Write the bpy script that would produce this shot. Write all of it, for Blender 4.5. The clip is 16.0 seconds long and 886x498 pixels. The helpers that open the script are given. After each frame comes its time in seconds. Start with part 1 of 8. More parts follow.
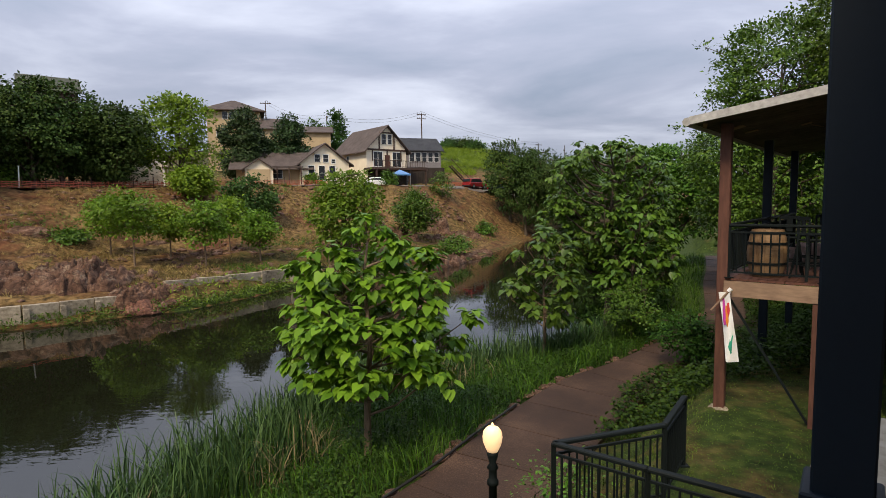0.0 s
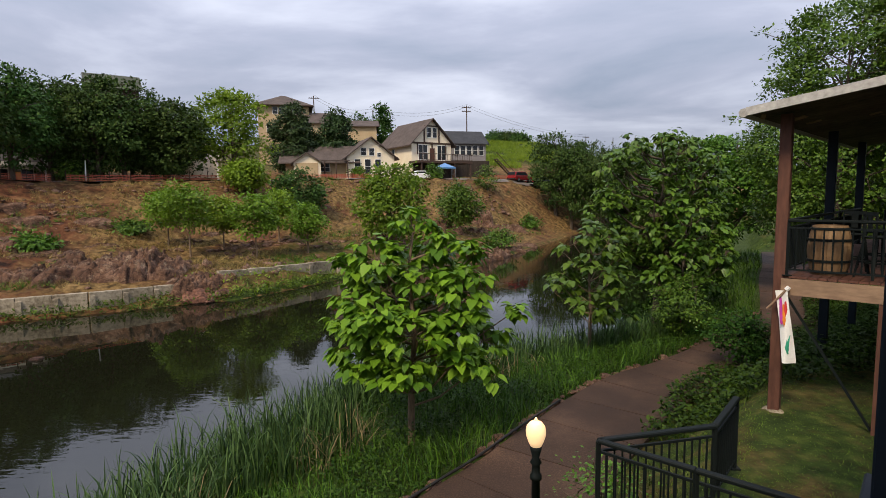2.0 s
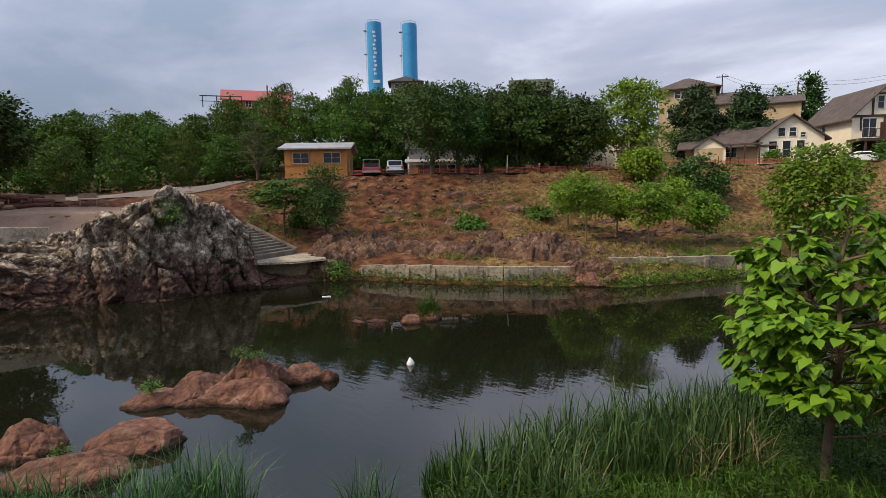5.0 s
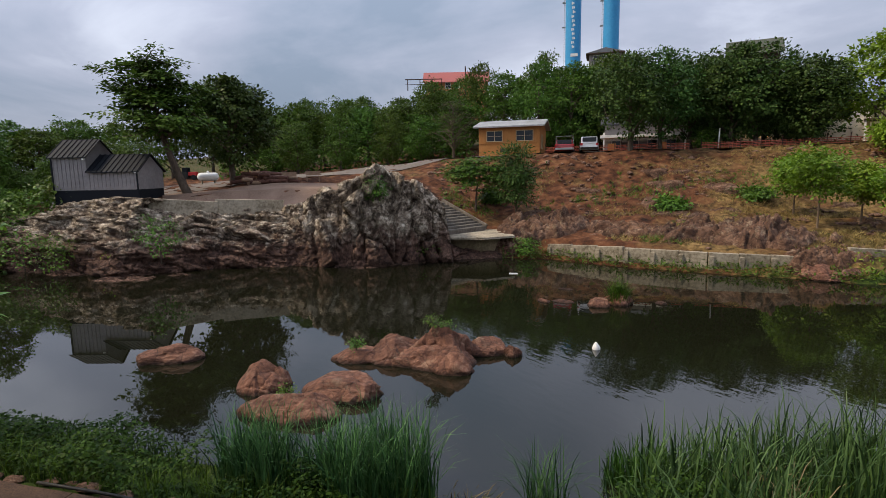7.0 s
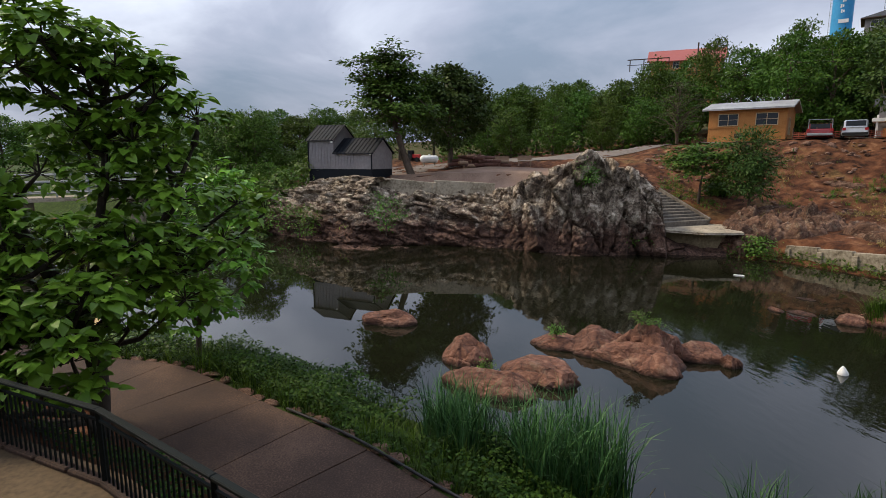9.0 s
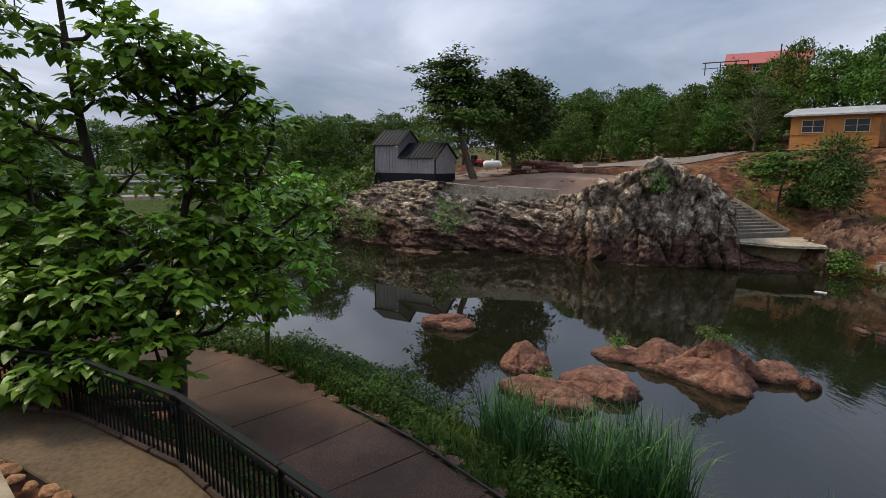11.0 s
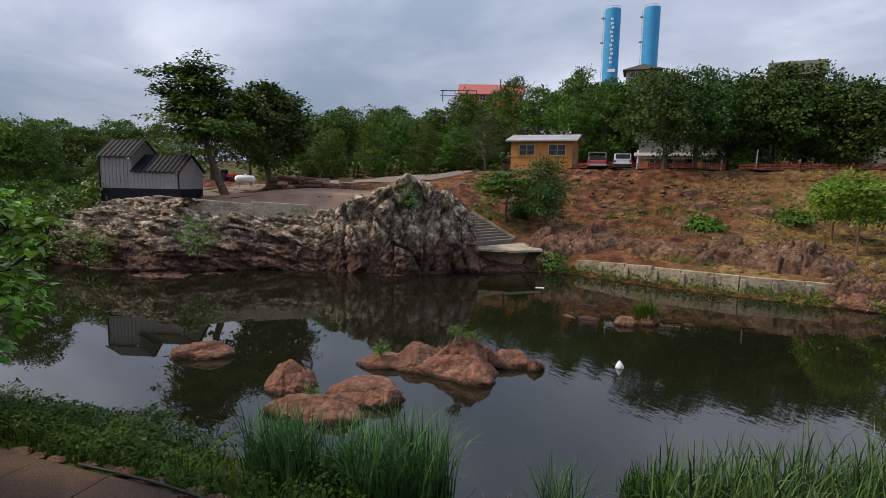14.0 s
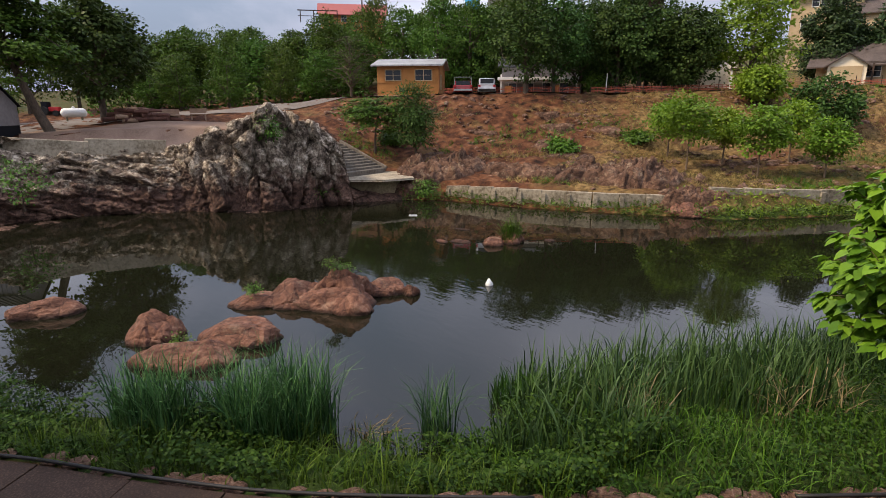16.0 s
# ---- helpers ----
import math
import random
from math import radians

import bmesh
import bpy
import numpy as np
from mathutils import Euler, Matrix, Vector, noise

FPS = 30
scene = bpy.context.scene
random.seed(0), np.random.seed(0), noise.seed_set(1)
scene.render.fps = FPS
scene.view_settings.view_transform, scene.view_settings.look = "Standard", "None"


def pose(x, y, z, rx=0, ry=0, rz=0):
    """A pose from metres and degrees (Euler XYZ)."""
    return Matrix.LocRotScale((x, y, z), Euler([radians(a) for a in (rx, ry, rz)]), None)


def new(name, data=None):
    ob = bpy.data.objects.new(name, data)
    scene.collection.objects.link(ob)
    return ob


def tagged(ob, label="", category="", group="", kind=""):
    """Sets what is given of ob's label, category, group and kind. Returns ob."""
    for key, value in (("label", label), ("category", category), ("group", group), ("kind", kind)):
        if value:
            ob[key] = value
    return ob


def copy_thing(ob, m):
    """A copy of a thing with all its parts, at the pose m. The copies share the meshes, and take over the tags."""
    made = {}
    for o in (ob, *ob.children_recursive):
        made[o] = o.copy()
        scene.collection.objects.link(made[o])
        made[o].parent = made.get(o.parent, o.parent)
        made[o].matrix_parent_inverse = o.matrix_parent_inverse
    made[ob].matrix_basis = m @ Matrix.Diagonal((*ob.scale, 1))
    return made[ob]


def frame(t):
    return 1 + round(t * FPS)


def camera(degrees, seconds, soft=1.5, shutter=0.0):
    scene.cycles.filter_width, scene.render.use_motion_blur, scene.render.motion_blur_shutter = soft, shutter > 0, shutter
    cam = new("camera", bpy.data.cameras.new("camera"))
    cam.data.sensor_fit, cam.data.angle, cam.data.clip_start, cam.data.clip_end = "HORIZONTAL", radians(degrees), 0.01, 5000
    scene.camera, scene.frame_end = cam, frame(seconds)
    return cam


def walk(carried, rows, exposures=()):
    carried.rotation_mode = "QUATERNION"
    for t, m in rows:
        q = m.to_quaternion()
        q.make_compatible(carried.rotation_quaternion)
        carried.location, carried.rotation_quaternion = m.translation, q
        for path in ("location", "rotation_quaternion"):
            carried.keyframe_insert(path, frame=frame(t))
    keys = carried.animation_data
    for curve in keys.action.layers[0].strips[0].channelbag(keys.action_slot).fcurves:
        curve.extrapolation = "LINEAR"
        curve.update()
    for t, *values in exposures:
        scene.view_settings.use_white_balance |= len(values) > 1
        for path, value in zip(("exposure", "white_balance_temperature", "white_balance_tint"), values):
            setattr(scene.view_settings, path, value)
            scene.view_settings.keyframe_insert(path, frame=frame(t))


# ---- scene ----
cam = camera(78.14, 16.0, soft=0.65)
PATH = [
    (0.0, pose(0.016, 0.094, 5.996, 85.00, 0.85, -0.00)),
    (0.5, pose(0.017, 0.090, 5.991, 85.06, 0.92, 0.07)),
    (1.0, pose(0.015, 0.084, 6.005, 84.63, 1.06, 0.22)),
    (1.5, pose(0.010, 0.074, 6.011, 84.99, 0.78, 1.37)),
    (2.0, pose(0.002, 0.065, 6.004, 84.36, 0.74, 4.63)),
    (2.5, pose(-0.010, 0.045, 6.000, 85.00, 1.01, 8.42)),
    (3.0, pose(-0.032, 0.011, 5.996, 84.52, 0.89, 13.62)),
    (3.5, pose(-0.046, -0.002, 5.987, 84.11, 0.61, 23.13)),
    (4.0, pose(-0.054, -0.054, 5.997, 83.64, 1.06, 30.50)),
    (4.2, pose(-0.039, -0.062, 5.996, 83.57, 1.23, 34.01)),
    (6.3, pose(-0.114, 0.043, 5.956, 82.86, 0.72, 56.10)),
    (6.5, pose(-0.133, 0.059, 5.967, 82.37, 1.06, 58.62)),
    (7.0, pose(-0.147, 0.052, 5.960, 81.89, 1.05, 63.93)),
    (7.5, pose(-0.145, 0.047, 5.952, 81.75, 0.42, 69.18)),
    (8.0, pose(-0.161, 0.022, 5.967, 81.12, 1.23, 74.49)),
    (8.5, pose(-0.136, 0.007, 5.962, 81.37, 1.24, 81.09)),
    (9.0, pose(-0.130, -0.044, 5.970, 80.54, -0.03, 85.52)),
    (9.2, pose(-0.116, -0.063, 5.965, 80.39, 0.71, 87.98)),
    (10.3, pose(-0.08, -0.06, 6.0, 80.7, 0.1, 92.4)),
    (11.3, pose(-0.018, -0.068, 6.015, 81.00, -0.81, 91.89)),
    (11.5, pose(-0.015, -0.063, 6.019, 80.95, -0.58, 91.64)),
    (12.0, pose(-0.011, -0.056, 6.027, 81.03, -0.76, 88.01)),
    (12.5, pose(0.035, -0.051, 6.022, 81.33, -0.19, 83.91)),
    (13.0, pose(0.062, -0.064, 6.023, 81.52, -0.73, 77.87)),
    (13.5, pose(0.107, -0.068, 6.032, 81.66, -0.38, 72.92)),
    (14.0, pose(0.119, -0.065, 6.030, 82.94, -1.11, 67.16)),
    (14.5, pose(0.114, -0.034, 6.037, 80.76, -0.28, 61.98)),
    (15.0, pose(0.158, -0.007, 6.022, 80.51, 0.05, 58.38)),
    (15.5, pose(0.197, 0.006, 6.025, 78.33, 0.33, 55.87)),
    (16.0, pose(0.223, 0.021, 6.030, 75.70, 0.13, 53.75)),
]
walk(cam, PATH, ((0.0, 0.0, 6700, 11), (4.0, 0.0, 6700, 12), (7.0, 0.0, 6650, 10), (12.0, 0.0, 6600, 9), (14.2, 0.0, 6650, 10), (15.0, 0.04, 6700, 12), (15.5, 0.12, 6750, 13), (16.0, 0.28, 6800, 14)))

# ---- world, sun, exposure ----
SUN_EL, SUN_AZ = 48.0, 205.0
world = bpy.data.worlds.new("overcast_sky")
scene.world = world
world.use_nodes = True
wn, wl = world.node_tree.nodes, world.node_tree.links
wn.clear()


def wnode(kind, **vals):
    n = wn.new(kind)
    for k, v in vals.items():
        n.inputs[k].default_value = v
    return n


w_out, w_bg = wn.new("ShaderNodeOutputWorld"), wn.new("ShaderNodeBackground")
w_sky = wn.new("ShaderNodeTexSky")
w_sky.sky_type, w_sky.sun_disc = "NISHITA", False
w_sky.sun_elevation, w_sky.sun_rotation = radians(SUN_EL), radians(SUN_AZ)
w_tc, w_map = wn.new("ShaderNodeTexCoord"), wn.new("ShaderNodeMapping")
# cloud sheets: the direction divided by its height lays the noise on a level ceiling
w_sep = wn.new("ShaderNodeSeparateXYZ")
w_up = wn.new("ShaderNodeMath")
w_up.operation = "ADD"
w_up.inputs[1].default_value = 0.16
w_abs = wn.new("ShaderNodeMath")
w_abs.operation = "ABSOLUTE"
w_div = wn.new("ShaderNodeVectorMath")
w_div.operation = "DIVIDE"
w_comb = wn.new("ShaderNodeCombineXYZ")
w_map.inputs["Scale"].default_value = (1.0, 1.35, 1.0)
w_map.inputs["Rotation"].default_value = (0, 0, radians(35))
w_map.inputs["Location"].default_value = (1.3, 0.4, 0.0)
w_noise = wnode("ShaderNodeTexNoise", Scale=0.75, Detail=6.0, Roughness=0.54, Distortion=0.35)
w_noise2 = wnode("ShaderNodeTexNoise", Scale=0.30, Detail=4.0, Roughness=0.45)
w_add = wn.new("ShaderNodeMath")
w_add.operation = "ADD"
w_ramp = wn.new("ShaderNodeValToRGB")
w_ramp.color_ramp.elements[0].position, w_ramp.color_ramp.elements[0].color = 0.385, (0.235, 0.295, 0.400, 1)
w_ramp.color_ramp.elements[1].position, w_ramp.color_ramp.elements[1].color = 0.63, (0.68, 0.73, 0.86, 1)
el_mid = w_ramp.color_ramp.elements.new(0.50)
el_mid.color = (0.385, 0.425, 0.545, 1)
w_mix = wn.new("ShaderNodeMix")
w_mix.data_type = "RGBA"
w_mix.inputs["Factor"].default_value = 0.93
w_str = wn.new("ShaderNodeVectorMath")
w_str.operation = "SCALE"
w_str.inputs["Scale"].default_value = 0.09
wl.new(w_tc.outputs["Generated"], w_sep.inputs[0])
wl.new(w_sep.outputs["Z"], w_abs.inputs[0])
wl.new(w_abs.outputs[0], w_up.inputs[0])
for axis in ("X", "Y", "Z"):
    wl.new(w_up.outputs[0], w_comb.inputs[axis])
wl.new(w_tc.outputs["Generated"], w_div.inputs[0])
wl.new(w_comb.outputs[0], w_div.inputs[1])
wl.new(w_div.outputs[0], w_map.inputs["Vector"])
wl.new(w_map.outputs[0], w_noise.inputs["Vector"])
wl.new(w_map.outputs[0], w_noise2.inputs["Vector"])
wl.new(w_noise.outputs["Fac"], w_add.inputs[0])
wl.new(w_noise2.outputs["Fac"], w_add.inputs[1])
w_half = wn.new("ShaderNodeMath")
w_half.operation = "MULTIPLY"
w_half.inputs[1].default_value = 0.5
wl.new(w_add.outputs[0], w_half.inputs[0])
wl.new(w_half.outputs[0], w_ramp.inputs["Fac"])
wl.new(w_sky.outputs[0], w_str.inputs[0])
wl.new(w_str.outputs[0], w_mix.inputs["A"])
wl.new(w_ramp.outputs[0], w_mix.inputs["B"])
# an overcast sky is brighter overhead than at the horizon
w_zen = wn.new("ShaderNodeMath")
w_zen.operation = "MULTIPLY_ADD"
w_zen.inputs[1].default_value, w_zen.inputs[2].default_value = 1.95, 0.86
w_lift = wn.new("ShaderNodeVectorMath")
w_lift.operation = "SCALE"
wl.new(w_abs.outputs[0], w_zen.inputs[0])
wl.new(w_mix.outputs["Result"], w_lift.inputs[0])
wl.new(w_zen.outputs[0], w_lift.inputs["Scale"])
w_tint = wn.new("ShaderNodeMix")
w_tint.data_type, w_tint.blend_type = "RGBA", "MULTIPLY"
w_tint.inputs["B"].default_value = (1.0, 1.0, 1.0, 1)
wl.new(w_abs.outputs[0], w_tint.inputs["Factor"])
wl.new(w_lift.outputs[0], w_tint.inputs["A"])
wl.new(w_tint.outputs["Result"], w_bg.inputs["Color"])
wl.new(w_bg.outputs[0], w_out.inputs["Surface"])
w_bg.inputs["Strength"].default_value = 1.04

sun = new("sun", bpy.data.lights.new("sun", "SUN"))
sun.data.energy, sun.data.angle, sun.data.color = 3.5, radians(12), (1.0, 0.85, 0.62)
sun.matrix_world = pose(0, 0, 60, 90 - SUN_EL, 0, 180 - SUN_AZ)

# ---- materials ----
def surf(name, dark, light, rough=0.85, coarse=0.5, fine=9.0, bump=0.35, depth=0.03, metal=0.0, third=None, stretch=(1, 1, 1), vary=0.0, lo=0.35, hi=0.68, spec=0.3):
    """Two-scale noise between colours, with relief and a change of tone from one object to the next."""
    m = bpy.data.materials.new(name)
    m.use_nodes = True
    n, l = m.node_tree.nodes, m.node_tree.links
    p = n["Principled BSDF"]
    p.inputs["Roughness"].default_value, p.inputs["Metallic"].default_value = rough, metal
    p.inputs["Specular IOR Level"].default_value = spec
    tc, mp = n.new("ShaderNodeTexCoord"), n.new("ShaderNodeMapping")
    mp.inputs["Scale"].default_value = stretch
    l.new(tc.outputs["Object"], mp.inputs["Vector"])
    a, b = n.new("ShaderNodeTexNoise"), n.new("ShaderNodeTexNoise")
    for t, s, d in ((a, coarse, 5.0), (b, fine, 6.0)):
        t.inputs["Scale"].default_value, t.inputs["Detail"].default_value, t.inputs["Roughness"].default_value = s, d, 0.62
        l.new(mp.outputs[0], t.inputs["Vector"])
    mid = n.new("ShaderNodeMath")
    mid.operation = "MULTIPLY_ADD"
    mid.inputs[1].default_value = 0.5
    half = n.new("ShaderNodeMath")
    half.operation = "MULTIPLY"
    half.inputs[1].default_value = 0.5
    l.new(b.outputs["Fac"], half.inputs[0])
    l.new(a.outputs["Fac"], mid.inputs[0])
    l.new(half.outputs[0], mid.inputs[2])
    r = n.new("ShaderNodeValToRGB")
    r.color_ramp.elements[0].position, r.color_ramp.elements[0].color = lo, (*dark, 1)
    r.color_ramp.elements[1].position, r.color_ramp.elements[1].color = hi, (*light, 1)
    if third:
        e = r.color_ramp.elements.new((lo + hi) / 2)
        e.color = (*third, 1)
    l.new(mid.outputs[0], r.inputs["Fac"])
    col = r.outputs["Color"]
    if vary:
        info, hsv, mr = n.new("ShaderNodeObjectInfo"), n.new("ShaderNodeHueSaturation"), n.new("ShaderNodeMapRange")
        mr.inputs["To Min"].default_value, mr.inputs["To Max"].default_value = 1 - vary, 1 + vary
        l.new(info.outputs["Random"], mr.inputs["Value"])
        l.new(mr.outputs[0], hsv.inputs["Value"])
        l.new(col, hsv.inputs["Color"])
        col = hsv.outputs[0]
    l.new(col, p.inputs["Base Color"])
    if bump:
        bp = n.new("ShaderNodeBump")
        bp.inputs["Strength"].default_value, bp.inputs["Distance"].default_value = bump, depth
        l.new(b.outputs["Fac"], bp.inputs["Height"])
        l.new(bp.outputs[0], p.inputs["Normal"])
    return m


def leafy(name, dark, light, passing=0.35, rough=0.5, hue=0.02, spec=0.24):
    """Leaves: tone by leaf and by plant, some light passing through."""
    m = bpy.data.materials.new(name)
    m.use_nodes = True
    n, l = m.node_tree.nodes, m.node_tree.links
    p, out = n["Principled BSDF"], n["Material Output"]
    p.inputs["Roughness"].default_value = rough
    p.inputs["Specular IOR Level"].default_value = spec
    geo, r, info = n.new("ShaderNodeNewGeometry"), n.new("ShaderNodeValToRGB"), n.new("ShaderNodeObjectInfo")
    r.color_ramp.elements[0].color, r.color_ramp.elements[1].color = (*dark, 1), (*light, 1)
    l.new(geo.outputs["Random Per Island"], r.inputs["Fac"])
    hsv, mv, mh = n.new("ShaderNodeHueSaturation"), n.new("ShaderNodeMapRange"), n.new("ShaderNodeMapRange")
    mv.inputs["To Min"].default_value, mv.inputs["To Max"].default_value = 0.8, 1.2
    mh.inputs["To Min"].default_value, mh.inputs["To Max"].default_value = 0.5 - hue, 0.5 + hue
    for q in (mv, mh):
        l.new(info.outputs["Random"], q.inputs["Value"])
    l.new(mv.outputs[0], hsv.inputs["Value"])
    l.new(mh.outputs[0], hsv.inputs["Hue"])
    l.new(r.outputs[0], hsv.inputs["Color"])
    l.new(hsv.outputs[0], p.inputs["Base Color"])
    tr, mx = n.new("ShaderNodeBsdfTranslucent"), n.new("ShaderNodeMixShader")
    l.new(hsv.outputs[0], tr.inputs["Color"])
    mx.inputs[0].default_value = passing
    l.new(p.outputs[0], mx.inputs[1])
    l.new(tr.outputs[0], mx.inputs[2])
    l.new(mx.outputs[0], out.inputs["Surface"])
    return m


def plain(name, col, rough=0.5, metal=0.0, emit=0.0, spec=0.4):
    m = surf(name, tuple(c * 0.88 for c in col), tuple(min(c * 1.1, 1) for c in col), rough, 1.5, 30, 0.08, 0.004, metal, spec=spec)
    if emit:
        p = m.node_tree.nodes["Principled BSDF"]
        p.inputs["Emission Color"].default_value, p.inputs["Emission Strength"].default_value = (*col, 1), emit
    return m


def ground_material():
    """Red soil, dry grass and green turf, mixed by patches, by side of the pond and by slope."""
    m = bpy.data.materials.new("ground_soil_and_turf")
    m.use_nodes = True
    n, l = m.node_tree.nodes, m.node_tree.links
    p = n["Principled BSDF"]
    p.inputs["Roughness"].default_value, p.inputs["Specular IOR Level"].default_value = 0.95, 0.15
    tc = n.new("ShaderNodeTexCoord")

    def noise_at(scale, detail=6.0, rough=0.6):
        t = n.new("ShaderNodeTexNoise")
        t.inputs["Scale"].default_value, t.inputs["Detail"].default_value, t.inputs["Roughness"].default_value = scale, detail, rough
        l.new(tc.outputs["Object"], t.inputs["Vector"])
        return t.outputs["Fac"]

    def ramp(fac, stops):
        r = n.new("ShaderNodeValToRGB")
        while len(r.color_ramp.elements) < len(stops):
            r.color_ramp.elements.new(0.5)
        for e, (pos, c) in zip(r.color_ramp.elements, stops):
            e.position, e.color = pos, (*c, 1)
        l.new(fac, r.inputs["Fac"])
        return r.outputs["Color"]

    def mix(fac, a, b):
        x = n.new("ShaderNodeMix")
        x.data_type = "RGBA"
        l.new(fac, x.inputs["Factor"])
        l.new(a, x.inputs["A"])
        l.new(b, x.inputs["B"])
        return x.outputs["Result"]

    soil = ramp(noise_at(1.1), [(0.34, (0.016, 0.008, 0.005)), (0.46, (0.066, 0.025, 0.012)), (0.60, (0.132, 0.055, 0.025)), (0.76, (0.26, 0.140, 0.077))])
    dry = ramp(noise_at(2.3), [(0.36, (0.042, 0.026, 0.010)), (0.52, (0.152, 0.094, 0.034)), (0.75, (0.31, 0.20, 0.085))])
    turf = ramp(noise_at(3.1), [(0.3, (0.013, 0.024, 0.004)), (0.55, (0.034, 0.056, 0.009)), (0.75, (0.080, 0.102, 0.019))])
    side, lean_dry = n.new("ShaderNodeAttribute"), n.new("ShaderNodeMath")
    side.attribute_name = "dry"
    lean_dry.operation = "MULTIPLY_ADD"
    lean_dry.inputs[1].default_value = 0.20
    l.new(side.outputs["Fac"], lean_dry.inputs[0])
    l.new(noise_at(0.23, 8.0, 0.68), lean_dry.inputs[2])
    patch = ramp(lean_dry.outputs[0], [(0.55, (0, 0, 0)), (0.74, (1, 1, 1))])
    base = mix(patch, soil, dry)
    at = n.new("ShaderNodeAttribute")
    at.attribute_name = "turf"
    speck = n.new("ShaderNodeMath")
    speck.operation = "MULTIPLY_ADD"
    speck.inputs[1].default_value = 0.9
    sub = n.new("ShaderNodeMath")
    sub.operation = "SUBTRACT"
    sub.inputs[1].default_value = 0.45
    l.new(noise_at(0.9, 8.0, 0.7), speck.inputs[0])
    l.new(at.outputs["Fac"], speck.inputs[2])
    l.new(speck.outputs[0], sub.inputs[0])
    step = n.new("ShaderNodeMapRange")
    step.inputs["From Min"].default_value, step.inputs["From Max"].default_value = 0.35, 0.65
    l.new(sub.outputs[0], step.inputs["Value"])
    l.new(mix(step.outputs[0], base, turf), p.inputs["Base Color"])
    bp = n.new("ShaderNodeBump")
    bp.inputs["Strength"].default_value, bp.inputs["Distance"].default_value = 0.8, 0.12
    l.new(noise_at(4.0, 10.0, 0.75), bp.inputs["Height"])
    l.new(bp.outputs[0], p.inputs["Normal"])
    return m


def water_material():
    m = bpy.data.materials.new("pond_water")
    m.use_nodes = True
    n, l = m.node_tree.nodes, m.node_tree.links
    p = n["Principled BSDF"]
    p.inputs["Base Color"].default_value = (0.0075, 0.0080, 0.0040, 1)
    p.inputs["Roughness"].default_value, p.inputs["IOR"].default_value = 0.0, 1.52
    p.inputs["Specular IOR Level"].default_value = 0.5
    tc, mp = n.new("ShaderNodeTexCoord"), n.new("ShaderNodeMapping")
    mp.inputs["Rotation"].default_value, mp.inputs["Scale"].default_value = (0, 0, radians(-35)), (1.0, 2.6, 1.0)
    l.new(tc.outputs["Object"], mp.inputs["Vector"])
    fine, wide = n.new("ShaderNodeTexNoise"), n.new("ShaderNodeTexNoise")
    fine.inputs["Scale"].default_value, fine.inputs["Detail"].default_value = 1.6, 2.0
    wide.inputs["Scale"].default_value, wide.inputs["Detail"].default_value = 0.07, 2.0
    l.new(mp.outputs[0], fine.inputs["Vector"])
    l.new(tc.outputs["Object"], wide.inputs["Vector"])
    calm = n.new("ShaderNodeMapRange")
    calm.inputs["From Min"].default_value, calm.inputs["From Max"].default_value = 0.42, 0.66
    calm.inputs["To Min"].default_value, calm.inputs["To Max"].default_value = 0.05, 1.0
    l.new(wide.outputs["Fac"], calm.inputs["Value"])
    mul = n.new("ShaderNodeMath")
    mul.operation = "MULTIPLY"
    l.new(fine.outputs["Fac"], mul.inputs[0])
    l.new(calm.outputs[0], mul.inputs[1])
    bp = n.new("ShaderNodeBump")
    bp.inputs["Strength"].default_value, bp.inputs["Distance"].default_value = 0.5, 0.012
    l.new(mul.outputs[0], bp.inputs["Height"])
    l.new(bp.outputs[0], p.inputs["Normal"])
    return m


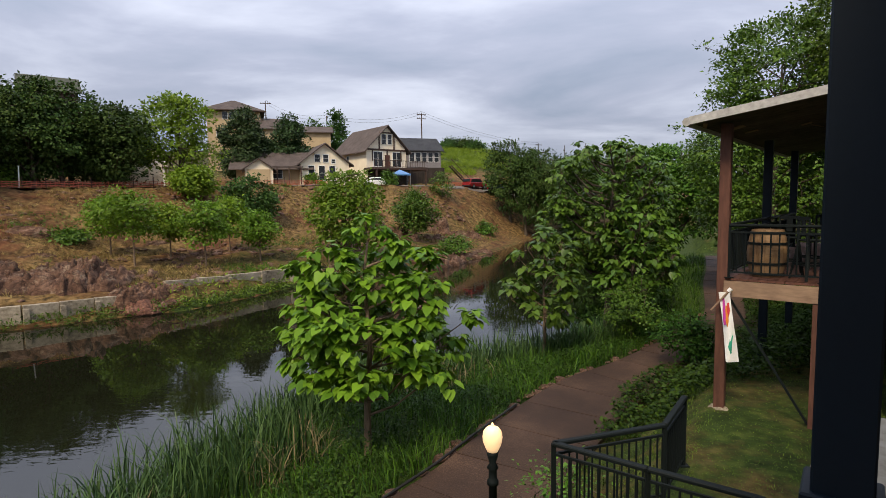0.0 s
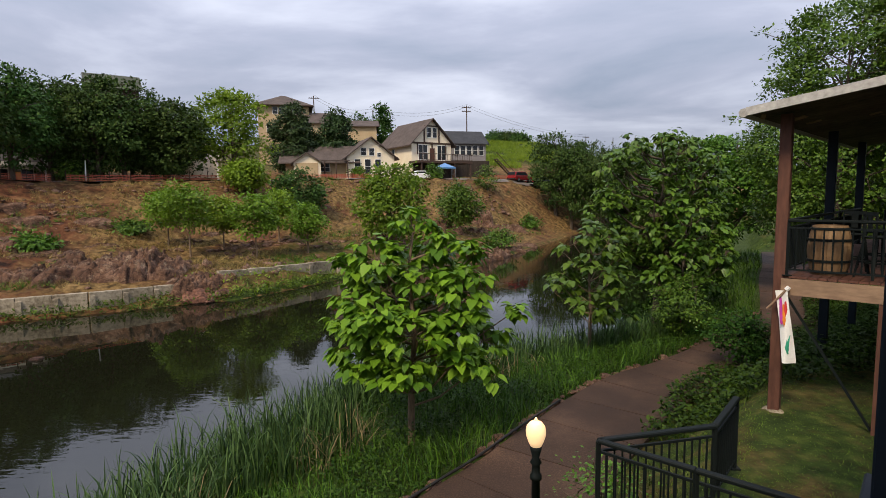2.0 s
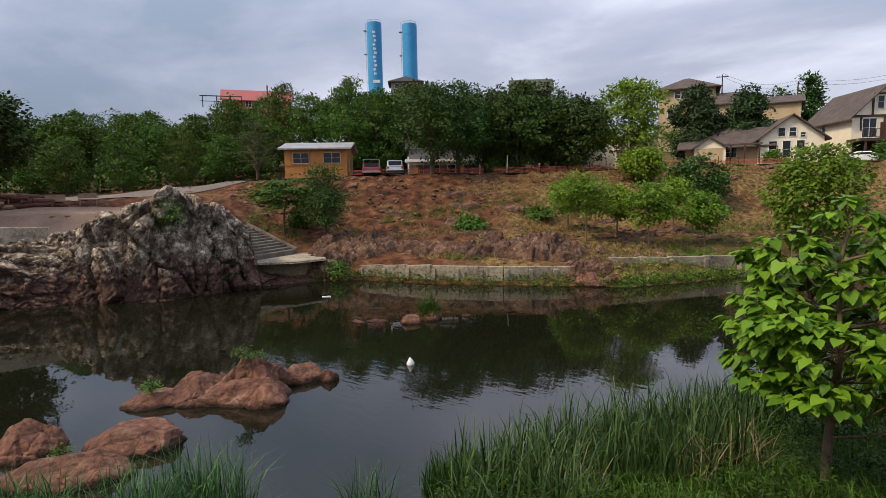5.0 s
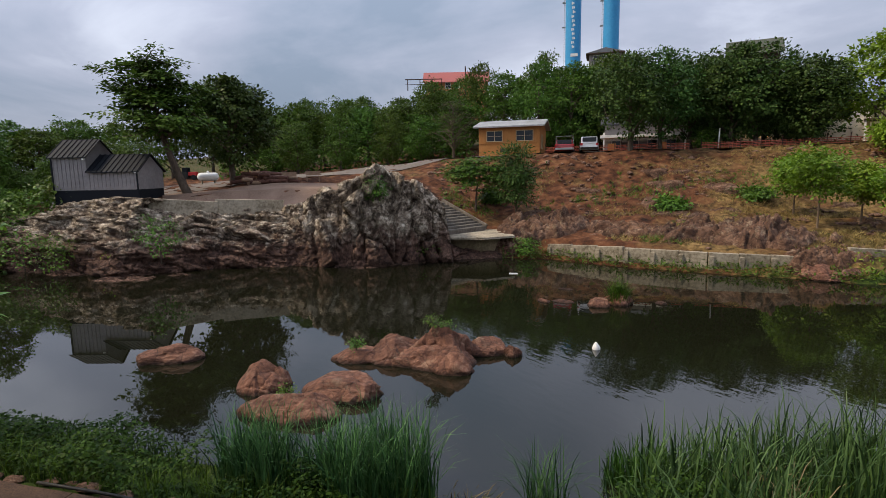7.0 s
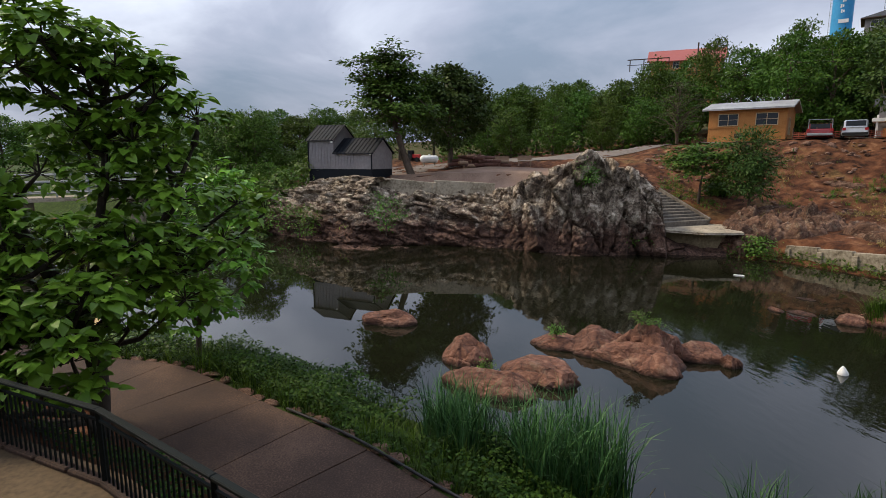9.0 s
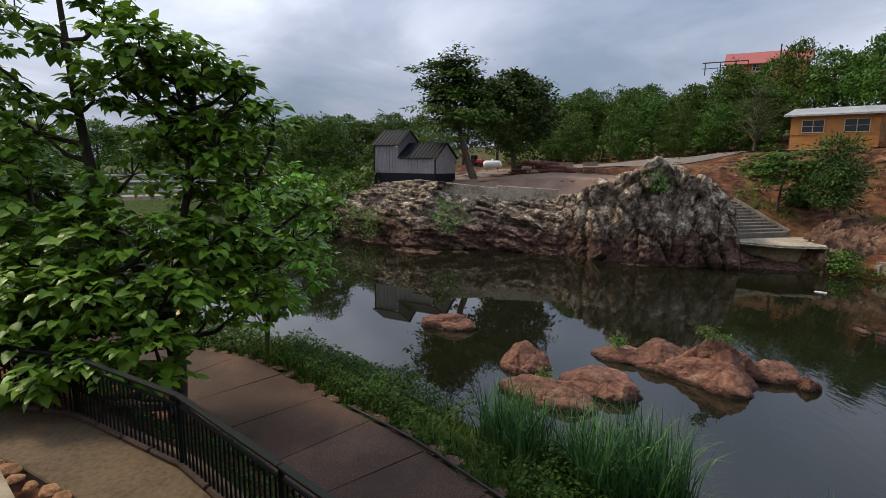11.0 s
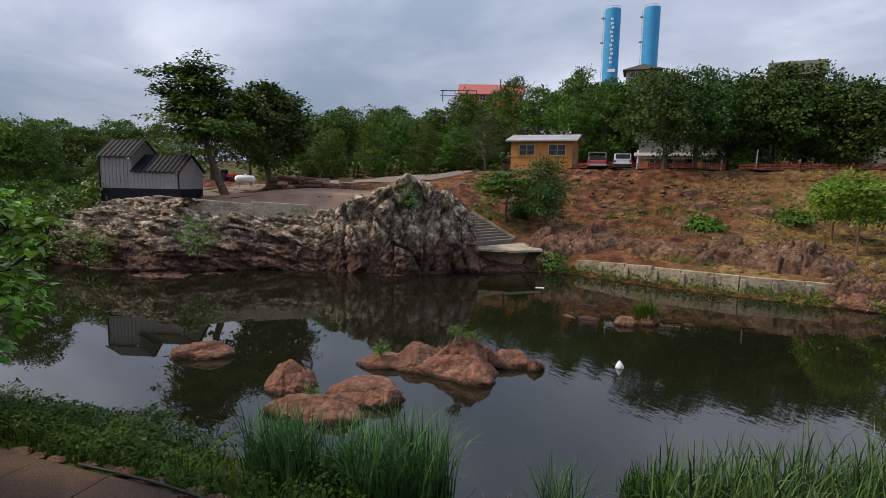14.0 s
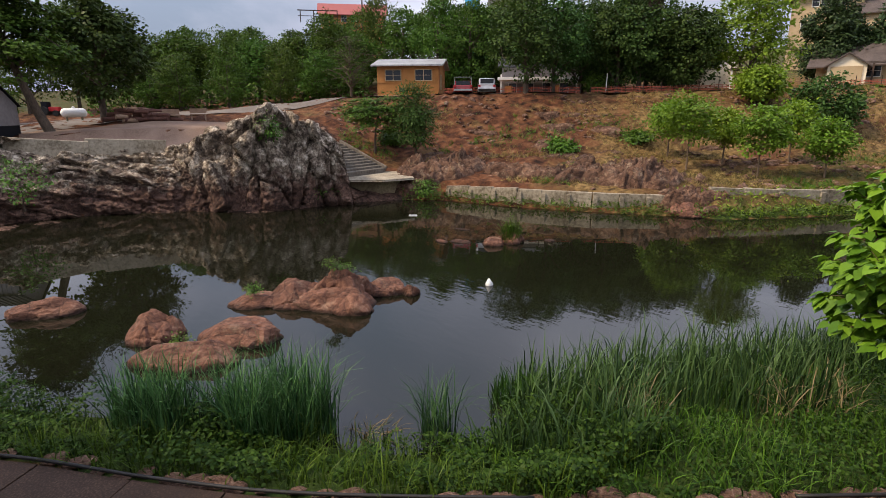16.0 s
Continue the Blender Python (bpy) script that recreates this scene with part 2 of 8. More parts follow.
def cliff_material():
    """Fractured rock: red-brown and dark near the water, grey with pale lichen above, crack shade painted into the
    joints.
    """
    m = surf("weathered_cliff_rock", (0.040, 0.022, 0.016), (0.27, 0.160, 0.115), 0.95, 0.6, 5.0, 0.8, 0.06, third=(0.125, 0.068, 0.048), lo=0.38, hi=0.68)
    n, l = m.node_tree.nodes, m.node_tree.links
    p = n["Principled BSDF"]
    red = p.inputs["Base Color"].links[0].from_socket
    tc, sep = n.new("ShaderNodeTexCoord"), n.new("ShaderNodeSeparateXYZ")
    l.new(tc.outputs["Object"], sep.inputs[0])
    lich = n.new("ShaderNodeTexNoise")
    lich.inputs["Scale"].default_value, lich.inputs["Detail"].default_value, lich.inputs["Roughness"].default_value = 1.5, 10.0, 0.74
    l.new(tc.outputs["Object"], lich.inputs["Vector"])
    grey = n.new("ShaderNodeValToRGB")
    for _ in range(2):
        grey.color_ramp.elements.new(0.5)
    for k, (pos, c) in enumerate(((0.39, (0.060, 0.042, 0.030)), (0.475, (0.190, 0.142, 0.102)), (0.55, (0.40, 0.325, 0.245)), (0.63, (0.66, 0.57, 0.45)))):
        e = grey.color_ramp.elements[k]
        e.position, e.color = pos, (*c, 1)
    l.new(lich.outputs["Fac"], grey.inputs["Fac"])
    lift = n.new("ShaderNodeMath")
    lift.operation = "MULTIPLY_ADD"
    lift.inputs[1].default_value = 3.2
    l.new(lich.outputs["Fac"], lift.inputs[0])
    l.new(sep.outputs["Z"], lift.inputs[2])
    step = n.new("ShaderNodeMapRange")
    step.inputs["From Min"].default_value, step.inputs["From Max"].default_value = 2.8, 4.4
    l.new(lift.outputs[0], step.inputs["Value"])
    mx = n.new("ShaderNodeMix")
    mx.data_type = "RGBA"
    l.new(step.outputs[0], mx.inputs["Factor"])
    l.new(red, mx.inputs["A"])
    l.new(grey.outputs[0], mx.inputs["B"])
    col = mx.outputs["Result"]
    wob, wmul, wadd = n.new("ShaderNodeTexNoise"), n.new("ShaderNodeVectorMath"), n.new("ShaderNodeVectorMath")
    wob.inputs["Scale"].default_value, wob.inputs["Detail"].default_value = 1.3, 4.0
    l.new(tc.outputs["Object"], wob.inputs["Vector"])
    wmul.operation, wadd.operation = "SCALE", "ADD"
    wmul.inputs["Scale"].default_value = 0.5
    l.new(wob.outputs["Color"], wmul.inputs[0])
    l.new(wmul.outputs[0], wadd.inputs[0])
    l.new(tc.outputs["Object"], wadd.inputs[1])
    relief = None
    # joint lines: crack shade multiplied into the colour, and the same lines carved as bump
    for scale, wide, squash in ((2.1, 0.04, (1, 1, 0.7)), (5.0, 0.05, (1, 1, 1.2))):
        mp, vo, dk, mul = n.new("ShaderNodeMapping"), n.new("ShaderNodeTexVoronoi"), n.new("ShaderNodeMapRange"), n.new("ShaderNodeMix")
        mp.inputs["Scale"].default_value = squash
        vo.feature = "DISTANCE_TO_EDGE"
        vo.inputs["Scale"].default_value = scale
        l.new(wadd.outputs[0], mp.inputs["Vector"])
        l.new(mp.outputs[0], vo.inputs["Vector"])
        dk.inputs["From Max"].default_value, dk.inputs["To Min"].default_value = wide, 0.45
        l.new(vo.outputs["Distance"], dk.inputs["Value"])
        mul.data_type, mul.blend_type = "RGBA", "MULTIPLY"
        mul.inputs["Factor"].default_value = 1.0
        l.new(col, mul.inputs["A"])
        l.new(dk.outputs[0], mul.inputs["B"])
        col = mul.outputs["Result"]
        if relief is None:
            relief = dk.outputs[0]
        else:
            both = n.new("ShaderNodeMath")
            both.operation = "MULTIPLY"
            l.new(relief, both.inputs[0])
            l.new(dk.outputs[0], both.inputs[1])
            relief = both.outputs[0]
    l.new(col, p.inputs["Base Color"])
    carve = n.new("ShaderNodeBump")
    carve.inputs["Strength"].default_value, carve.inputs["Distance"].default_value = 1.0, 0.10
    l.new(relief, carve.inputs["Height"])
    l.new(p.inputs["Normal"].links[0].from_socket, carve.inputs["Normal"])
    l.new(carve.outputs[0], p.inputs["Normal"])
    return m


def jointed(m, scales=((1.6, 0.05), (4.2, 0.06)), lichen=0.75):
    """Adds open joints, their crack shade put into the colour, and pale lichen, in real measure, to a rock material."""
    n, l = m.node_tree.nodes, m.node_tree.links
    p = n["Principled BSDF"]
    col = p.inputs["Base Color"].links[0].from_socket
    geo, wob, wmul, wadd = n.new("ShaderNodeNewGeometry"), n.new("ShaderNodeTexNoise"), n.new("ShaderNodeVectorMath"), n.new("ShaderNodeVectorMath")
    wob.inputs["Scale"].default_value, wob.inputs["Detail"].default_value = 1.1, 5.0
    wmul.operation, wadd.operation = "SCALE", "ADD"
    wmul.inputs["Scale"].default_value = 0.7
    l.new(geo.outputs["Position"], wob.inputs["Vector"])
    l.new(wob.outputs["Color"], wmul.inputs[0])
    l.new(wmul.outputs[0], wadd.inputs[0])
    l.new(geo.outputs["Position"], wadd.inputs[1])
    lich, pale, mx = n.new("ShaderNodeTexNoise"), n.new("ShaderNodeMapRange"), n.new("ShaderNodeMix")
    lich.inputs["Scale"].default_value, lich.inputs["Detail"].default_value, lich.inputs["Roughness"].default_value = 1.8, 9.0, 0.74
    l.new(geo.outputs["Position"], lich.inputs["Vector"])
    pale.inputs["From Min"].default_value, pale.inputs["From Max"].default_value, pale.inputs["To Max"].default_value = 0.54, 0.66, lichen
    l.new(lich.outputs["Fac"], pale.inputs["Value"])
    mx.data_type = "RGBA"
    mx.inputs["B"].default_value = (0.42, 0.33, 0.23, 1)
    l.new(pale.outputs[0], mx.inputs["Factor"])
    l.new(col, mx.inputs["A"])
    col, normal = mx.outputs["Result"], p.inputs["Normal"].links[0].from_socket
    for scale, wide in scales:
        vo, dk, mul, bp = n.new("ShaderNodeTexVoronoi"), n.new("ShaderNodeMapRange"), n.new("ShaderNodeMix"), n.new("ShaderNodeBump")
        vo.feature = "DISTANCE_TO_EDGE"
        vo.inputs["Scale"].default_value = scale
        l.new(wadd.outputs[0], vo.inputs["Vector"])
        # crack shade: the colour is multiplied down along each joint line
        dk.inputs["From Max"].default_value, dk.inputs["To Min"].default_value = wide, 0.55
        l.new(vo.outputs["Distance"], dk.inputs["Value"])
        mul.data_type, mul.blend_type = "RGBA", "MULTIPLY"
        mul.inputs["Factor"].default_value = 1.0
        l.new(col, mul.inputs["A"])
        l.new(dk.outputs[0], mul.inputs["B"])
        bp.inputs["Strength"].default_value, bp.inputs["Distance"].default_value = 1.0, 0.16 / scale
        l.new(vo.outputs["Distance"], bp.inputs["Height"])
        l.new(normal, bp.inputs["Normal"])
        col, normal = mul.outputs["Result"], bp.outputs[0]
    l.new(col, p.inputs["Base Color"])
    l.new(normal, p.inputs["Normal"])
    return m


def wet_foot(m):
    """Darkens and wets the rock up to the splash line just over the water."""
    n, l = m.node_tree.nodes, m.node_tree.links
    p = n["Principled BSDF"]
    col = p.inputs["Base Color"].links[0].from_socket
    geo, sep, ns, add, mr, mul = n.new("ShaderNodeNewGeometry"), n.new("ShaderNodeSeparateXYZ"), n.new("ShaderNodeTexNoise"), n.new("ShaderNodeMath"), n.new("ShaderNodeMapRange"), n.new("ShaderNodeMix")
    l.new(geo.outputs["Position"], sep.inputs[0])
    l.new(geo.outputs["Position"], ns.inputs["Vector"])
    ns.inputs["Scale"].default_value = 2.0
    add.operation = "MULTIPLY_ADD"
    add.inputs[1].default_value = -0.16
    l.new(ns.outputs["Fac"], add.inputs[0])
    l.new(sep.outputs["Z"], add.inputs[2])
    mr.inputs["From Min"].default_value, mr.inputs["From Max"].default_value, mr.inputs["To Min"].default_value = -0.05, 0.06, 0.22
    l.new(add.outputs[0], mr.inputs["Value"])
    mul.data_type, mul.blend_type = "RGBA", "MULTIPLY"
    mul.inputs["Factor"].default_value = 1.0
    l.new(col, mul.inputs["A"])
    l.new(mr.outputs[0], mul.inputs["B"])
    l.new(mul.outputs["Result"], p.inputs["Base Color"])
    return m


M = {
    "ground": ground_material(),
    "water": water_material(),
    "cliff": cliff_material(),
    "granite": wet_foot(jointed(surf("pink_granite", (0.040, 0.018, 0.012), (0.30, 0.165, 0.110), 0.85, 0.9, 6.0, 1.0, 0.06, third=(0.150, 0.066, 0.041), vary=0.12, lo=0.34, hi=0.70), ((0.9, 0.022), (2.6, 0.03)), 0.25)),
    "stone": surf("red_field_stone", (0.030, 0.016, 0.011), (0.33, 0.225, 0.165), 0.95, 1.2, 7.0, 0.8, 0.05, third=(0.135, 0.074, 0.050), vary=0.2),
    "crag": jointed(surf("red_brown_crag", (0.034, 0.018, 0.012), (0.27, 0.165, 0.112), 0.95, 1.2, 7.0, 0.9, 0.06, third=(0.115, 0.060, 0.037), vary=0.12), lichen=0.4),
    "sandstone": surf("orange_sandstone", (0.13, 0.055, 0.024), (0.46, 0.27, 0.15), 0.95, 2.0, 14.0, 0.6, 0.02, third=(0.30, 0.155, 0.075), vary=0.2),
    "concrete": surf("old_concrete", (0.085, 0.064, 0.040), (0.42, 0.36, 0.27), 0.9, 0.7, 6.0, 0.4, 0.015, third=(0.28, 0.235, 0.17), vary=0.1),
    "path": surf("path_concrete_red_stained", (0.018, 0.010, 0.007), (0.128, 0.074, 0.047), 0.85, 0.45, 30.0, 0.5, 0.010, third=(0.049, 0.027, 0.017), vary=0.12, lo=0.36, hi=0.68),
    "terrace": surf("sandy_concrete_terrace", (0.030, 0.019, 0.010), (0.118, 0.080, 0.043), 0.9, 0.7, 12.0, 0.3, 0.008, vary=0.08),
    "asphalt": surf("grey_asphalt", (0.10, 0.083, 0.072), (0.21, 0.178, 0.155), 0.92, 0.25, 6.0, 0.2, 0.01),
    "gravel": surf("pink_gravel_yard", (0.115, 0.070, 0.047), (0.27, 0.178, 0.128), 0.95, 0.5, 14.0, 0.5, 0.02),
    "bark": surf("grey_brown_bark", (0.035, 0.026, 0.019), (0.14, 0.105, 0.078), 0.95, 2.0, 14.0, 0.8, 0.02, stretch=(1, 1, 0.25)),
    # bark colour, also used on the solid blocks that stand for shade under houses
    "dark_bark_and_shade": surf("blackish_bark_and_shade", (0.014, 0.011, 0.009), (0.060, 0.046, 0.036), 0.95, 2.0, 14.0, 0.8, 0.02, stretch=(1, 1, 0.25)),
    "young_bark": surf("tan_young_bark", (0.09, 0.062, 0.04), (0.24, 0.17, 0.115), 0.9, 3.0, 18.0, 0.5, 0.01, stretch=(1, 1, 0.25)),
    "catalpa": leafy("catalpa_leaf", (0.052, 0.118, 0.008), (0.152, 0.262, 0.018), 0.22, 0.46, 0.01, spec=0.16),
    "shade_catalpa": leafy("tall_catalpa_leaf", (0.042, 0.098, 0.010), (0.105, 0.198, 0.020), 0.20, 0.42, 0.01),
    "dark_catalpa": leafy("limb_catalpa_leaf", (0.075, 0.170, 0.014), (0.165, 0.310, 0.030), 0.24, 0.4, 0.01),
    "oak": leafy("oak_leaf", (0.030, 0.066, 0.009), (0.084, 0.145, 0.019), 0.18, spec=0.10),
    "dark_leaf": leafy("dark_leaf", (0.024, 0.055, 0.012), (0.068, 0.116, 0.024), 0.16, spec=0.10),
    "pine": leafy("dark_conifer_spray", (0.018, 0.046, 0.012), (0.046, 0.088, 0.024), 0.15),
    "locust": leafy("bright_locust_leaf", (0.075, 0.150, 0.010), (0.155, 0.255, 0.020), 0.34),
    "yellow_leaf": leafy("yellow_green_leaf", (0.095, 0.155, 0.010), (0.200, 0.280, 0.020), 0.30),
    "grass": leafy("grass_blade", (0.010, 0.030, 0.004), (0.090, 0.155, 0.017), 0.22, 0.45, spec=0.10),
    "reed": leafy("cattail_blade", (0.010, 0.034, 0.011), (0.092, 0.170, 0.055), 0.14, 0.36, spec=0.10),
    "lawn": leafy("lawn_blade", (0.045, 0.085, 0.008), (0.165, 0.225, 0.028), 0.25, spec=0.10),
    "herb": leafy("margin_herb_leaf", (0.010, 0.030, 0.004), (0.050, 0.098, 0.012), 0.22, spec=0.10),
    "dry_tuft": leafy("dry_tuft_blade", (0.070, 0.048, 0.016), (0.30, 0.20, 0.082), 0.2, 0.8),
    "straw": leafy("dead_reed_blade", (0.13, 0.095, 0.05), (0.34, 0.26, 0.14), 0.2, 0.7),
    "ivy": leafy("ivy_leaf", (0.036, 0.085, 0.008), (0.100, 0.182, 0.017), 0.18),
    "dark_paint": plain("navy_black_paint", (0.005, 0.010, 0.016), 0.5, spec=0.18),
    "iron": plain("black_iron_paint", (0.007, 0.010, 0.010), 0.6, 0.0, spec=0.12),
    "globe": plain("lit_frosted_globe", (1.0, 0.66, 0.36), 0.4, 0.0, 0.66),
    "red_wood": surf("red_brown_stained_wood", (0.045, 0.018, 0.012), (0.13, 0.055, 0.036), 0.75, 1.5, 16.0, 0.4, 0.006, stretch=(1, 1, 0.2)),
    "raw_wood": surf("raw_pine_board", (0.16, 0.10, 0.065), (0.34, 0.225, 0.145), 0.8, 1.5, 16.0, 0.4, 0.006, stretch=(0.25, 0.25, 1)),
    "soffit": surf("charred_soffit_boards", (0.020, 0.014, 0.011), (0.15, 0.105, 0.082), 0.9, 1.0, 6.0, 0.5, 0.02),
    "oak_stave": surf("barrel_oak", (0.11, 0.060, 0.028), (0.28, 0.18, 0.095), 0.7, 2.0, 20.0, 0.3, 0.005, stretch=(1, 1, 0.2), vary=0.2),
    "white": plain("white_paint", (0.74, 0.73, 0.70), 0.5),
    "aged_white": surf("weathered_white_board", (0.24, 0.23, 0.21), (0.52, 0.50, 0.47), 0.7, 1.2, 12, 0.2, 0.005),
    "cream": surf("cream_stucco", (0.68, 0.585, 0.435), (0.80, 0.72, 0.565), 0.9, 0.8, 20, 0.2, 0.01),
    "tan": surf("tan_stucco", (0.36, 0.265, 0.15), (0.48, 0.37, 0.23), 0.9, 0.8, 20, 0.2, 0.01),
    "brick": surf("ochre_brick", (0.25, 0.100, 0.028), (0.41, 0.19, 0.062), 0.9, 1.2, 10, 0.4, 0.01, vary=0.12),
    "roof": surf("brown_shingle", (0.045, 0.034, 0.030), (0.125, 0.098, 0.086), 0.9, 1.0, 9, 0.5, 0.02),
    "slate": surf("slate_shingle", (0.018, 0.020, 0.024), (0.058, 0.060, 0.066), 0.9, 1.0, 9, 0.5, 0.02),
    "green_roof": surf("green_grey_shingle", (0.040, 0.045, 0.034), (0.095, 0.10, 0.075), 0.9, 1.0, 9, 0.5, 0.02),
    "red_roof": plain("red_metal_roof", (0.30, 0.075, 0.06), 0.6),
    "orange_wall": plain("orange_render", (0.48, 0.19, 0.085), 0.8),
    "steel_roof": surf("galvanised_roof", (0.20, 0.20, 0.20), (0.46, 0.46, 0.45), 0.5, 0.8, 6, 0.1, 0.005, 0.4),
    "timber": plain("dark_brown_timber", (0.055, 0.032, 0.022), 0.8),
    "glass": plain("dark_window_glass", (0.022, 0.026, 0.030), 0.10, 0.0, spec=0.35),
    "siding": surf("grey_metal_siding", (0.165, 0.150, 0.150), (0.26, 0.24, 0.24), 0.6, 0.6, 5, 0.05, 0.004, 0.0),
    "black_metal": plain("black_metal_sheet", (0.008, 0.010, 0.014), 0.6, 0.0, spec=0.12),
    "blue": surf("bright_blue_tank_paint", (0.025, 0.22, 0.46), (0.05, 0.31, 0.58), 0.5, 0.08, 1.0, 0.05, 0.02),
    "footing": surf("mossy_stained_footing", (0.14, 0.105, 0.06), (0.42, 0.33, 0.20), 0.95, 0.9, 6.0, 0.6, 0.03),
    "old_steps": surf("dark_weathered_concrete", (0.06, 0.049, 0.038), (0.20, 0.172, 0.14), 0.95, 1.0, 6.0, 0.5, 0.02, vary=0.12),
    "net": plain("orange_safety_net", (0.42, 0.10, 0.055), 0.7),
    "rubber": plain("black_rubber", (0.012, 0.012, 0.012), 0.8),
    "car_red": plain("red_car_paint", (0.22, 0.014, 0.016), 0.25, 0.0, spec=0.6),
    "car_silver": plain("silver_car_paint", (0.50, 0.50, 0.50), 0.3, 0.6),
    "car_white": plain("white_car_paint", (0.70, 0.70, 0.70), 0.3),
    "car_blue": plain("blue_car_paint", (0.08, 0.20, 0.42), 0.3),
    "car_black": plain("black_car_paint", (0.012, 0.012, 0.014), 0.25),
    "lens_red": plain("red_tail_lens", (0.35, 0.01, 0.01), 0.3),
    "flag_magenta": plain("magenta_cloth", (0.42, 0.04, 0.28), 0.85),
    "flag_orange": plain("orange_cloth", (0.62, 0.20, 0.02), 0.85),
    "flag_green": plain("green_cloth", (0.02, 0.26, 0.16), 0.85),
    "hose": plain("black_edging_pipe", (0.016, 0.014, 0.013), 0.6),
    "red_sign": plain("red_paint", (0.5, 0.03, 0.03), 0.5),
    "pipe": plain("galvanised_pipe", (0.24, 0.25, 0.25), 0.5, 0.3),
}

# ---- building helpers ----
class Geo:
    """Collects boxes, tubes and sheets as one mesh."""

    def __init__(self):
        self.v, self.f = [], []

    def add(self, verts, faces):
        k = len(self.v)
        self.v += [tuple(p) for p in verts]
        self.f += [tuple(i + k for i in q) for q in faces]
        return self

    def box(self, c, s, m=None):
        hx, hy, hz = s[0] / 2, s[1] / 2, s[2] / 2
        pts = [Vector((c[0] + a * hx, c[1] + b * hy, c[2] + d * hz)) for a in (-1, 1) for b in (-1, 1) for d in (-1, 1)]
        if m:
            pts = [m @ p for p in pts]
        return self.add(pts, [(0, 1, 3, 2), (4, 6, 7, 5), (0, 4, 5, 1), (2, 3, 7, 6), (0, 2, 6, 4), (1, 5, 7, 3)])

    def beam(self, a, b, w, h, up=(0, 0, 1)):
        """A straight bar from a to b."""
        a, b = Vector(a), Vector(b)
        d = (b - a)
        x = d.normalized()
        y = Vector(up).cross(x)
        y = y.normalized() if y.length > 1e-4 else Vector((1, 0, 0))
        z = x.cross(y)
        m = Matrix((x, y, z)).transposed().to_4x4()
        m.translation = (a + b) / 2
        return self.box((0, 0, 0), (d.length, w, h), m)

    def tube(self, pts, radii, n=8, cap=True):
        pts = [Vector(p) for p in pts]
        if not hasattr(radii, "__len__"):
            radii = [radii] * len(pts)
        k = len(self.v)
        for i, p in enumerate(pts):
            d = (pts[min(i + 1, len(pts) - 1)] - pts[max(i - 1, 0)]).normalized()
            x = d.cross(Vector((0.31, 0.95, 0.07))).normalized()
            y = d.cross(x)
            for j in range(n):
                a = 2 * math.pi * j / n
                self.v.append(tuple(p + float(radii[i]) * (math.cos(a) * x + math.sin(a) * y)))
        for i in range(len(pts) - 1):
            for j in range(n):
                self.f.append((k + i * n + j, k + i * n + (j + 1) % n, k + (i + 1) * n + (j + 1) % n, k + (i + 1) * n + j))
        if cap:
            self.f.append(tuple(k + j for j in reversed(range(n))))
            self.f.append(tuple(k + (len(pts) - 1) * n + j for j in range(n)))
        return self

    def lathe(self, prof, n=20, c=(0, 0, 0)):
        """prof: (radius, height) from the bottom up."""
        k = len(self.v)
        for r, z in prof:
            for j in range(n):
                a = 2 * math.pi * j / n
                self.v.append((c[0] + r * math.cos(a), c[1] + r * math.sin(a), c[2] + z))
        for i in range(len(prof) - 1):
            for j in range(n):
                self.f.append((k + i * n + j, k + i * n + (j + 1) % n, k + (i + 1) * n + (j + 1) % n, k + (i + 1) * n + j))
        self.f.append(tuple(k + j for j in reversed(range(n))))
        self.f.append(tuple(k + (len(prof) - 1) * n + j for j in range(n)))
        return self

    def prism(self, outline, y0, y1):
        """An outline in x, z, drawn out from y0 to y1."""
        n = len(outline)
        pts = [(x, y0, z) for x, z in outline] + [(x, y1, z) for x, z in outline]
        return self.add(pts, [tuple(range(n)), tuple(reversed(range(n, 2 * n)))] + [(i, i + n, (i + 1) % n + n, (i + 1) % n) for i in range(n)])

    def mesh(self, name, mat, bevel=0.0, smooth=False):
        me = bpy.data.meshes.new(name)
        me.from_pydata(self.v, [], self.f)
        if bevel:
            bm = bmesh.new()
            bm.from_mesh(me)
            bmesh.ops.bevel(bm, geom=bm.edges[:], offset=bevel, segments=1, affect="EDGES", clamp_overlap=True)
            bm.to_mesh(me)
            bm.free()
        bm = bmesh.new()
        bm.from_mesh(me)
        bmesh.ops.recalc_face_normals(bm, faces=bm.faces[:])
        bm.to_mesh(me)
        bm.free()
        if smooth:
            me.shade_smooth()
        me.materials.append(M[mat])
        return me


def thing(name, m, label, category, group="", kind=""):
    e = new(name)
    e.empty_display_size = 0.2
    e.matrix_basis = m
    return tagged(e, label, category, group, kind)


def part(name, geo, mat, parent=None, label="", bevel=0.0, smooth=False, m=None):
    """One mesh object under a thing or a part; geo may be a ready mesh, shared between alike pieces."""
    ob = new(name, geo if isinstance(geo, bpy.types.Mesh) else geo.mesh(name, mat, bevel, smooth))
    if parent:
        ob.parent = parent
    if m:
        ob.matrix_basis = m
    if label:
        ob["label"] = label
    return ob


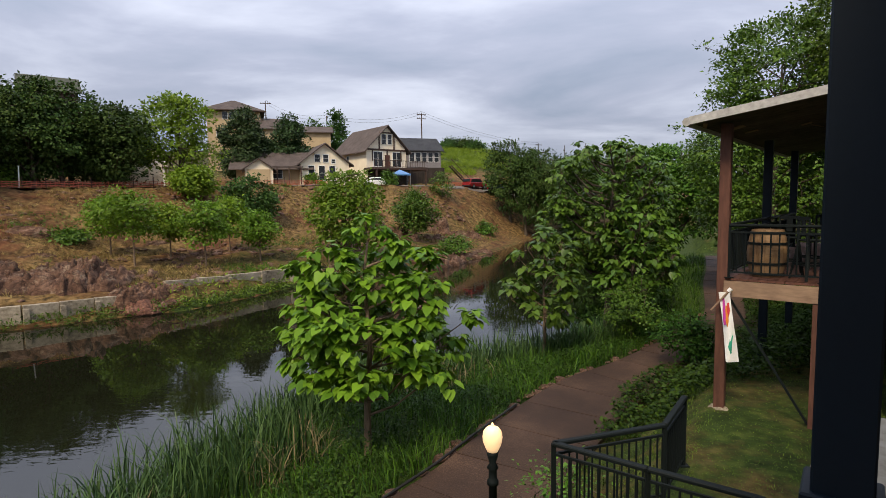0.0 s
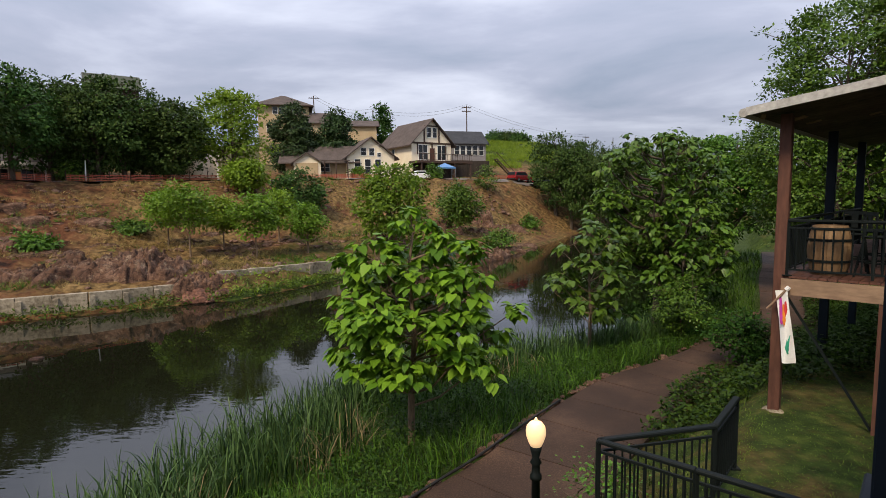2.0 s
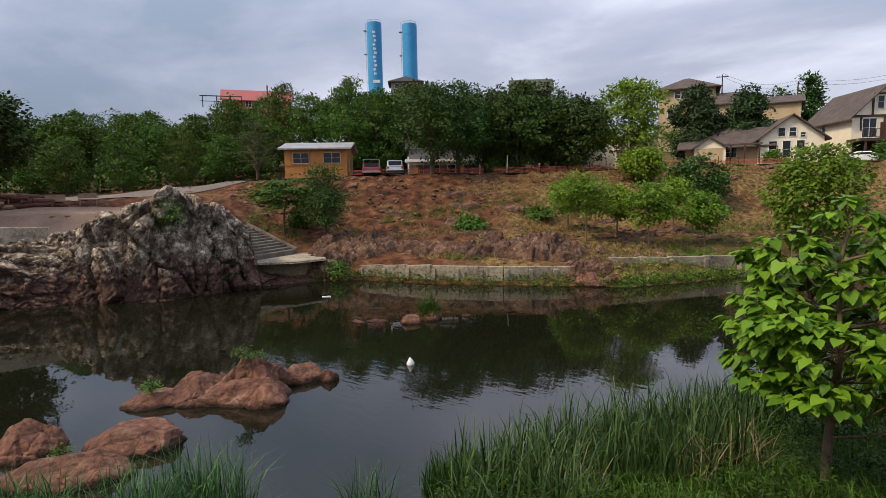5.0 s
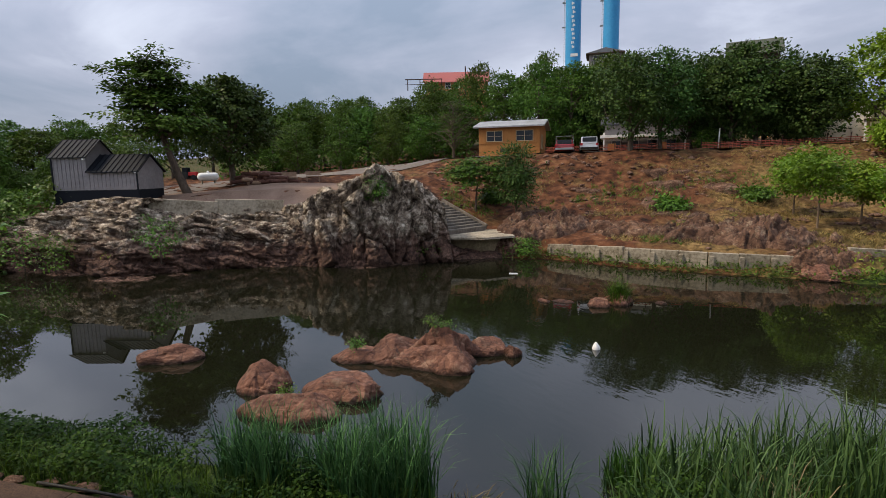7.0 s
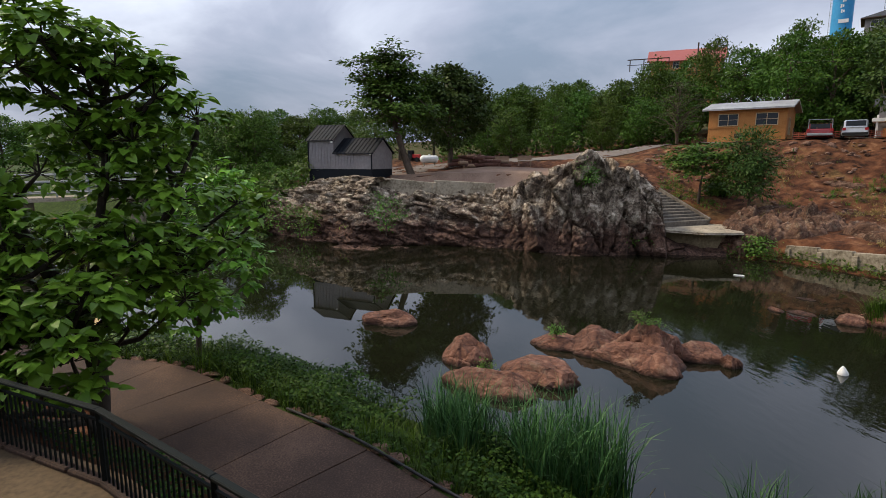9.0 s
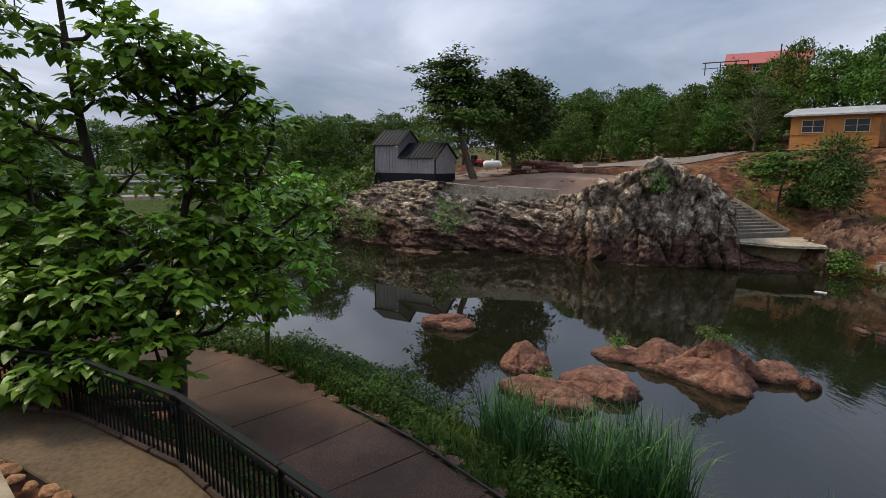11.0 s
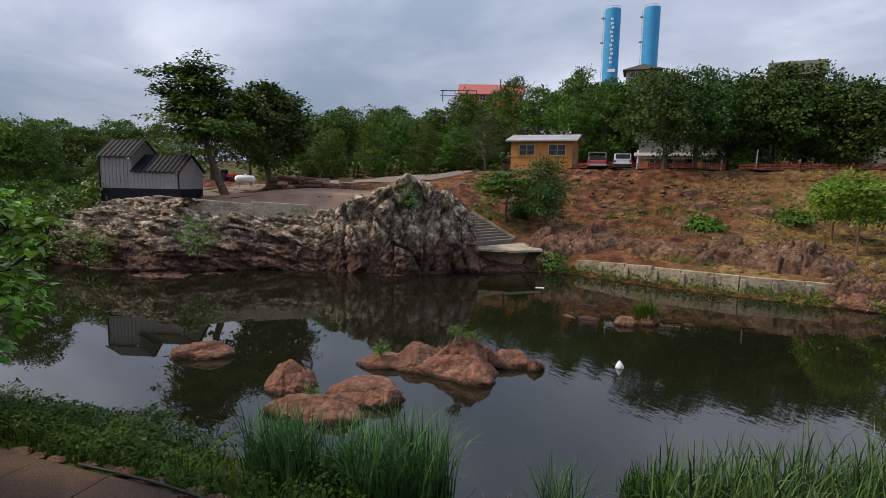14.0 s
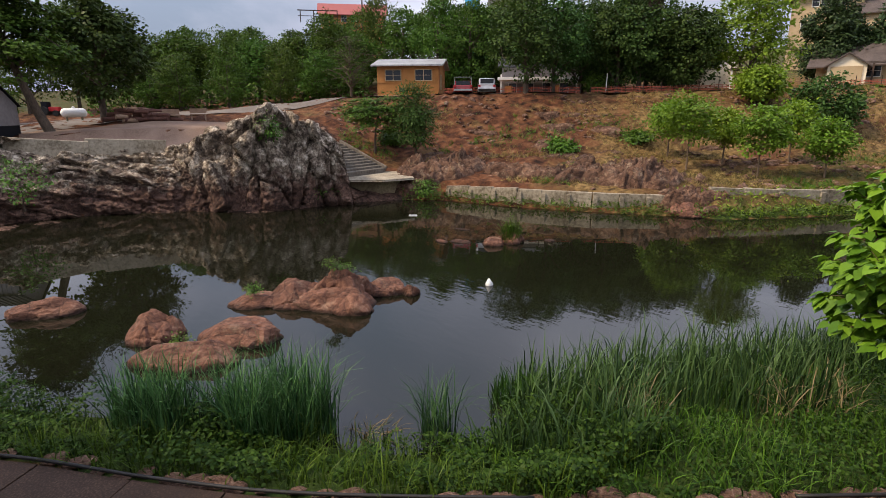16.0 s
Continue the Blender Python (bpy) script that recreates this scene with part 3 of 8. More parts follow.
def raw(name, v, f, mat, smooth=False):
    """A mesh from arrays: v (n, 3), f (m, k)."""
    me = bpy.data.meshes.new(name)
    v, f = np.asarray(v, dtype=np.float32), np.asarray(f, dtype=np.int32)
    me.vertices.add(len(v))
    me.vertices.foreach_set("co", v.ravel())
    me.loops.add(f.size)
    me.loops.foreach_set("vertex_index", f.ravel())
    me.polygons.add(len(f))
    me.polygons.foreach_set("loop_start", np.arange(0, f.size, f.shape[1], dtype=np.int32))
    me.polygons.foreach_set("loop_total", np.full(len(f), f.shape[1], dtype=np.int32))
    me.update(calc_edges=True)
    if smooth:
        me.shade_smooth()
    me.materials.append(M[mat])
    return me


def sm(a, b, x):
    t = np.clip((np.asarray(x, dtype=float) - a) / (b - a), 0, 1)
    return t * t * (3 - 2 * t)


def to_line(px, py, line):
    """Distance of points to a polyline, and how far along it the foot lies."""
    best, along, run = np.full(np.shape(px), 1e9), np.zeros(np.shape(px)), 0.0
    for (ax, ay), (bx, by) in zip(line[:-1], line[1:]):
        dx, dy = bx - ax, by - ay
        ln = math.hypot(dx, dy)
        t = np.clip(((px - ax) * dx + (py - ay) * dy) / ln ** 2, 0, 1)
        d = np.hypot(px - ax - t * dx, py - ay - t * dy)
        along = np.where(d < best, run + t * ln, along)
        best = np.minimum(best, d)
        run += ln
    return best, along


def vnoise(x, y, seed=0.0, octaves=4, gain=0.5):
    """Smooth sum-of-sines noise in the plane, about -1 to 1."""
    out, amp, fr, tot = 0.0, 1.0, 1.0, 0.0
    for o in range(octaves):
        a = seed * 1.7 + o * 2.39
        u, w = x * math.cos(a) + y * math.sin(a), -x * math.sin(a) + y * math.cos(a)
        out = out + amp * np.sin(u * fr + seed * 3.1 + 1.6 * np.sin(w * fr * 0.73 + o)) * np.cos(w * fr * 1.13 + seed * 5.7 + 1.2 * np.sin(u * fr * 0.61))
        tot += amp
        amp *= gain
        fr *= 2.03
    return out / tot


def smooth_line(line, step):
    """A polyline rounded through its points (Catmull-Rom) and cut into even steps."""
    p = [Vector((*q, 0)) if len(q) == 2 else Vector(q) for q in line]
    p = [2 * p[0] - p[1], *p, 2 * p[-1] - p[-2]]
    out = []
    for a, b, c, d in zip(p[:-3], p[1:-2], p[2:-1], p[3:]):
        n = max(1, int((c - b).length / step))
        for i in range(n):
            t = i / n
            out.append(0.5 * (2 * b + (c - a) * t + (2 * a - 5 * b + 4 * c - d) * t * t + (3 * b - a - 3 * c + d) * t ** 3))
    out.append(p[-2])
    return out

# ---- lie of the land: a pond at height 0 between a path and a rocky bank ----
NEAR_SHORE = [(-70, -150), (-40, -70), (-27, -30), (-21.5, -16), (-18.4, -9.2), (-16.7, -5.1), (-14.1, -1.7), (-12.4, -0.4), (-10.4, 1.6), (-9.2, 2.9), (-7.8, 3.8), (-7.0, 4.8), (-6.4, 6.0), (-6.8, 7.2), (-7.5, 7.8), (-7.3, 8.9), (-6.7, 11.2), (-5.4, 13.6), (-4.5, 16.4), (-3.2, 18.4), (-0.8, 19.4), (1.6, 20.2), (4.2, 21.9), (7.4, 25.4), (12, 34), (17, 46), (22, 62), (25, 80), (21, 96)]
FAR_SHORE = [(-130, -150), (-72, -70), (-56, -32), (-49, -14.5), (-44.0, -9.5), (-41.5, -5.8), (-38.0, -3.4), (-38.3, -0.4), (-37.6, 4.4), (-35.6, 8.0), (-33.7, 11.4), (-33.5, 15.0), (-32.0, 19.6), (-29.6, 22.2), (-24.7, 24.2), (-20.7, 26.7), (-17.2, 29.3), (-14.8, 30.6), (-12.6, 34.5), (-10.8, 38.5), (-9.0, 40.0), (-4.2, 47.6), (0.3, 49.4), (4.0, 59), (8.3, 69.4), (13, 82), (21, 96)]
PATH_EDGE = [(-16.5, -14), (-15.2, -10), (-14.4, -7.6), (-13.9, -6.0), (-12.75, -4.45), (-11.2, -2.75), (-9.6, -0.95), (-7.75, 0.7), (-6.05, 2.45), (-3.4, 5.9), (-1.0, 9.3), (-0.2, 10.4), (0.95, 12.2), (3.1, 15.2), (5.6, 17.4), (9.0, 20.9), (11.5, 24.0), (16.1, 33.7), (19.6, 40.6), (24, 50)]
PATH_Z, PATH_W = 0.8, 2.4
TERRACE_EDGE = [(-3.6, -1.6), (-4.6, -3.0), (-5.6, -4.3), (-6.35, -5.7), (-6.9, -7.2), (-7.3, -9.8)]

# the far bank by compass bearing seen from the deck (degrees to the left of straight up the pond)
B_AZ = [-25, -15, -5, 5, 17, 27, 35, 45, 54, 61, 66, 69, 77, 86, 95, 104, 115, 135]
B_SHORE = [110, 90, 66, 50, 41.5, 35.5, 33.9, 34.6, 37.3, 37.8, 36.6, 35.6, 36, 37.8, 38.4, 43.5, 52, 64]
B_TOE = [1.5, 1.5, 1.2, 1.2, 1.1, 1.05, 1.1, 1.2, 1.2, 1.5, 2.4, 3.6, 3.7, 3.4, 4.0, 3.3, 1.6, 1.4]
B_RUN = [4, 4, 4, 4, 1.2, 1.0, 1.0, 1.0, 1.2, 4, 7.0, 7.5, 7.5, 7.0, 6.5, 6, 4, 4]
B_MID = [120, 98, 78, 63, 55, 49, 47, 46, 47, 48, 46, 45, 45, 45, 45, 50, 60, 75]
B_MIDZ = [3, 3, 3.4, 3.2, 2.7, 2.4, 2.4, 2.5, 2.7, 3.1, 4.0, 4.7, 4.6, 4.5, 4.25, 3.7, 2.6, 2.2]
B_CREST = [130, 112, 92, 79, 70, 63, 60, 58, 57, 58, 62, 64, 62, 58, 56, 58, 70, 85]
B_CRESTZ = [6, 7.6, 8.3, 8.3, 8.15, 7.75, 7.6, 7.55, 7.5, 7.3, 7.0, 6.7, 6.0, 5.2, 4.45, 4.0, 3.0, 2.6]
B_RISE = [0.03, 0.125, 0.20, 0.19, 0.12, 0.11, 0.11, 0.11, 0.10, 0.10, 0.09, 0.08, 0.06, 0.045, 0.03, 0.02, 0.012, 0.01]


def signed(px, py, line):
    """Distance to a polyline, positive on its left."""
    best, sign = np.full(np.shape(px), 1e9), np.ones(np.shape(px))
    for (ax, ay), (bx, by) in zip(line[:-1], line[1:]):
        dx, dy = bx - ax, by - ay
        t = np.clip(((px - ax) * dx + (py - ay) * dy) / (dx * dx + dy * dy), 0, 1)
        d = np.hypot(px - ax - t * dx, py - ay - t * dy)
        s = np.where(dx * (py - ay) - dy * (px - ax) >= 0, 1.0, -1.0)
        sign = np.where(d < best - 1e-6, s, sign)
        best = np.minimum(best, d)
    return best * sign


NEAR_LINE = [(p.x, p.y) for p in smooth_line(NEAR_SHORE, 3.0)]
FAR_LINE = [(p.x, p.y) for p in smooth_line(FAR_SHORE, 3.0)]
EDGE_LINE = [(p.x, p.y) for p in smooth_line(PATH_EDGE, 1.2)]


def land(px, py):
    """Ground height, and how much turf grows there (0 to 1)."""
    px, py = np.asarray(px, dtype=float), np.asarray(py, dtype=float)
    near, far, edge = -signed(px, py, NEAR_LINE), signed(px, py, FAR_LINE), -signed(px, py, EDGE_LINE)
    # past the head of the pond the hill runs right across
    behind = (py > 99) & (px < 90)
    near, far = np.where(behind, -40.0, near), np.where(behind, np.maximum(far, 40.0), far)
    # this side: wet margin, path, lawn
    out = np.maximum(-edge, 0.0)
    wet = 0.70 * sm(0, 1, near / np.maximum(near + out, 0.05)) + 0.05 * vnoise(px * 1.3, py * 1.3, 2.0)
    lawn = PATH_Z - 0.05 + 1.15 * sm(0.25, 2.2, edge - PATH_W) + 0.02 * np.maximum(edge - PATH_W - 3, 0) + 0.05 * vnoise(px * 0.9, py * 0.9, 5.0) * sm(0.3, 1.5, edge - PATH_W)
    z_near = np.where(edge < -0.02, wet, np.where(edge < PATH_W + 0.1, PATH_Z - 0.12, lawn))
    # the other side
    d, az = np.hypot(px, py), np.degrees(np.arctan2(-px, py))

    def knot(vals):
        return np.interp(az, B_AZ, vals)

    toe, run, mid, midz, cr, crz, rise = (knot(v) for v in (B_TOE, B_RUN, B_MID, B_MIDZ, B_CREST, B_CRESTZ, B_RISE))
    shore = d - np.maximum(far, 0)
    q0 = 0.22 * sm(0, 0.5, far) + (toe - 0.22) * sm(0.6, 0.6 + run, far)
    t1 = np.clip((far - 0.6 - run) / np.maximum(mid - knot(B_SHORE) - 0.6 - run, 1), 0, 1)
    t2 = np.clip((d - mid) / (cr - mid), 0, 1)
    up = np.minimum(np.maximum(d - cr, 0), np.interp(az, [-12, 6, 14], [55, 88, 190]))
    z_far = q0 + (midz - toe) * np.minimum(t1, 1) + (crz - midz) * (0.55 * t2 + 0.45 * sm(0, 1, t2)) + rise * np.maximum(up - 9, 0)
    rough = sm(0.5, 6, far) * (1 - 0.8 * sm(-2, 3, d - cr)) * (0.35 + 0.65 * sm(0.02, 0.5, t2))
    z_far = z_far + rough * (0.30 * vnoise(px * 0.33, py * 0.33, 1.0, 4, 0.5)) + sm(20, 120, d - cr) * 1.5 * vnoise(px * 0.05, py * 0.05, 7.0)
    bed = -0.9 * sm(0, 2.5, np.minimum(-near, -far)) - 0.02
    z = np.where(near > 0, z_near, np.where(far > 0, z_far, bed))
    low = sm(17, 3, d - knot(B_SHORE)) * sm(42, 26, az)
    turf_far = 0.10 + 0.38 * sm(44, 20, az) * sm(25, 4, far) * sm(-12, 2, az) + 0.45 * sm(14, 40, d - cr) + 0.25 * sm(1.2, 0.2, far) + 0.8 * sm(98, 106, az) + 0.12 * sm(9, 3, az) * sm(4, 12, d - cr)
    gully = sm(-2.6, -3.6, px) * sm(PATH_W + 3.2, PATH_W + 2.2, edge)
    turf = np.where(near > 0, np.where(edge < 0, 0.95, (1 - 0.9 * gully) * (1.0 - 0.9 * sm(1.7, 0.6, np.abs(to_line(px, py, TERRACE_EDGE)[0]))) * 0.62), np.where(far > 0, turf_far, 0.0))
    return z, turf


LANE = [(-d * math.sin(radians(a)), d * math.cos(radians(a))) for a, d in ((63.5, 63), (69, 60.5), (75, 59.5), (80, 60.5), (85, 63.5), (90, 64.5), (97, 64))]
YARD = [(-d * math.sin(radians(a)), d * math.cos(radians(a))) for a, d in ((68, 46.5), (75, 47.5), (83, 47.5), (91, 47))]


def ground_z(x, y):
    return float(land(np.array([x]), np.array([y]))[0][0])


def build_ground():
    # one sheet, fine round the pond and coarse towards the horizon
    def axis(lo, hi, step=0.42, grow=1.05, end=1500):
        out, w = [], step
        while sum(out) < end:
            out.append(w)
            w *= grow
        far_side = np.cumsum(out)
        return np.concatenate([lo - far_side[::-1], np.arange(lo, hi, step), hi + far_side])

    gx, gy = axis(-52, 12), axis(-14, 62)
    X, Y = np.meshgrid(gx, gy)
    z, turf = land(X.ravel(), Y.ravel())
    rx, ry = X.ravel(), Y.ravel()
    bank = np.nonzero((signed(rx, ry, FAR_LINE) > 1.5) & (np.hypot(rx, ry) < 100))[0]
    level = sm(2.6, 4.5, np.minimum(np.abs(signed(rx, ry, LANE)), np.abs(signed(rx, ry, YARD)) - 1.0))
    for k in bank:
        z[k] += level[k] * 0.26 * noise.fractal(Vector((rx[k] * 0.9, ry[k] * 0.9, 1.5)), 0.6, 2.1, 5) * min(1.0, abs(z[k]) * 0.5)
    i = np.arange(len(gx) * len(gy)).reshape(len(gy), len(gx))
    f = np.stack([i[:-1, :-1], i[:-1, 1:], i[1:, 1:], i[1:, :-1]], -1).reshape(-1, 4)
    me = raw("ground", np.stack([X.ravel(), Y.ravel(), z], 1), f, "ground", True)
    at = me.attributes.new("turf", "FLOAT", "POINT")
    at.data.foreach_set("value", turf.astype(np.float32))
    dry = me.attributes.new("dry", "FLOAT", "POINT")
    dry.data.foreach_set("value", sm(50, 32, np.degrees(np.arctan2(-rx, ry))).astype(np.float32))
    tagged(new("ground", me), "red soil bank with dry grass and green turf round a pond", "ground", kind="structure")


def build_water():
    g = np.linspace(0, 1, 3)
    v = [(-150 + 200 * a, -150 + 255 * b, 0.0) for b in g for a in g]
    f = [(r * 3 + c, r * 3 + c + 1, r * 3 + c + 4, r * 3 + c + 3) for r in range(2) for c in range(2)]
    tagged(new("water", raw("water", v, f, "water")), "still dark green pond water mirroring the cloudy sky", "pond", kind="structure")


build_ground()
build_water()

# ---- cliff ----
C_AZ = [58, 60, 62, 63.3, 63.9, 65, 66.2, 68.3, 69.3, 70.8, 71.8, 72.7, 75.5, 78.0, 80, 84, 88, 91, 93, 97, 101, 104, 108]
C_TOP = [0.3, 0.4, 0.6, 1.0, 3.8, 4.3, 4.9, 5.3, 6.0, 6.15, 5.9, 5.4, 4.9, 4.3, 3.75, 3.45, 3.45, 3.7, 4.3, 4.5, 4.2, 3.5, 2.0]


def blocks(p, seed, slope=0.5):
    """Jointed rock: blocks that stand out from the joints between them, about 0 to 1, and 0 in the joint."""
    f, c = noise.voronoi(p)
    gap = f[1] - f[0]
    tilt = noise.cell_vector(c[0] * 9.7 + Vector((seed, 0, 0))) - Vector((0.5, 0.5, 0.5))
    step = min(1.0, gap / 0.09)
    return step * step * (3 - 2 * step) * (0.45 + 0.55 * noise.cell(c[0] * 5.3) + slope * tilt.dot(p - c[0]))


def build_cliff():
    line = [p for p in smooth_line(FAR_SHORE, 0.10)]
    line = [p for p in line if 57.5 < math.degrees(math.atan2(-p.x, p.y)) < 107]
    nv = 110
    v = []
    for k, p in enumerate(line):
        q0, q1 = line[max(k - 14, 0)], line[min(k + 14, len(line) - 1)]
        along = (q1 - q0).normalized()
        inland = Vector((-along.y, along.x, 0))
        az = math.degrees(math.atan2(-p.x, p.y))
        top = float(np.interp(az, C_AZ, C_TOP))
        peak = math.exp(-((az - 70.5) / 2.0) ** 2)
        lean = float(sm(76, 84, az))
        deep = 1.15 + 2.75 * lean
        for j in range(nv):
            t = j / (nv - 1)
            if t < 0.74:
                h = t / 0.74
                back = -0.55 + deep * (0.35 * h + 0.65 * h ** (2.2 - 0.5 * lean))
                z = -0.35 + (top + 0.35) * (h if lean < 0.01 else h * (1 - lean) + lean * (1 - (1 - h) ** 1.3))
            else:
                h = (t - 0.74) / 0.26
                back = -0.55 + deep + (8.2 - deep) * h
                z = top - (0.25 + 1.5 * peak) * h - 0.5 * h * h
            b = p + inland * back
            w = Vector((b.x, b.y, z))
            warp = 0.22 * noise.noise(w * 0.6) + 0.10 * noise.noise(w * 2.1)
            dip = 0.28 * w.y - 0.10 * w.x
            bed = Vector((w.x * 0.42 + warp, w.y * 0.42, (w.z + dip + warp) * 1.7))
            stand = Vector((w.x * 0.85 + warp, w.y * 0.85 + 0.15 * w.z, w.z * 0.26))
            big = lean * 0.62 * blocks(bed, 1.0, 1.3) + (1 - lean) * 1.15 * blocks(stand, 2.0, 1.2)
            mid = 0.27 * blocks((bed * 2.4) if lean > 0.5 else Vector((stand.x * 1.9, stand.y * 1.9, w.z * 0.9 + dip)), 3.0)
            small = 0.12 * blocks(Vector((w.x * 2.4 + warp, w.y * 2.4, w.z * 2.8 + dip)), 4.0) + 0.04 * blocks(w * 5.5, 5.0)
            fine = 0.35 * noise.noise(w * 0.45) + 0.05 * noise.fractal(w * 4.0, 0.8, 2.1, 3)
            amp = min(1.0, t * 9 + 0.3) * (1.0 if t < 0.74 else 1 - 0.8 * h) * min(1, top / 3.0)
            off = (big + mid + small + fine - 0.35) * amp
            v.append(b - inland * (off * (1.0 if t < 0.74 else 0.25)) + Vector((0, 0, z + off * (0.18 + 0.30 * t))))
    n = len(line)
    i = np.arange(n * nv).reshape(n, nv)
    f = np.stack([i[:-1, :-1], i[:-1, 1:], i[1:, 1:], i[1:, :-1]], -1).reshape(-1, 4)
    f = np.concatenate([f[:, (0, 1, 2)], f[:, (0, 2, 3)]])
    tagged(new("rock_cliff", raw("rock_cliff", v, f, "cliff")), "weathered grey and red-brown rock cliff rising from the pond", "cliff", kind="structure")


build_cliff()


# ---- boulders and outcrops ----
def rock_mesh(name, seed, mat, sub=4, rough=1.0, flat=0.55):
    """A boulder of about unit half-width: split planes with worn edges, open joints and a little pitting, flattened below."""
    bm = bmesh.new()
    bmesh.ops.create_icosphere(bm, subdivisions=sub, radius=1.0)
    o = Vector((seed * 7.3, seed * 3.1, seed * 5.7))
    rg = random.Random(seed)
    cuts = [(Vector((rg.gauss(0, 0.30), rg.gauss(0, 0.30), 1)).normalized(), rg.uniform(0.66, 0.80))]
    for k in range(9):
        a = 2.4 * k + rg.uniform(-0.5, 0.5)
        cuts.append((Vector((math.cos(a), math.sin(a), rg.uniform(0.05, 1.1))).normalized(), rg.uniform(0.72, 0.96)))
    joints = [(Vector((rg.gauss(0, 1), rg.gauss(0, 1), rg.gauss(0, 0.5))).normalized(), rg.uniform(-0.55, 0.55), rg.uniform(0.01, 0.05)) for _ in range(6)]
    for q in bm.verts:
        p = q.co.copy()
        soft = math.exp(-110 * 1.02) + sum(math.exp(-110 * min(h / max(p.dot(d), 0.05), 3.0)) for d, h in cuts)
        r = -math.log(soft) / 110 + 0.03
        w = p * r + 0.05 * Vector((noise.noise(p * 3 + o), noise.noise(p * 3 - o), noise.noise(p * 3 + o * 2)))
        for d, h, lip in joints:
            gap = w.dot(d) - h
            r += rough * (lip * math.tanh(gap * 40) - 0.055 * math.exp(-(gap / 0.022) ** 2))
        r += rough * (0.05 * noise.noise(p * 1.9 + o) + 0.030 * noise.fractal(p * 4.0 + o, 0.8, 2.1, 5))
        q.co = p * r
        if q.co.z < 0:
            q.co.z *= flat
    me = bpy.data.meshes.new(name)
    bm.to_mesh(me)
    bm.free()
    me.materials.append(M[mat])
    return me


BOULDERS = []


def boulder(me, x, y, z, sx, sy, sz, turn, label, name="boulder", group="boulders in the pond", tip=0.0):
    ob = new(name, me)
    ob.matrix_basis = pose(x, y, z, tip, 0, turn) @ Matrix.Diagonal((sx, sy, sz, 1))
    BOULDERS.append(ob)
    return tagged(ob, label, "rock", group)


def rock_top(x, y):
    """Height of the boulders' surface at a place of the plan."""
    best = 0.0
    for ob in BOULDERS:
        m = ob.matrix_basis
        for q in ob.data.vertices:
            w = m @ q.co
            if abs(w.x - x) < 0.13 and abs(w.y - y) < 0.13:
                best = max(best, w.z)
    return best


def outcrop_mesh(name, seed, mat, n=70):
    """A low crag of about unit half-width: a mound split into tilted, stepped blocks with open joints."""
    rg = random.Random(seed)
    o = Vector((seed * 3.7, seed * 1.9, 0))
    turn = rg.uniform(0, 3.1)
    ca, sa = math.cos(turn), math.sin(turn)
    v = []
    for j in range(n):
        for i in range(n):
            x, y = 2.3 * i / (n - 1) - 1.15, 2.3 * j / (n - 1) - 1.15
            ux, uy = ca * x + sa * y, ca * y - sa * x
            wob = 0.22 * noise.noise(Vector((x * 2, y * 2, seed)))
            b1 = blocks(Vector((ux * 1.7 + wob, uy * 2.1 + wob, seed * 1.3)) + o, 1.0, 1.0)
            b2 = blocks(Vector((ux * 4.0, uy * 5.2 + wob, seed * 1.7)) + o, 2.0, 1.0)
            b3 = blocks(Vector((ux * 9, uy * 13, seed * 1.1)) + o, 3.0, 1.0)
            r = math.hypot(x, y) * (1 + 0.45 * noise.noise(Vector((x * 1.6, y * 1.6, seed * 2.0))))
            mound = max(0.0, 1 - r ** 2.0)
            z = mound ** 0.6 * (0.32 + 0.38 * b1 + 0.20 * b2 + 0.10 * b3) - 2.8 * max(r - 0.85, 0) - 7.0 * max(max(abs(x), abs(y)) - 0.98, 0) - 0.12
            v.append((x + 0.05 * b2, y - 0.08 * b1, z + 0.02 * noise.noise(Vector((x * 14, y * 14, seed)))))
    i = np.arange(n * n).reshape(n, n)
    f = np.stack([i[:-1, :-1], i[:-1, 1:], i[1:, 1:], i[1:, :-1]], -1).reshape(-1, 4)
    return raw(name, v, np.concatenate([f[:, (0, 1, 2)], f[:, (0, 2, 3)]]), mat)


ROCKS = [rock_mesh("boulder", k, "granite", 5 if k < 4 else 4) for k in range(1, 7)]
PINK = "cracked red-brown granite boulder standing in the pond"
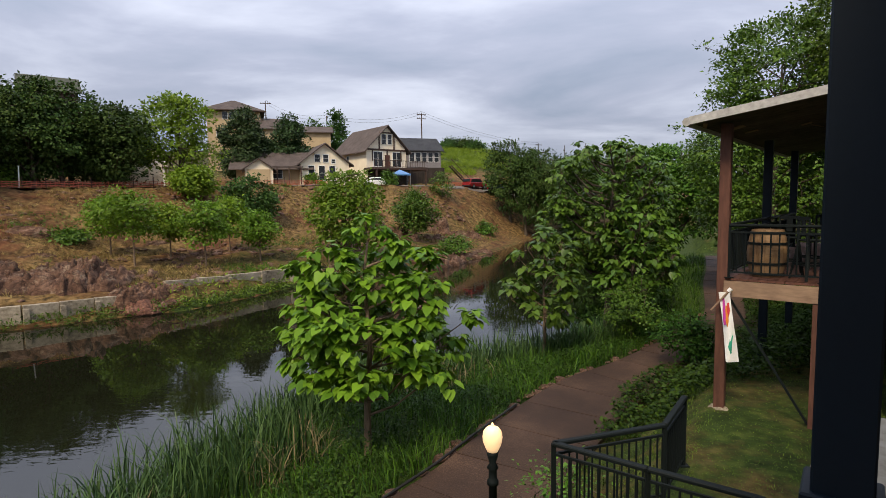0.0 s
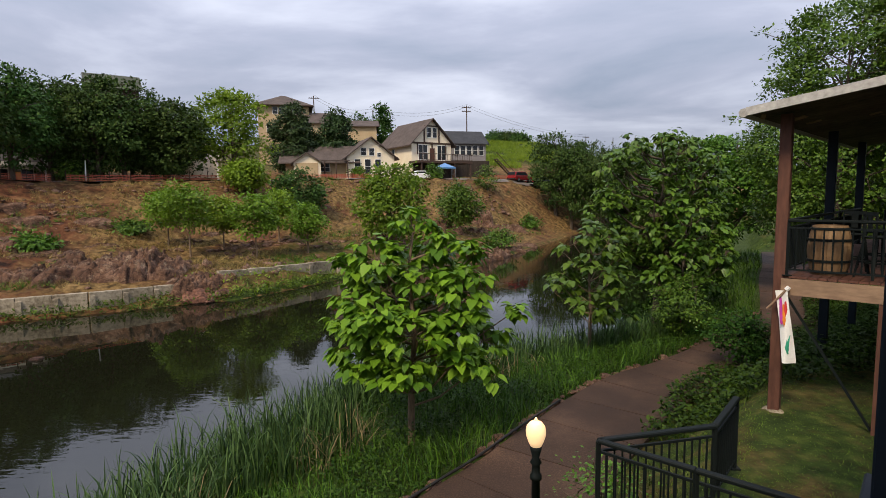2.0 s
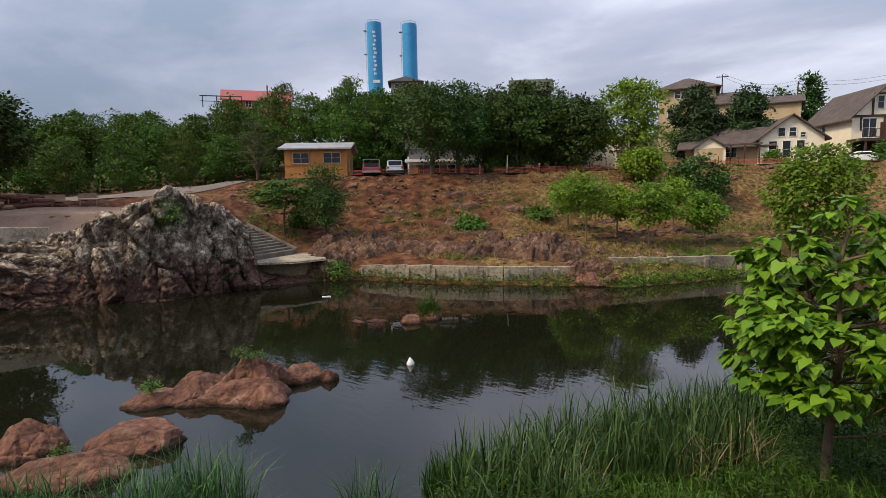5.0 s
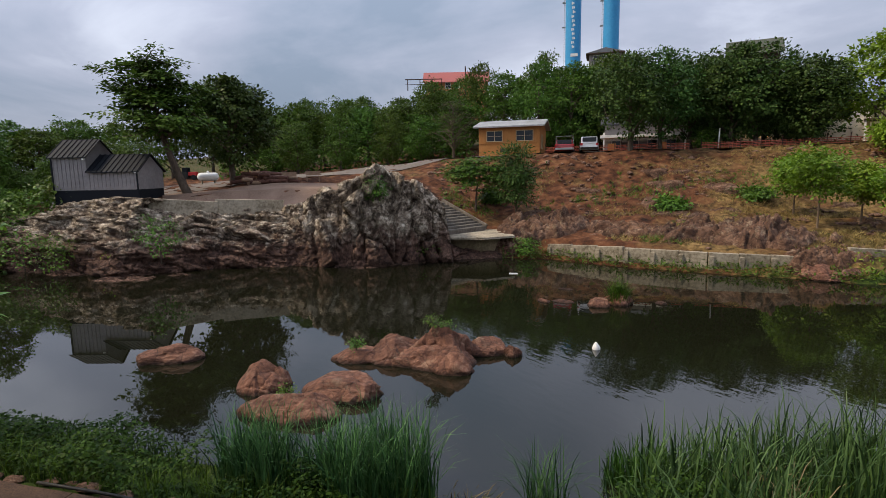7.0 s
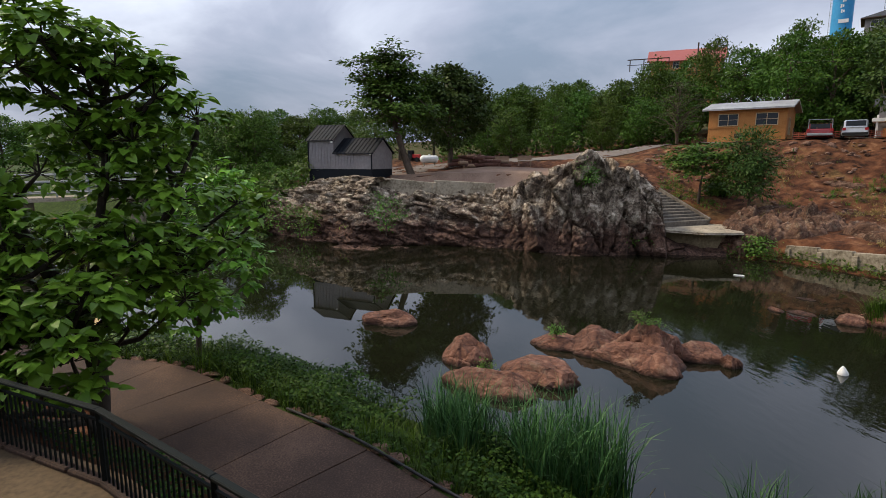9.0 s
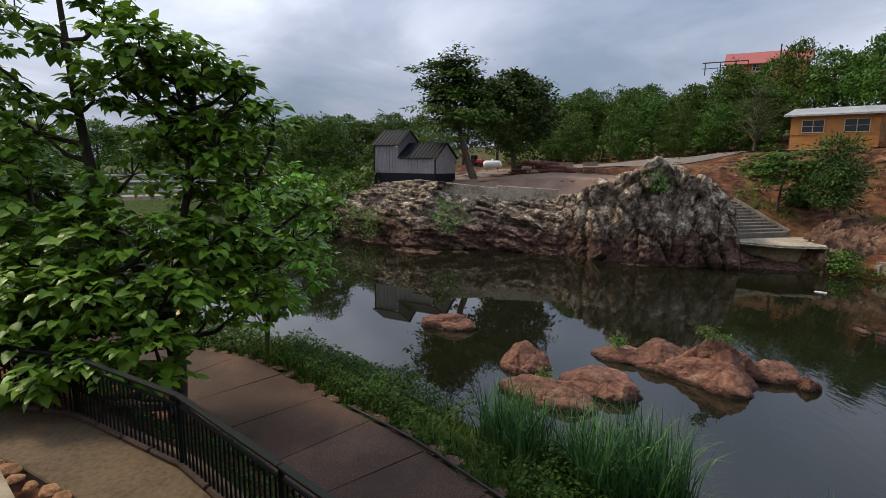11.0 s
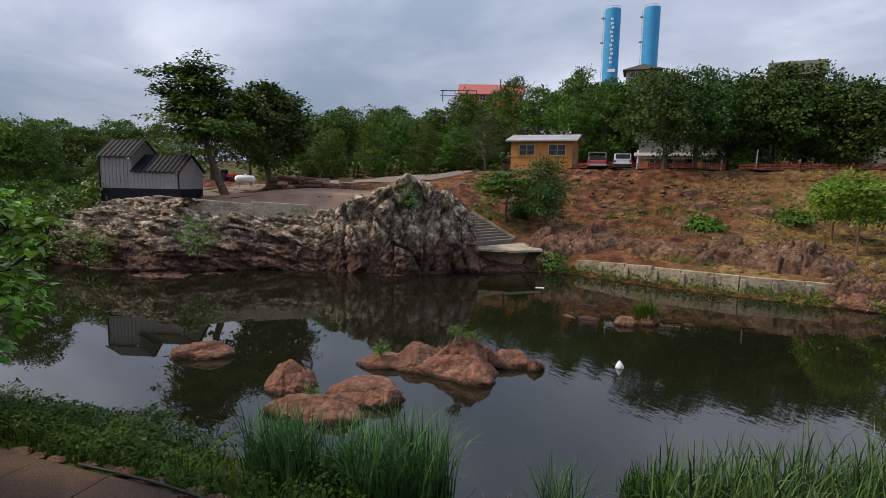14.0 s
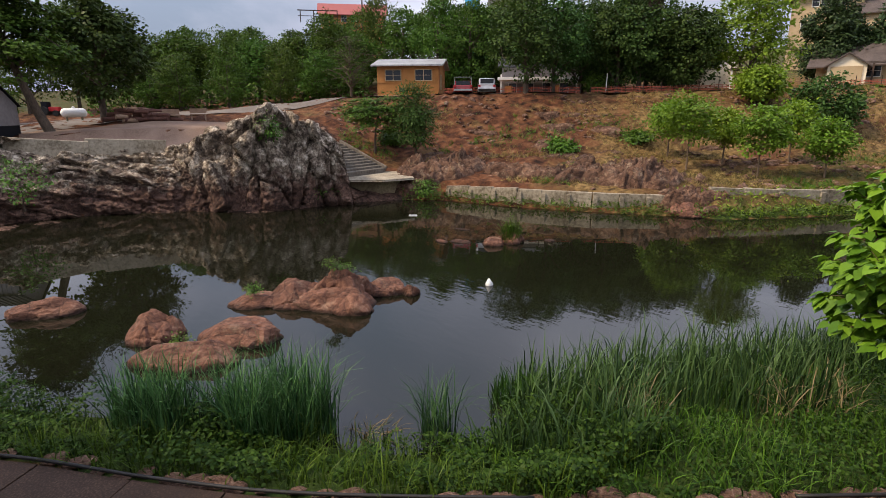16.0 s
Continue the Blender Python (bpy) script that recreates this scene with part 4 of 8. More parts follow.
# the large island of joined blocks, the nearer pair and the single slab
for k, (x, y, sx, sy, sz, turn, zz) in enumerate([
        (-15.35, 7.3, 1.15, 0.95, 1.32, 60, -0.15), (-16.0, 6.3, 1.30, 0.90, 0.92, 62, -0.12), (-14.75, 7.35, 0.98, 0.82, 0.80, 40, -0.08), (-16.6, 5.25, 1.05, 0.62, 0.50, 70, -0.08), (-15.3, 6.4, 1.0, 0.6, 0.62, 50, -0.1),
        (-15.3, 8.95, 0.72, 0.5, 0.50, 65, -0.05), (-14.55, 9.45, 0.34, 0.27, 0.36, 30, 0.0),
        (-15.55, 1.95, 0.95, 0.72, 0.95, 50, -0.12), (-13.75, 2.45, 1.35, 0.85, 0.66, 66, -0.1), (-14.1, 3.95, 1.25, 0.85, 0.70, 55, -0.1),
        (-19.6, -0.65, 1.05, 0.55, 0.45, 80, 0.0),
        (-18.15, 16.35, 0.5, 0.34, 0.34, 45, 0.0), (-18.0, 17.25, 0.72, 0.5, 0.55, 45, 0.0), (-19.4, 15.5, 0.6, 0.25, 0.12, 40, 0.0), (-20.0, 14.8, 0.35, 0.2, 0.14, 10, 0.0), (-17.0, 18.9, 0.3, 0.2, 0.12, 0, 0.0), (-21.6, 17.2, 0.4, 0.15, 0.06, 40, 0.0)]):
    boulder(ROCKS[k % 6], x, y, zz, sx, sy, sz, turn, PINK)

# ---- path, kerbs, roads ----
def at(az, d):
    """Plan place by bearing (degrees to the left of straight up the pond) and distance from the deck."""
    a = radians(az)
    return -d * math.sin(a), d * math.cos(a)


EDGE = smooth_line(PATH_EDGE, 0.4)


def offset(line, k, w):
    t = (line[min(k + 1, len(line) - 1)] - line[max(k - 1, 0)]).normalized()
    return line[k] + Vector((t.y, -t.x, 0)) * w


def build_path():
    top = thing("path", Matrix.Identity(4), "red-stained concrete footpath with saw-cut joints along the pond", "path", kind="structure")
    step = 4
    for i, k in enumerate(range(0, len(EDGE) - step, step)):
        g, rows = Geo(), []
        tilt = 0.006 * math.sin(i * 2.3)
        for j in range(step + 1):
            a, b = offset(EDGE, k + j, 0.02), offset(EDGE, k + j, PATH_W - 0.01)
            gap = (EDGE[min(k + j + 1, len(EDGE) - 1)] - EDGE[max(k + j - 1, 0)]).normalized() * (0.013 if j == 0 else -0.013 if j == step else 0)
            rows.append([a + gap, b + gap])
        v = [(p.x, p.y, PATH_Z + tilt * (1 if c else -1) - dz) for dz in (0.0, 0.1) for r in rows for c, p in enumerate(r)]
        n = 2 * (step + 1)
        f = []
        for j in range(step):
            f += [(2 * j, 2 * j + 1, 2 * j + 3, 2 * j + 2), (2 * j, 2 * j + 2, n + 2 * j + 2, n + 2 * j), (2 * j + 3, 2 * j + 1, n + 2 * j + 1, n + 2 * j + 3)]
        f += [(1, 0, n, n + 1), (2 * step, 2 * step + 1, n + 2 * step + 1, n + 2 * step)]
        part("slab", g.add(v, f), "path", top)
    rng = random.Random(4)
    stones = [rock_mesh("kerb_stone", 20 + s, "stone", 2, 0.8) for s in range(4)]
    kerb = thing("kerb", Matrix.Identity(4), "edging of uneven reddish field stones beside the path", "kerb", kind="structure")
    for k in range(0, len(EDGE) - 1):
        if EDGE[k].y > 24 or rng.random() < 0.12:
            continue
        p = offset(EDGE, k, -0.12 - rng.random() * 0.16).lerp(EDGE[k + 1], rng.uniform(0, 0.4))
        s = rng.uniform(0.06, 0.15)
        part("stone", stones[k % 4], "", kerb, m=pose(p.x, p.y, PATH_Z - 0.06, rng.uniform(-10, 10), 0, rng.uniform(30, 80)) @ Matrix.Diagonal((s * rng.uniform(1.3, 2.1), s * 1.1, s * rng.uniform(0.35, 0.8), 1)))
    for a, b in ((-2.7, 5.0), (7.6, 13.5)):
        pts = [offset(EDGE, k, -0.03) for k in range(len(EDGE)) if a < EDGE[k].y < b]
        tagged(part("edging_pipe", Geo().tube([(p.x, p.y, PATH_Z + 0.05) for p in pts], 0.028, 6), "hose", smooth=True), "black edging pipe lying along the path", "pipe")


def ribbon(name, line, width, mat, label, lift=0.04, cross=8, kind="road"):
    """A surface laid on the ground along a line."""
    pts = smooth_line(line, 0.8)
    X, Y = [], []
    for k in range(len(pts)):
        for c in range(cross + 1):
            p = offset(pts, k, (c / cross - 0.5) * width * (1 + 0.05 * math.sin(k * 0.7)))
            X.append(p.x), Y.append(p.y)
    z = land(np.array(X), np.array(Y))[0] + lift
    n = cross + 1
    i = np.arange(len(X)).reshape(-1, n)
    f = np.stack([i[:-1, :-1], i[:-1, 1:], i[1:, 1:], i[1:, :-1]], -1).reshape(-1, 4)
    tagged(new(name, raw(name, np.stack([X, Y, z], 1), f, mat, True)), label, kind, kind="structure")


build_path()
ribbon("road_upper", [at(a, np.interp(a, B_AZ, B_CREST) + 2.6) for a in (-12, -5, 5, 17, 27, 35, 45, 54, 60, 64)], 4.5, "asphalt", "narrow pale asphalt road along the top of the bank", 0.12)
ribbon("road_lower", LANE, 4.6, "asphalt", "worn grey asphalt lane curving down behind the trees", 0.07)
ribbon("road_apron", [at(a, d) for a, d in ((82, 58), (86, 57), (90, 56), (95, 55), (100, 54))], 9.0, "asphalt", "grey asphalt apron between shed and lane", 0.06)
ribbon("yard", YARD, 6.5, "gravel", "bare pink gravel yard above the cliff", 0.12)


# ---- retaining walls, landing and steps on the far shore ----
def retaining_wall(line, pilasters, label):
    top = thing("retaining_wall", Matrix.Identity(4), label, "wall", kind="structure")
    for (a, b) in zip(line[:-1], line[1:]):
        a, b = Vector(a), Vector(b)
        n = max(1, round((b - a).length / pilasters))
        for k in range(n):
            p, q = a.lerp(b, k / n), a.lerp(b, (k + 1) / n)
            d = (q - p).normalized()
            out = Vector((d.y, -d.x, 0)).normalized()
            h = p.z + 0.6
            g = Geo().beam(p + d * 0.02 - Vector((0, 0, h / 2)), q - d * 0.02 - Vector((0, 0, h / 2 + p.z - q.z)), 0.34, h)
            part("panel", g, "concrete", top, bevel=0.015)
            part("pilaster", Geo().beam(p + out * 0.22 - Vector((0, 0, h / 2 + 0.12)), p + out * 0.22 + d * 0.28 - Vector((0, 0, h / 2 + 0.12)), 0.16, h - 0.1), "concrete", top, bevel=0.02)


retaining_wall([(-30.2, 22.75, 0.90), (-25.2, 24.7, 1.09), (-21.2, 27.1, 1.10), (-17.9, 30.4, 1.04)], 1.75, "stained low concrete retaining wall with ribs at the water")
retaining_wall([(-16.6, 32.0, 1.55), (-14.2, 35.4, 1.42), (-11.3, 39.6, 1.32), (-9.3, 41.2, 1.25)], 2.2, "low pale concrete wall at the grassy shore")
retaining_wall([(-41.6, -1.7, 4.55), (-41.2, 2.4, 4.35), (-39.9, 6.8, 4.25)], 4.6, "weathered concrete wall on top of the cliff")


def landing():
    top = thing("landing", Matrix.Identity(4), "cracked concrete landing on the far shore with a stained footing", "landing", kind="structure")
    outline = [(-34.2, 15.5), (-31.7, 18.4), (-31.5, 20.8), (-35.2, 22.6), (-37.8, 18.6)]
    n = len(outline)

    def slab(s, z0, z1, back=0.0):
        c = (sum(p[0] for p in outline) / n, sum(p[1] for p in outline) / n)
        pts = [(c[0] + (x - c[0]) * s - 0.85 * back, c[1] + (y - c[1]) * s + 0.5 * back) for x, y in outline]
        return Geo().add([(x, y, z0) for x, y in pts] + [(x, y, z1) for x, y in pts], [tuple(range(n)), tuple(range(n, 2 * n))] + [(i, (i + 1) % n, (i + 1) % n + n, i + n) for i in range(n)])

    part("deck_slab", slab(1.0, 1.36, 1.50), "concrete", top, "pale cracked concrete slab", bevel=0.03)
    part("footing", slab(0.64, -0.5, 1.36, 0.35), "footing", top, "stained concrete footing wall")
    steps = thing("stone_steps", Matrix.Identity(4), "broad worn concrete steps climbing beside the cliff with a pale side kerb", "steps", kind="structure")
    foot, head = Vector((-35.6, 20.9, 1.75)), Vector((-40.2, 19.4, 3.55))
    up = (head - foot).normalized()
    left = Vector((0.31, -0.95, 0))
    for k in range(11):
        p = foot.lerp(head, (k + 0.5) / 11)
        part("step", Geo().beam(p - Vector((0, 0, 0.32)), p + left * 4.2 - Vector((0, 0, 0.32)), 0.50, 0.64), "old_steps", steps, bevel=0.03)
    part("side_kerb", Geo().beam(foot - left * 0.1 + Vector((0, 0, 0.02)), head - left * 0.1 + Vector((0, 0, 0.06)), 0.16, 0.36), "old_steps", steps, "sloping concrete side kerb", bevel=0.03)


landing()
tagged(part("float_plank", Geo().beam((-26.5, 17.1, 0.02), (-26.2, 17.5, 0.02), 0.1, 0.06), "white", bevel=0.01), "short pale plank afloat on the pond", "plank")


# ---- houses ----
def window(parent, m, w, h, bars=1, frame_mat="white"):
    """A glazed window in the plane x, z of m; frame and mullions stand proud of the pane."""
    f = Geo()
    for s in (-1, 1):
        f.box((s * w / 2, 0, 0), (0.07, 0.12, h + 0.07)).box((0, 0, s * h / 2), (w + 0.07, 0.12, 0.07))
    for b in range(bars):
        f.box(((b + 1) * w / (bars + 1) - w / 2, 0.0, 0), (0.05, 0.1, h))
    f.box((0, 0, 0), (w, 0.09, 0.03))
    wi = part("window", Geo().box((0, 0.03, 0), (w, 0.05, h)), "glass", parent, m=m)
    part("window_frame", f, frame_mat, wi)
    return wi


def house(name, m, w, d, h, rise, wall, roof, label, gable_front=False, eave=0.5, windows=(), frame_mat="white", hip=False):
    """A house with walls, two roof slopes and windows; x along the front, y to the back."""
    top = thing(name, m, label, "house")
    ridge_w = 0.18
    if gable_front:
        part("wall", Geo().prism([(0, -1.5), (w, -1.5), (w, h), (w / 2, h + rise), (0, h)], 0, d), wall, top)
        for s in (-1, 1):
            g = Geo()
            x0, x1 = w / 2 + s * (w / 2 + eave), w / 2
            z0 = h - rise * eave / (w / 2)
            g.prism([(x0, z0), (x1, h + rise), (x1, h + rise + ridge_w), (x0, z0 + ridge_w)], -eave, d + eave)
            part("roof_slope", g, roof, top, bevel=0.02)
    elif hip:
        part("wall", Geo().box((w / 2, d / 2, h / 2 - 0.75), (w, d, h + 1.5)), wall, top)
        e, k = eave, min(w, d) / 2
        v = [(-e, -e, h), (w + e, -e, h), (w + e, d + e, h), (-e, d + e, h), (k, d / 2, h + rise), (w - k, d / 2, h + rise)] if w >= d else [(-e, -e, h), (w + e, -e, h), (w + e, d + e, h), (-e, d + e, h), (w / 2, k, h + rise), (w / 2, d - k, h + rise)]
        f = [(0, 1, 5, 4), (2, 3, 4, 5), (1, 2, 5), (3, 0, 4), (0, 3, 2, 1)] if w >= d else [(1, 2, 5, 4), (3, 0, 4, 5), (0, 1, 4), (2, 3, 5), (0, 3, 2, 1)]
        part("roof_slope", Geo().add(v, f), roof, top)
        part("fascia", Geo().box((w / 2, d / 2, h - 0.1), (w + 2 * e, d + 2 * e, 0.18)), "timber", top)
    else:
        g = Geo().add([(0, 0, -1.5), (0, d, -1.5), (0, d, h), (0, d / 2, h + rise), (0, 0, h), (w, 0, -1.5), (w, d, -1.5), (w, d, h), (w, d / 2, h + rise), (w, 0, h)],
                      [(0, 1, 2, 3, 4), (9, 8, 7, 6, 5), (0, 4, 9, 5), (1, 6, 7, 2), (0, 5, 6, 1), (4, 3, 8, 9), (3, 2, 7, 8)])
        part("wall", g, wall, top)
        for s in (-1, 1):
            y0, z0 = d / 2 + s * (d / 2 + eave), h - rise * eave / (d / 2)
            v = [(x, y, z) for x in (-eave, w + eave) for y, z in ((y0, z0), (d / 2, h + rise), (d / 2, h + rise + ridge_w), (y0, z0 + ridge_w))]
            part("roof_slope", Geo().add(v, [(0, 1, 2, 3), (7, 6, 5, 4), (0, 3, 7, 4), (1, 5, 6, 2), (2, 6, 7, 3), (0, 4, 5, 1)]), roof, top, bevel=0.02)
    for face, x, z, ww, hh, bars in windows:
        mm = {"front": pose(x, -0.04, z), "left": pose(-0.04, x, z, 0, 0, -90), "right": pose(w + 0.04, x, z, 0, 0, 90)}[face]
        window(top, mm, ww, hh, bars, frame_mat)
    return top


# cream gabled house with brown timbers on a deck
hA = house("gabled_house", pose(-12.0, 87.3, 8.5, 0, 0, 38), 7.6, 10.5, 6.0, 3.7, "cream", "roof", "cream stucco house with brown half-timbering and a shingle roof", True, 0.7,
           [("front", 2.1, 4.4, 1.7, 2.4, 1), ("front", 5.7, 4.4, 1.7, 2.4, 1), ("front", 3.3, 7.6, 0.8, 1.6, 0), ("front", 4.4, 7.6, 0.8, 1.6, 0), ("left", 6.0, 4.4, 0.8, 1.6, 0)])
tim = Geo()
for z in (5.9,):
    tim.box((3.8, -0.06, z), (7.6, 0.12, 0.28))
for x in (2.4, 5.2):
    tim.box((x, -0.06, 7.2), (0.22, 0.12, 2.4))
tim.box((3.85, -0.06, 8.65), (2.8, 0.12, 0.2)).box((1.1, -0.06, 5.0), (0.2, 0.12, 1.8)).box((6.5, -0.06, 5.0), (0.2, 0.12, 1.8)).box((3.85, -0.06, 5.0), (0.2, 0.12, 1.8))
part("timber_framing", tim, "timber", hA, "dark brown half-timber boards")
part("front_door", Geo().box((3.85, -0.08, 4.1), (0.9, 0.1, 2.0)), "red_wood", hA, "reddish-brown front door")
dk = Geo().box((4.6, -1.6, 2.75), (10.2, 3.2, 0.35))
part("deck_floor", dk, "timber", hA, "dark timber deck")
# solid box whose dark colour stands for the shade under the deck
part("undercroft_shade_block", Geo().box((3.9, 0.2, 1.2), (7.4, 0.9, 2.7)), "dark_bark_and_shade", hA, "solid dark block painted as the shade below the deck")
rl = Geo()
for k in range(22):
    rl.box((-0.4 + k * 0.475, -3.15, 3.45), (0.05, 0.05, 1.0))
rl.box((4.6, -3.15, 3.98), (10.2, 0.08, 0.08)).box((4.6, -3.15, 3.05), (10.2, 0.06, 0.06))
part("deck_rail", rl, "timber", hA)
for x in (0, 3.1, 6.2, 9.4):
    part("deck_post", Geo().box((x, -3.0, 1.3), (0.22, 0.22, 2.8)), "timber", hA)
wing = house("house_wing", pose(-6.0, 95.5, 8.7, 0, 0, 20), 6.1, 7, 6.3, 2.2, "siding", "slate", "grey house wing on stilts with a row of white windows", False, 0.5,
             [("front", 0.8 + 1.12 * k, 5.0, 0.9, 1.6, 0) for k in range(5)])
# solid box in dark colour in place of the shaded gap under the wing
part("stilt_shade_block", Geo().box((3.4, -0.05, 1.4), (6.6, 0.3, 3.6)), "dark_bark_and_shade", wing, "solid dark block painted as the shade between the stilts")
st = Geo()
for k in range(10):
    st.box((7.6 + 0.32 * k, -1.2, 3.4 - 0.33 * k), (0.34, 1.2, 0.08))
st.beam((7.4, -1.8, 4.6), (10.8, -1.8, 1.2), 0.08, 0.1).beam((7.4, -1.8, 3.5), (10.8, -1.8, 0.1), 0.08, 0.22).beam((7.4, -0.6, 3.5), (10.8, -0.6, 0.1), 0.08, 0.22)
part("stairs", st, "timber", wing, "brown timber outside stairs")

# low cream house with arched gable windows, porch and garage
house("cottage", pose(-19.9, 77.3, 8.75, 0, 0, 26), 7.0, 8.5, 2.9, 2.7, "cream", "roof", "low cream cottage with a glazed gable and brown roof", True, 0.6,
           [("front", 1.5, 1.5, 0.9, 2.1, 0), ("front", 3.0, 1.5, 0.9, 2.1, 0), ("front", 4.5, 1.5, 0.9, 2.1, 0), ("front", 2.4, 3.6, 0.8, 1.1, 0), ("front", 3.6, 3.6, 0.8, 1.1, 0), ("front", 4.7, 3.2, 0.6, 0.6, 0)])
hB2 = house("cottage_wing", pose(-28.6, 76.4, 8.7, 0, 0, 12), 9.6, 7, 2.5, 2.1, "tan", "roof", "tan cottage wing with a long brown roof and a porch", False, 0.9, [("front", 5.5, 1.5, 1.4, 1.3, 1)])
for x in (4.0, 5.6, 7.2, 8.8):
    part("porch_post", Geo().box((x, -1.6, 1.1), (0.18, 0.18, 2.4)), "timber", hB2)
part("porch_beam", Geo().box((6.2, -1.5, 2.35), (5.8, 0.5, 0.2)), "roof", hB2)
hG = house("garage", pose(-25.6, 71.4, 8.5, 0, 0, 19), 3.5, 4.5, 2.1, 1.2, "cream", "roof", "small cream garage with a wide ochre door", True, 0.4)
part("garage_door", Geo().box((1.7, -0.05, 1.0), (2.9, 0.1, 2.0)), "tan", hG, "ochre garage door")

# tan houses higher on the hill
house("tower_house", pose(-45.0, 106.3, 11.0, 0, 0, 20), 9.8, 9, 13.2, 2.6, "tan", "roof", "tall tan stucco house with a hipped brown roof", False, 0.9,
      [("front", 3.3 + 1.25 * k, 12.2, 1.0, 1.5, 0) for k in range(4)] + [("front", 2.2, 8.6, 1.2, 1.4, 0)], hip=True)
house("hillside_house", pose(-35.5, 106.5, 11.0, 0, 0, 17), 5.5, 8, 9.6, 2.2, "tan", "roof", "tan stucco hillside house with brown roof", False, 0.6)
house("hillside_house", pose(-31.3, 108.0, 11.0, 0, 0, 14), 9.4, 8, 9.0, 1.4, "tan", "roof", "tan stucco hillside house with brown roof", False, 0.6)
house("ridge_house", pose(-66.0, 87.6, 12.0, 0, 0, 38), 7.5, 8, 12.9, 2.6, "timber", "green_roof", "dark house on the ridge with a grey-green roof", False, 0.6)
hC = house("balcony_house", pose(-39.5, 68.0, 8.1, 0, 0, 26), 5.0, 7, 4.4, 2.0, "cream", "roof", "small cream house with a balcony on posts behind a tree", True, 0.5, [("front", 2.5, 3.6, 1.2, 1.2, 1)])
part("balcony", Geo().box((6.4, -0.5, 2.6), (4.0, 3.0, 0.2)), "timber", hC, "dark timber balcony")
br = Geo()
for k in range(11):
    br.box((4.5 + 0.39 * k, -1.95, 3.15), (0.06, 0.06, 1.0))
part("balcony_rail", br.box((6.4, -1.95, 3.65), (4.0, 0.08, 0.08)), "timber", hC)
for x in (4.6, 8.2):
    part("balcony_post", Geo().box((x, -1.8, 1.1), (0.18, 0.18, 3.2)), "white", hC)

# ochre brick house by the lane
hD = house("brick_house", pose(-53.1, 30.4, 7.45, 0, 0, 48.4), 6.6, 7.2, 3.15, 0.75, "brick", "steel_roof", "small ochre brick house with a galvanised low roof", False, 0.55,
           [("front", 1.75, 2.15, 1.7, 1.1, 1), ("front", 5.0, 2.15, 1.8, 1.1, 1), ("right", 2.0, 1.5, 0.9, 1.5, 0)], "tan")
part("vent", Geo().box((2.65, -0.03, 0.65), (0.55, 0.08, 0.42)), "timber", hD, "dark louvred vent")
bands = Geo()
for z in (1.45, 2.85):
    bands.box((3.3, -0.03, z), (6.6, 0.06, 0.12))
part("string_course", bands, "brick", hD)

# white porch house behind the dark trees; grey wall colour stands for porch shade
hE = house("white_house", pose(-50.6, 46.0, 7.7, 0, 0, 45), 8.6, 7, 3.3, 1.2, "siding", "slate", "low house with a white porch behind trees, wall greyed for shade", False, 0.5,
           [("front", 1.3 + 2.0 * k, 0.7, 1.0, 1.4, 0) for k in range(4)])
part("porch_roof", Geo().box((4.3, -1.9, 1.75), (9.2, 3.4, 0.32)), "white", hE)
for x in (0.1, 2.9, 5.8, 8.5):
    part("porch_post", Geo().box((x, -3.4, 0.8), (0.16, 0.16, 2.8)), "white", hE)
for x in (1.0, 6.2):
    part("pier", Geo().box((x, -3.6, 0.3), (0.8, 0.6, 1.3)), "brick", hE, "ochre brick pier")

# red-roofed hall on the ridge, and the house below the towers
hR = house("ridge_hall", pose(-127.2, 58.0, 16.0, 0, 0, 63), 15.0, 10, 12.0, 2.8, "orange_wall", "red_roof", "orange hall on the ridge with a red metal roof", False, 0.8,
           [("front", 5.4, 10.9, 1.3, 1.5, 1), ("front", 12.2, 10.9, 1.5, 1.5, 1)])
for k, mt in enumerate(("flag_green", "white", "red_sign")):
    part("flag_panel", Geo().box((7.4 + 0.85 * k, -0.25, 10.9), (0.84, 0.06, 1.6)), mt, hR)
part("porch_frame", Geo().box((-0.5, -2.2, 12.2), (9, 0.2, 0.2)).box((-0.5, -2.2, 11.0), (9, 0.12, 0.12)).box((3.9, -2.2, 10.9), (0.2, 0.2, 2.6)).box((1.6, -2.2, 10.9), (0.2, 0.2, 2.6)).box((-1.4, -2.2, 10.9), (0.2, 0.2, 2.6)).box((-4.4, -2.2, 10.9), (0.2, 0.2, 2.6)), "timber", hR)
house("lookout_house", pose(-114.0, 98.0, 22.0, 0, 0, 48), 8.0, 8, 13.0, 2.2, "siding", "slate", "grey house with a dark hipped roof below the towers", False, 0.8, [("front", 1.6 + 1.6 * k, 11.8, 1.2, 1.3, 0) for k in range(4)], hip=True)


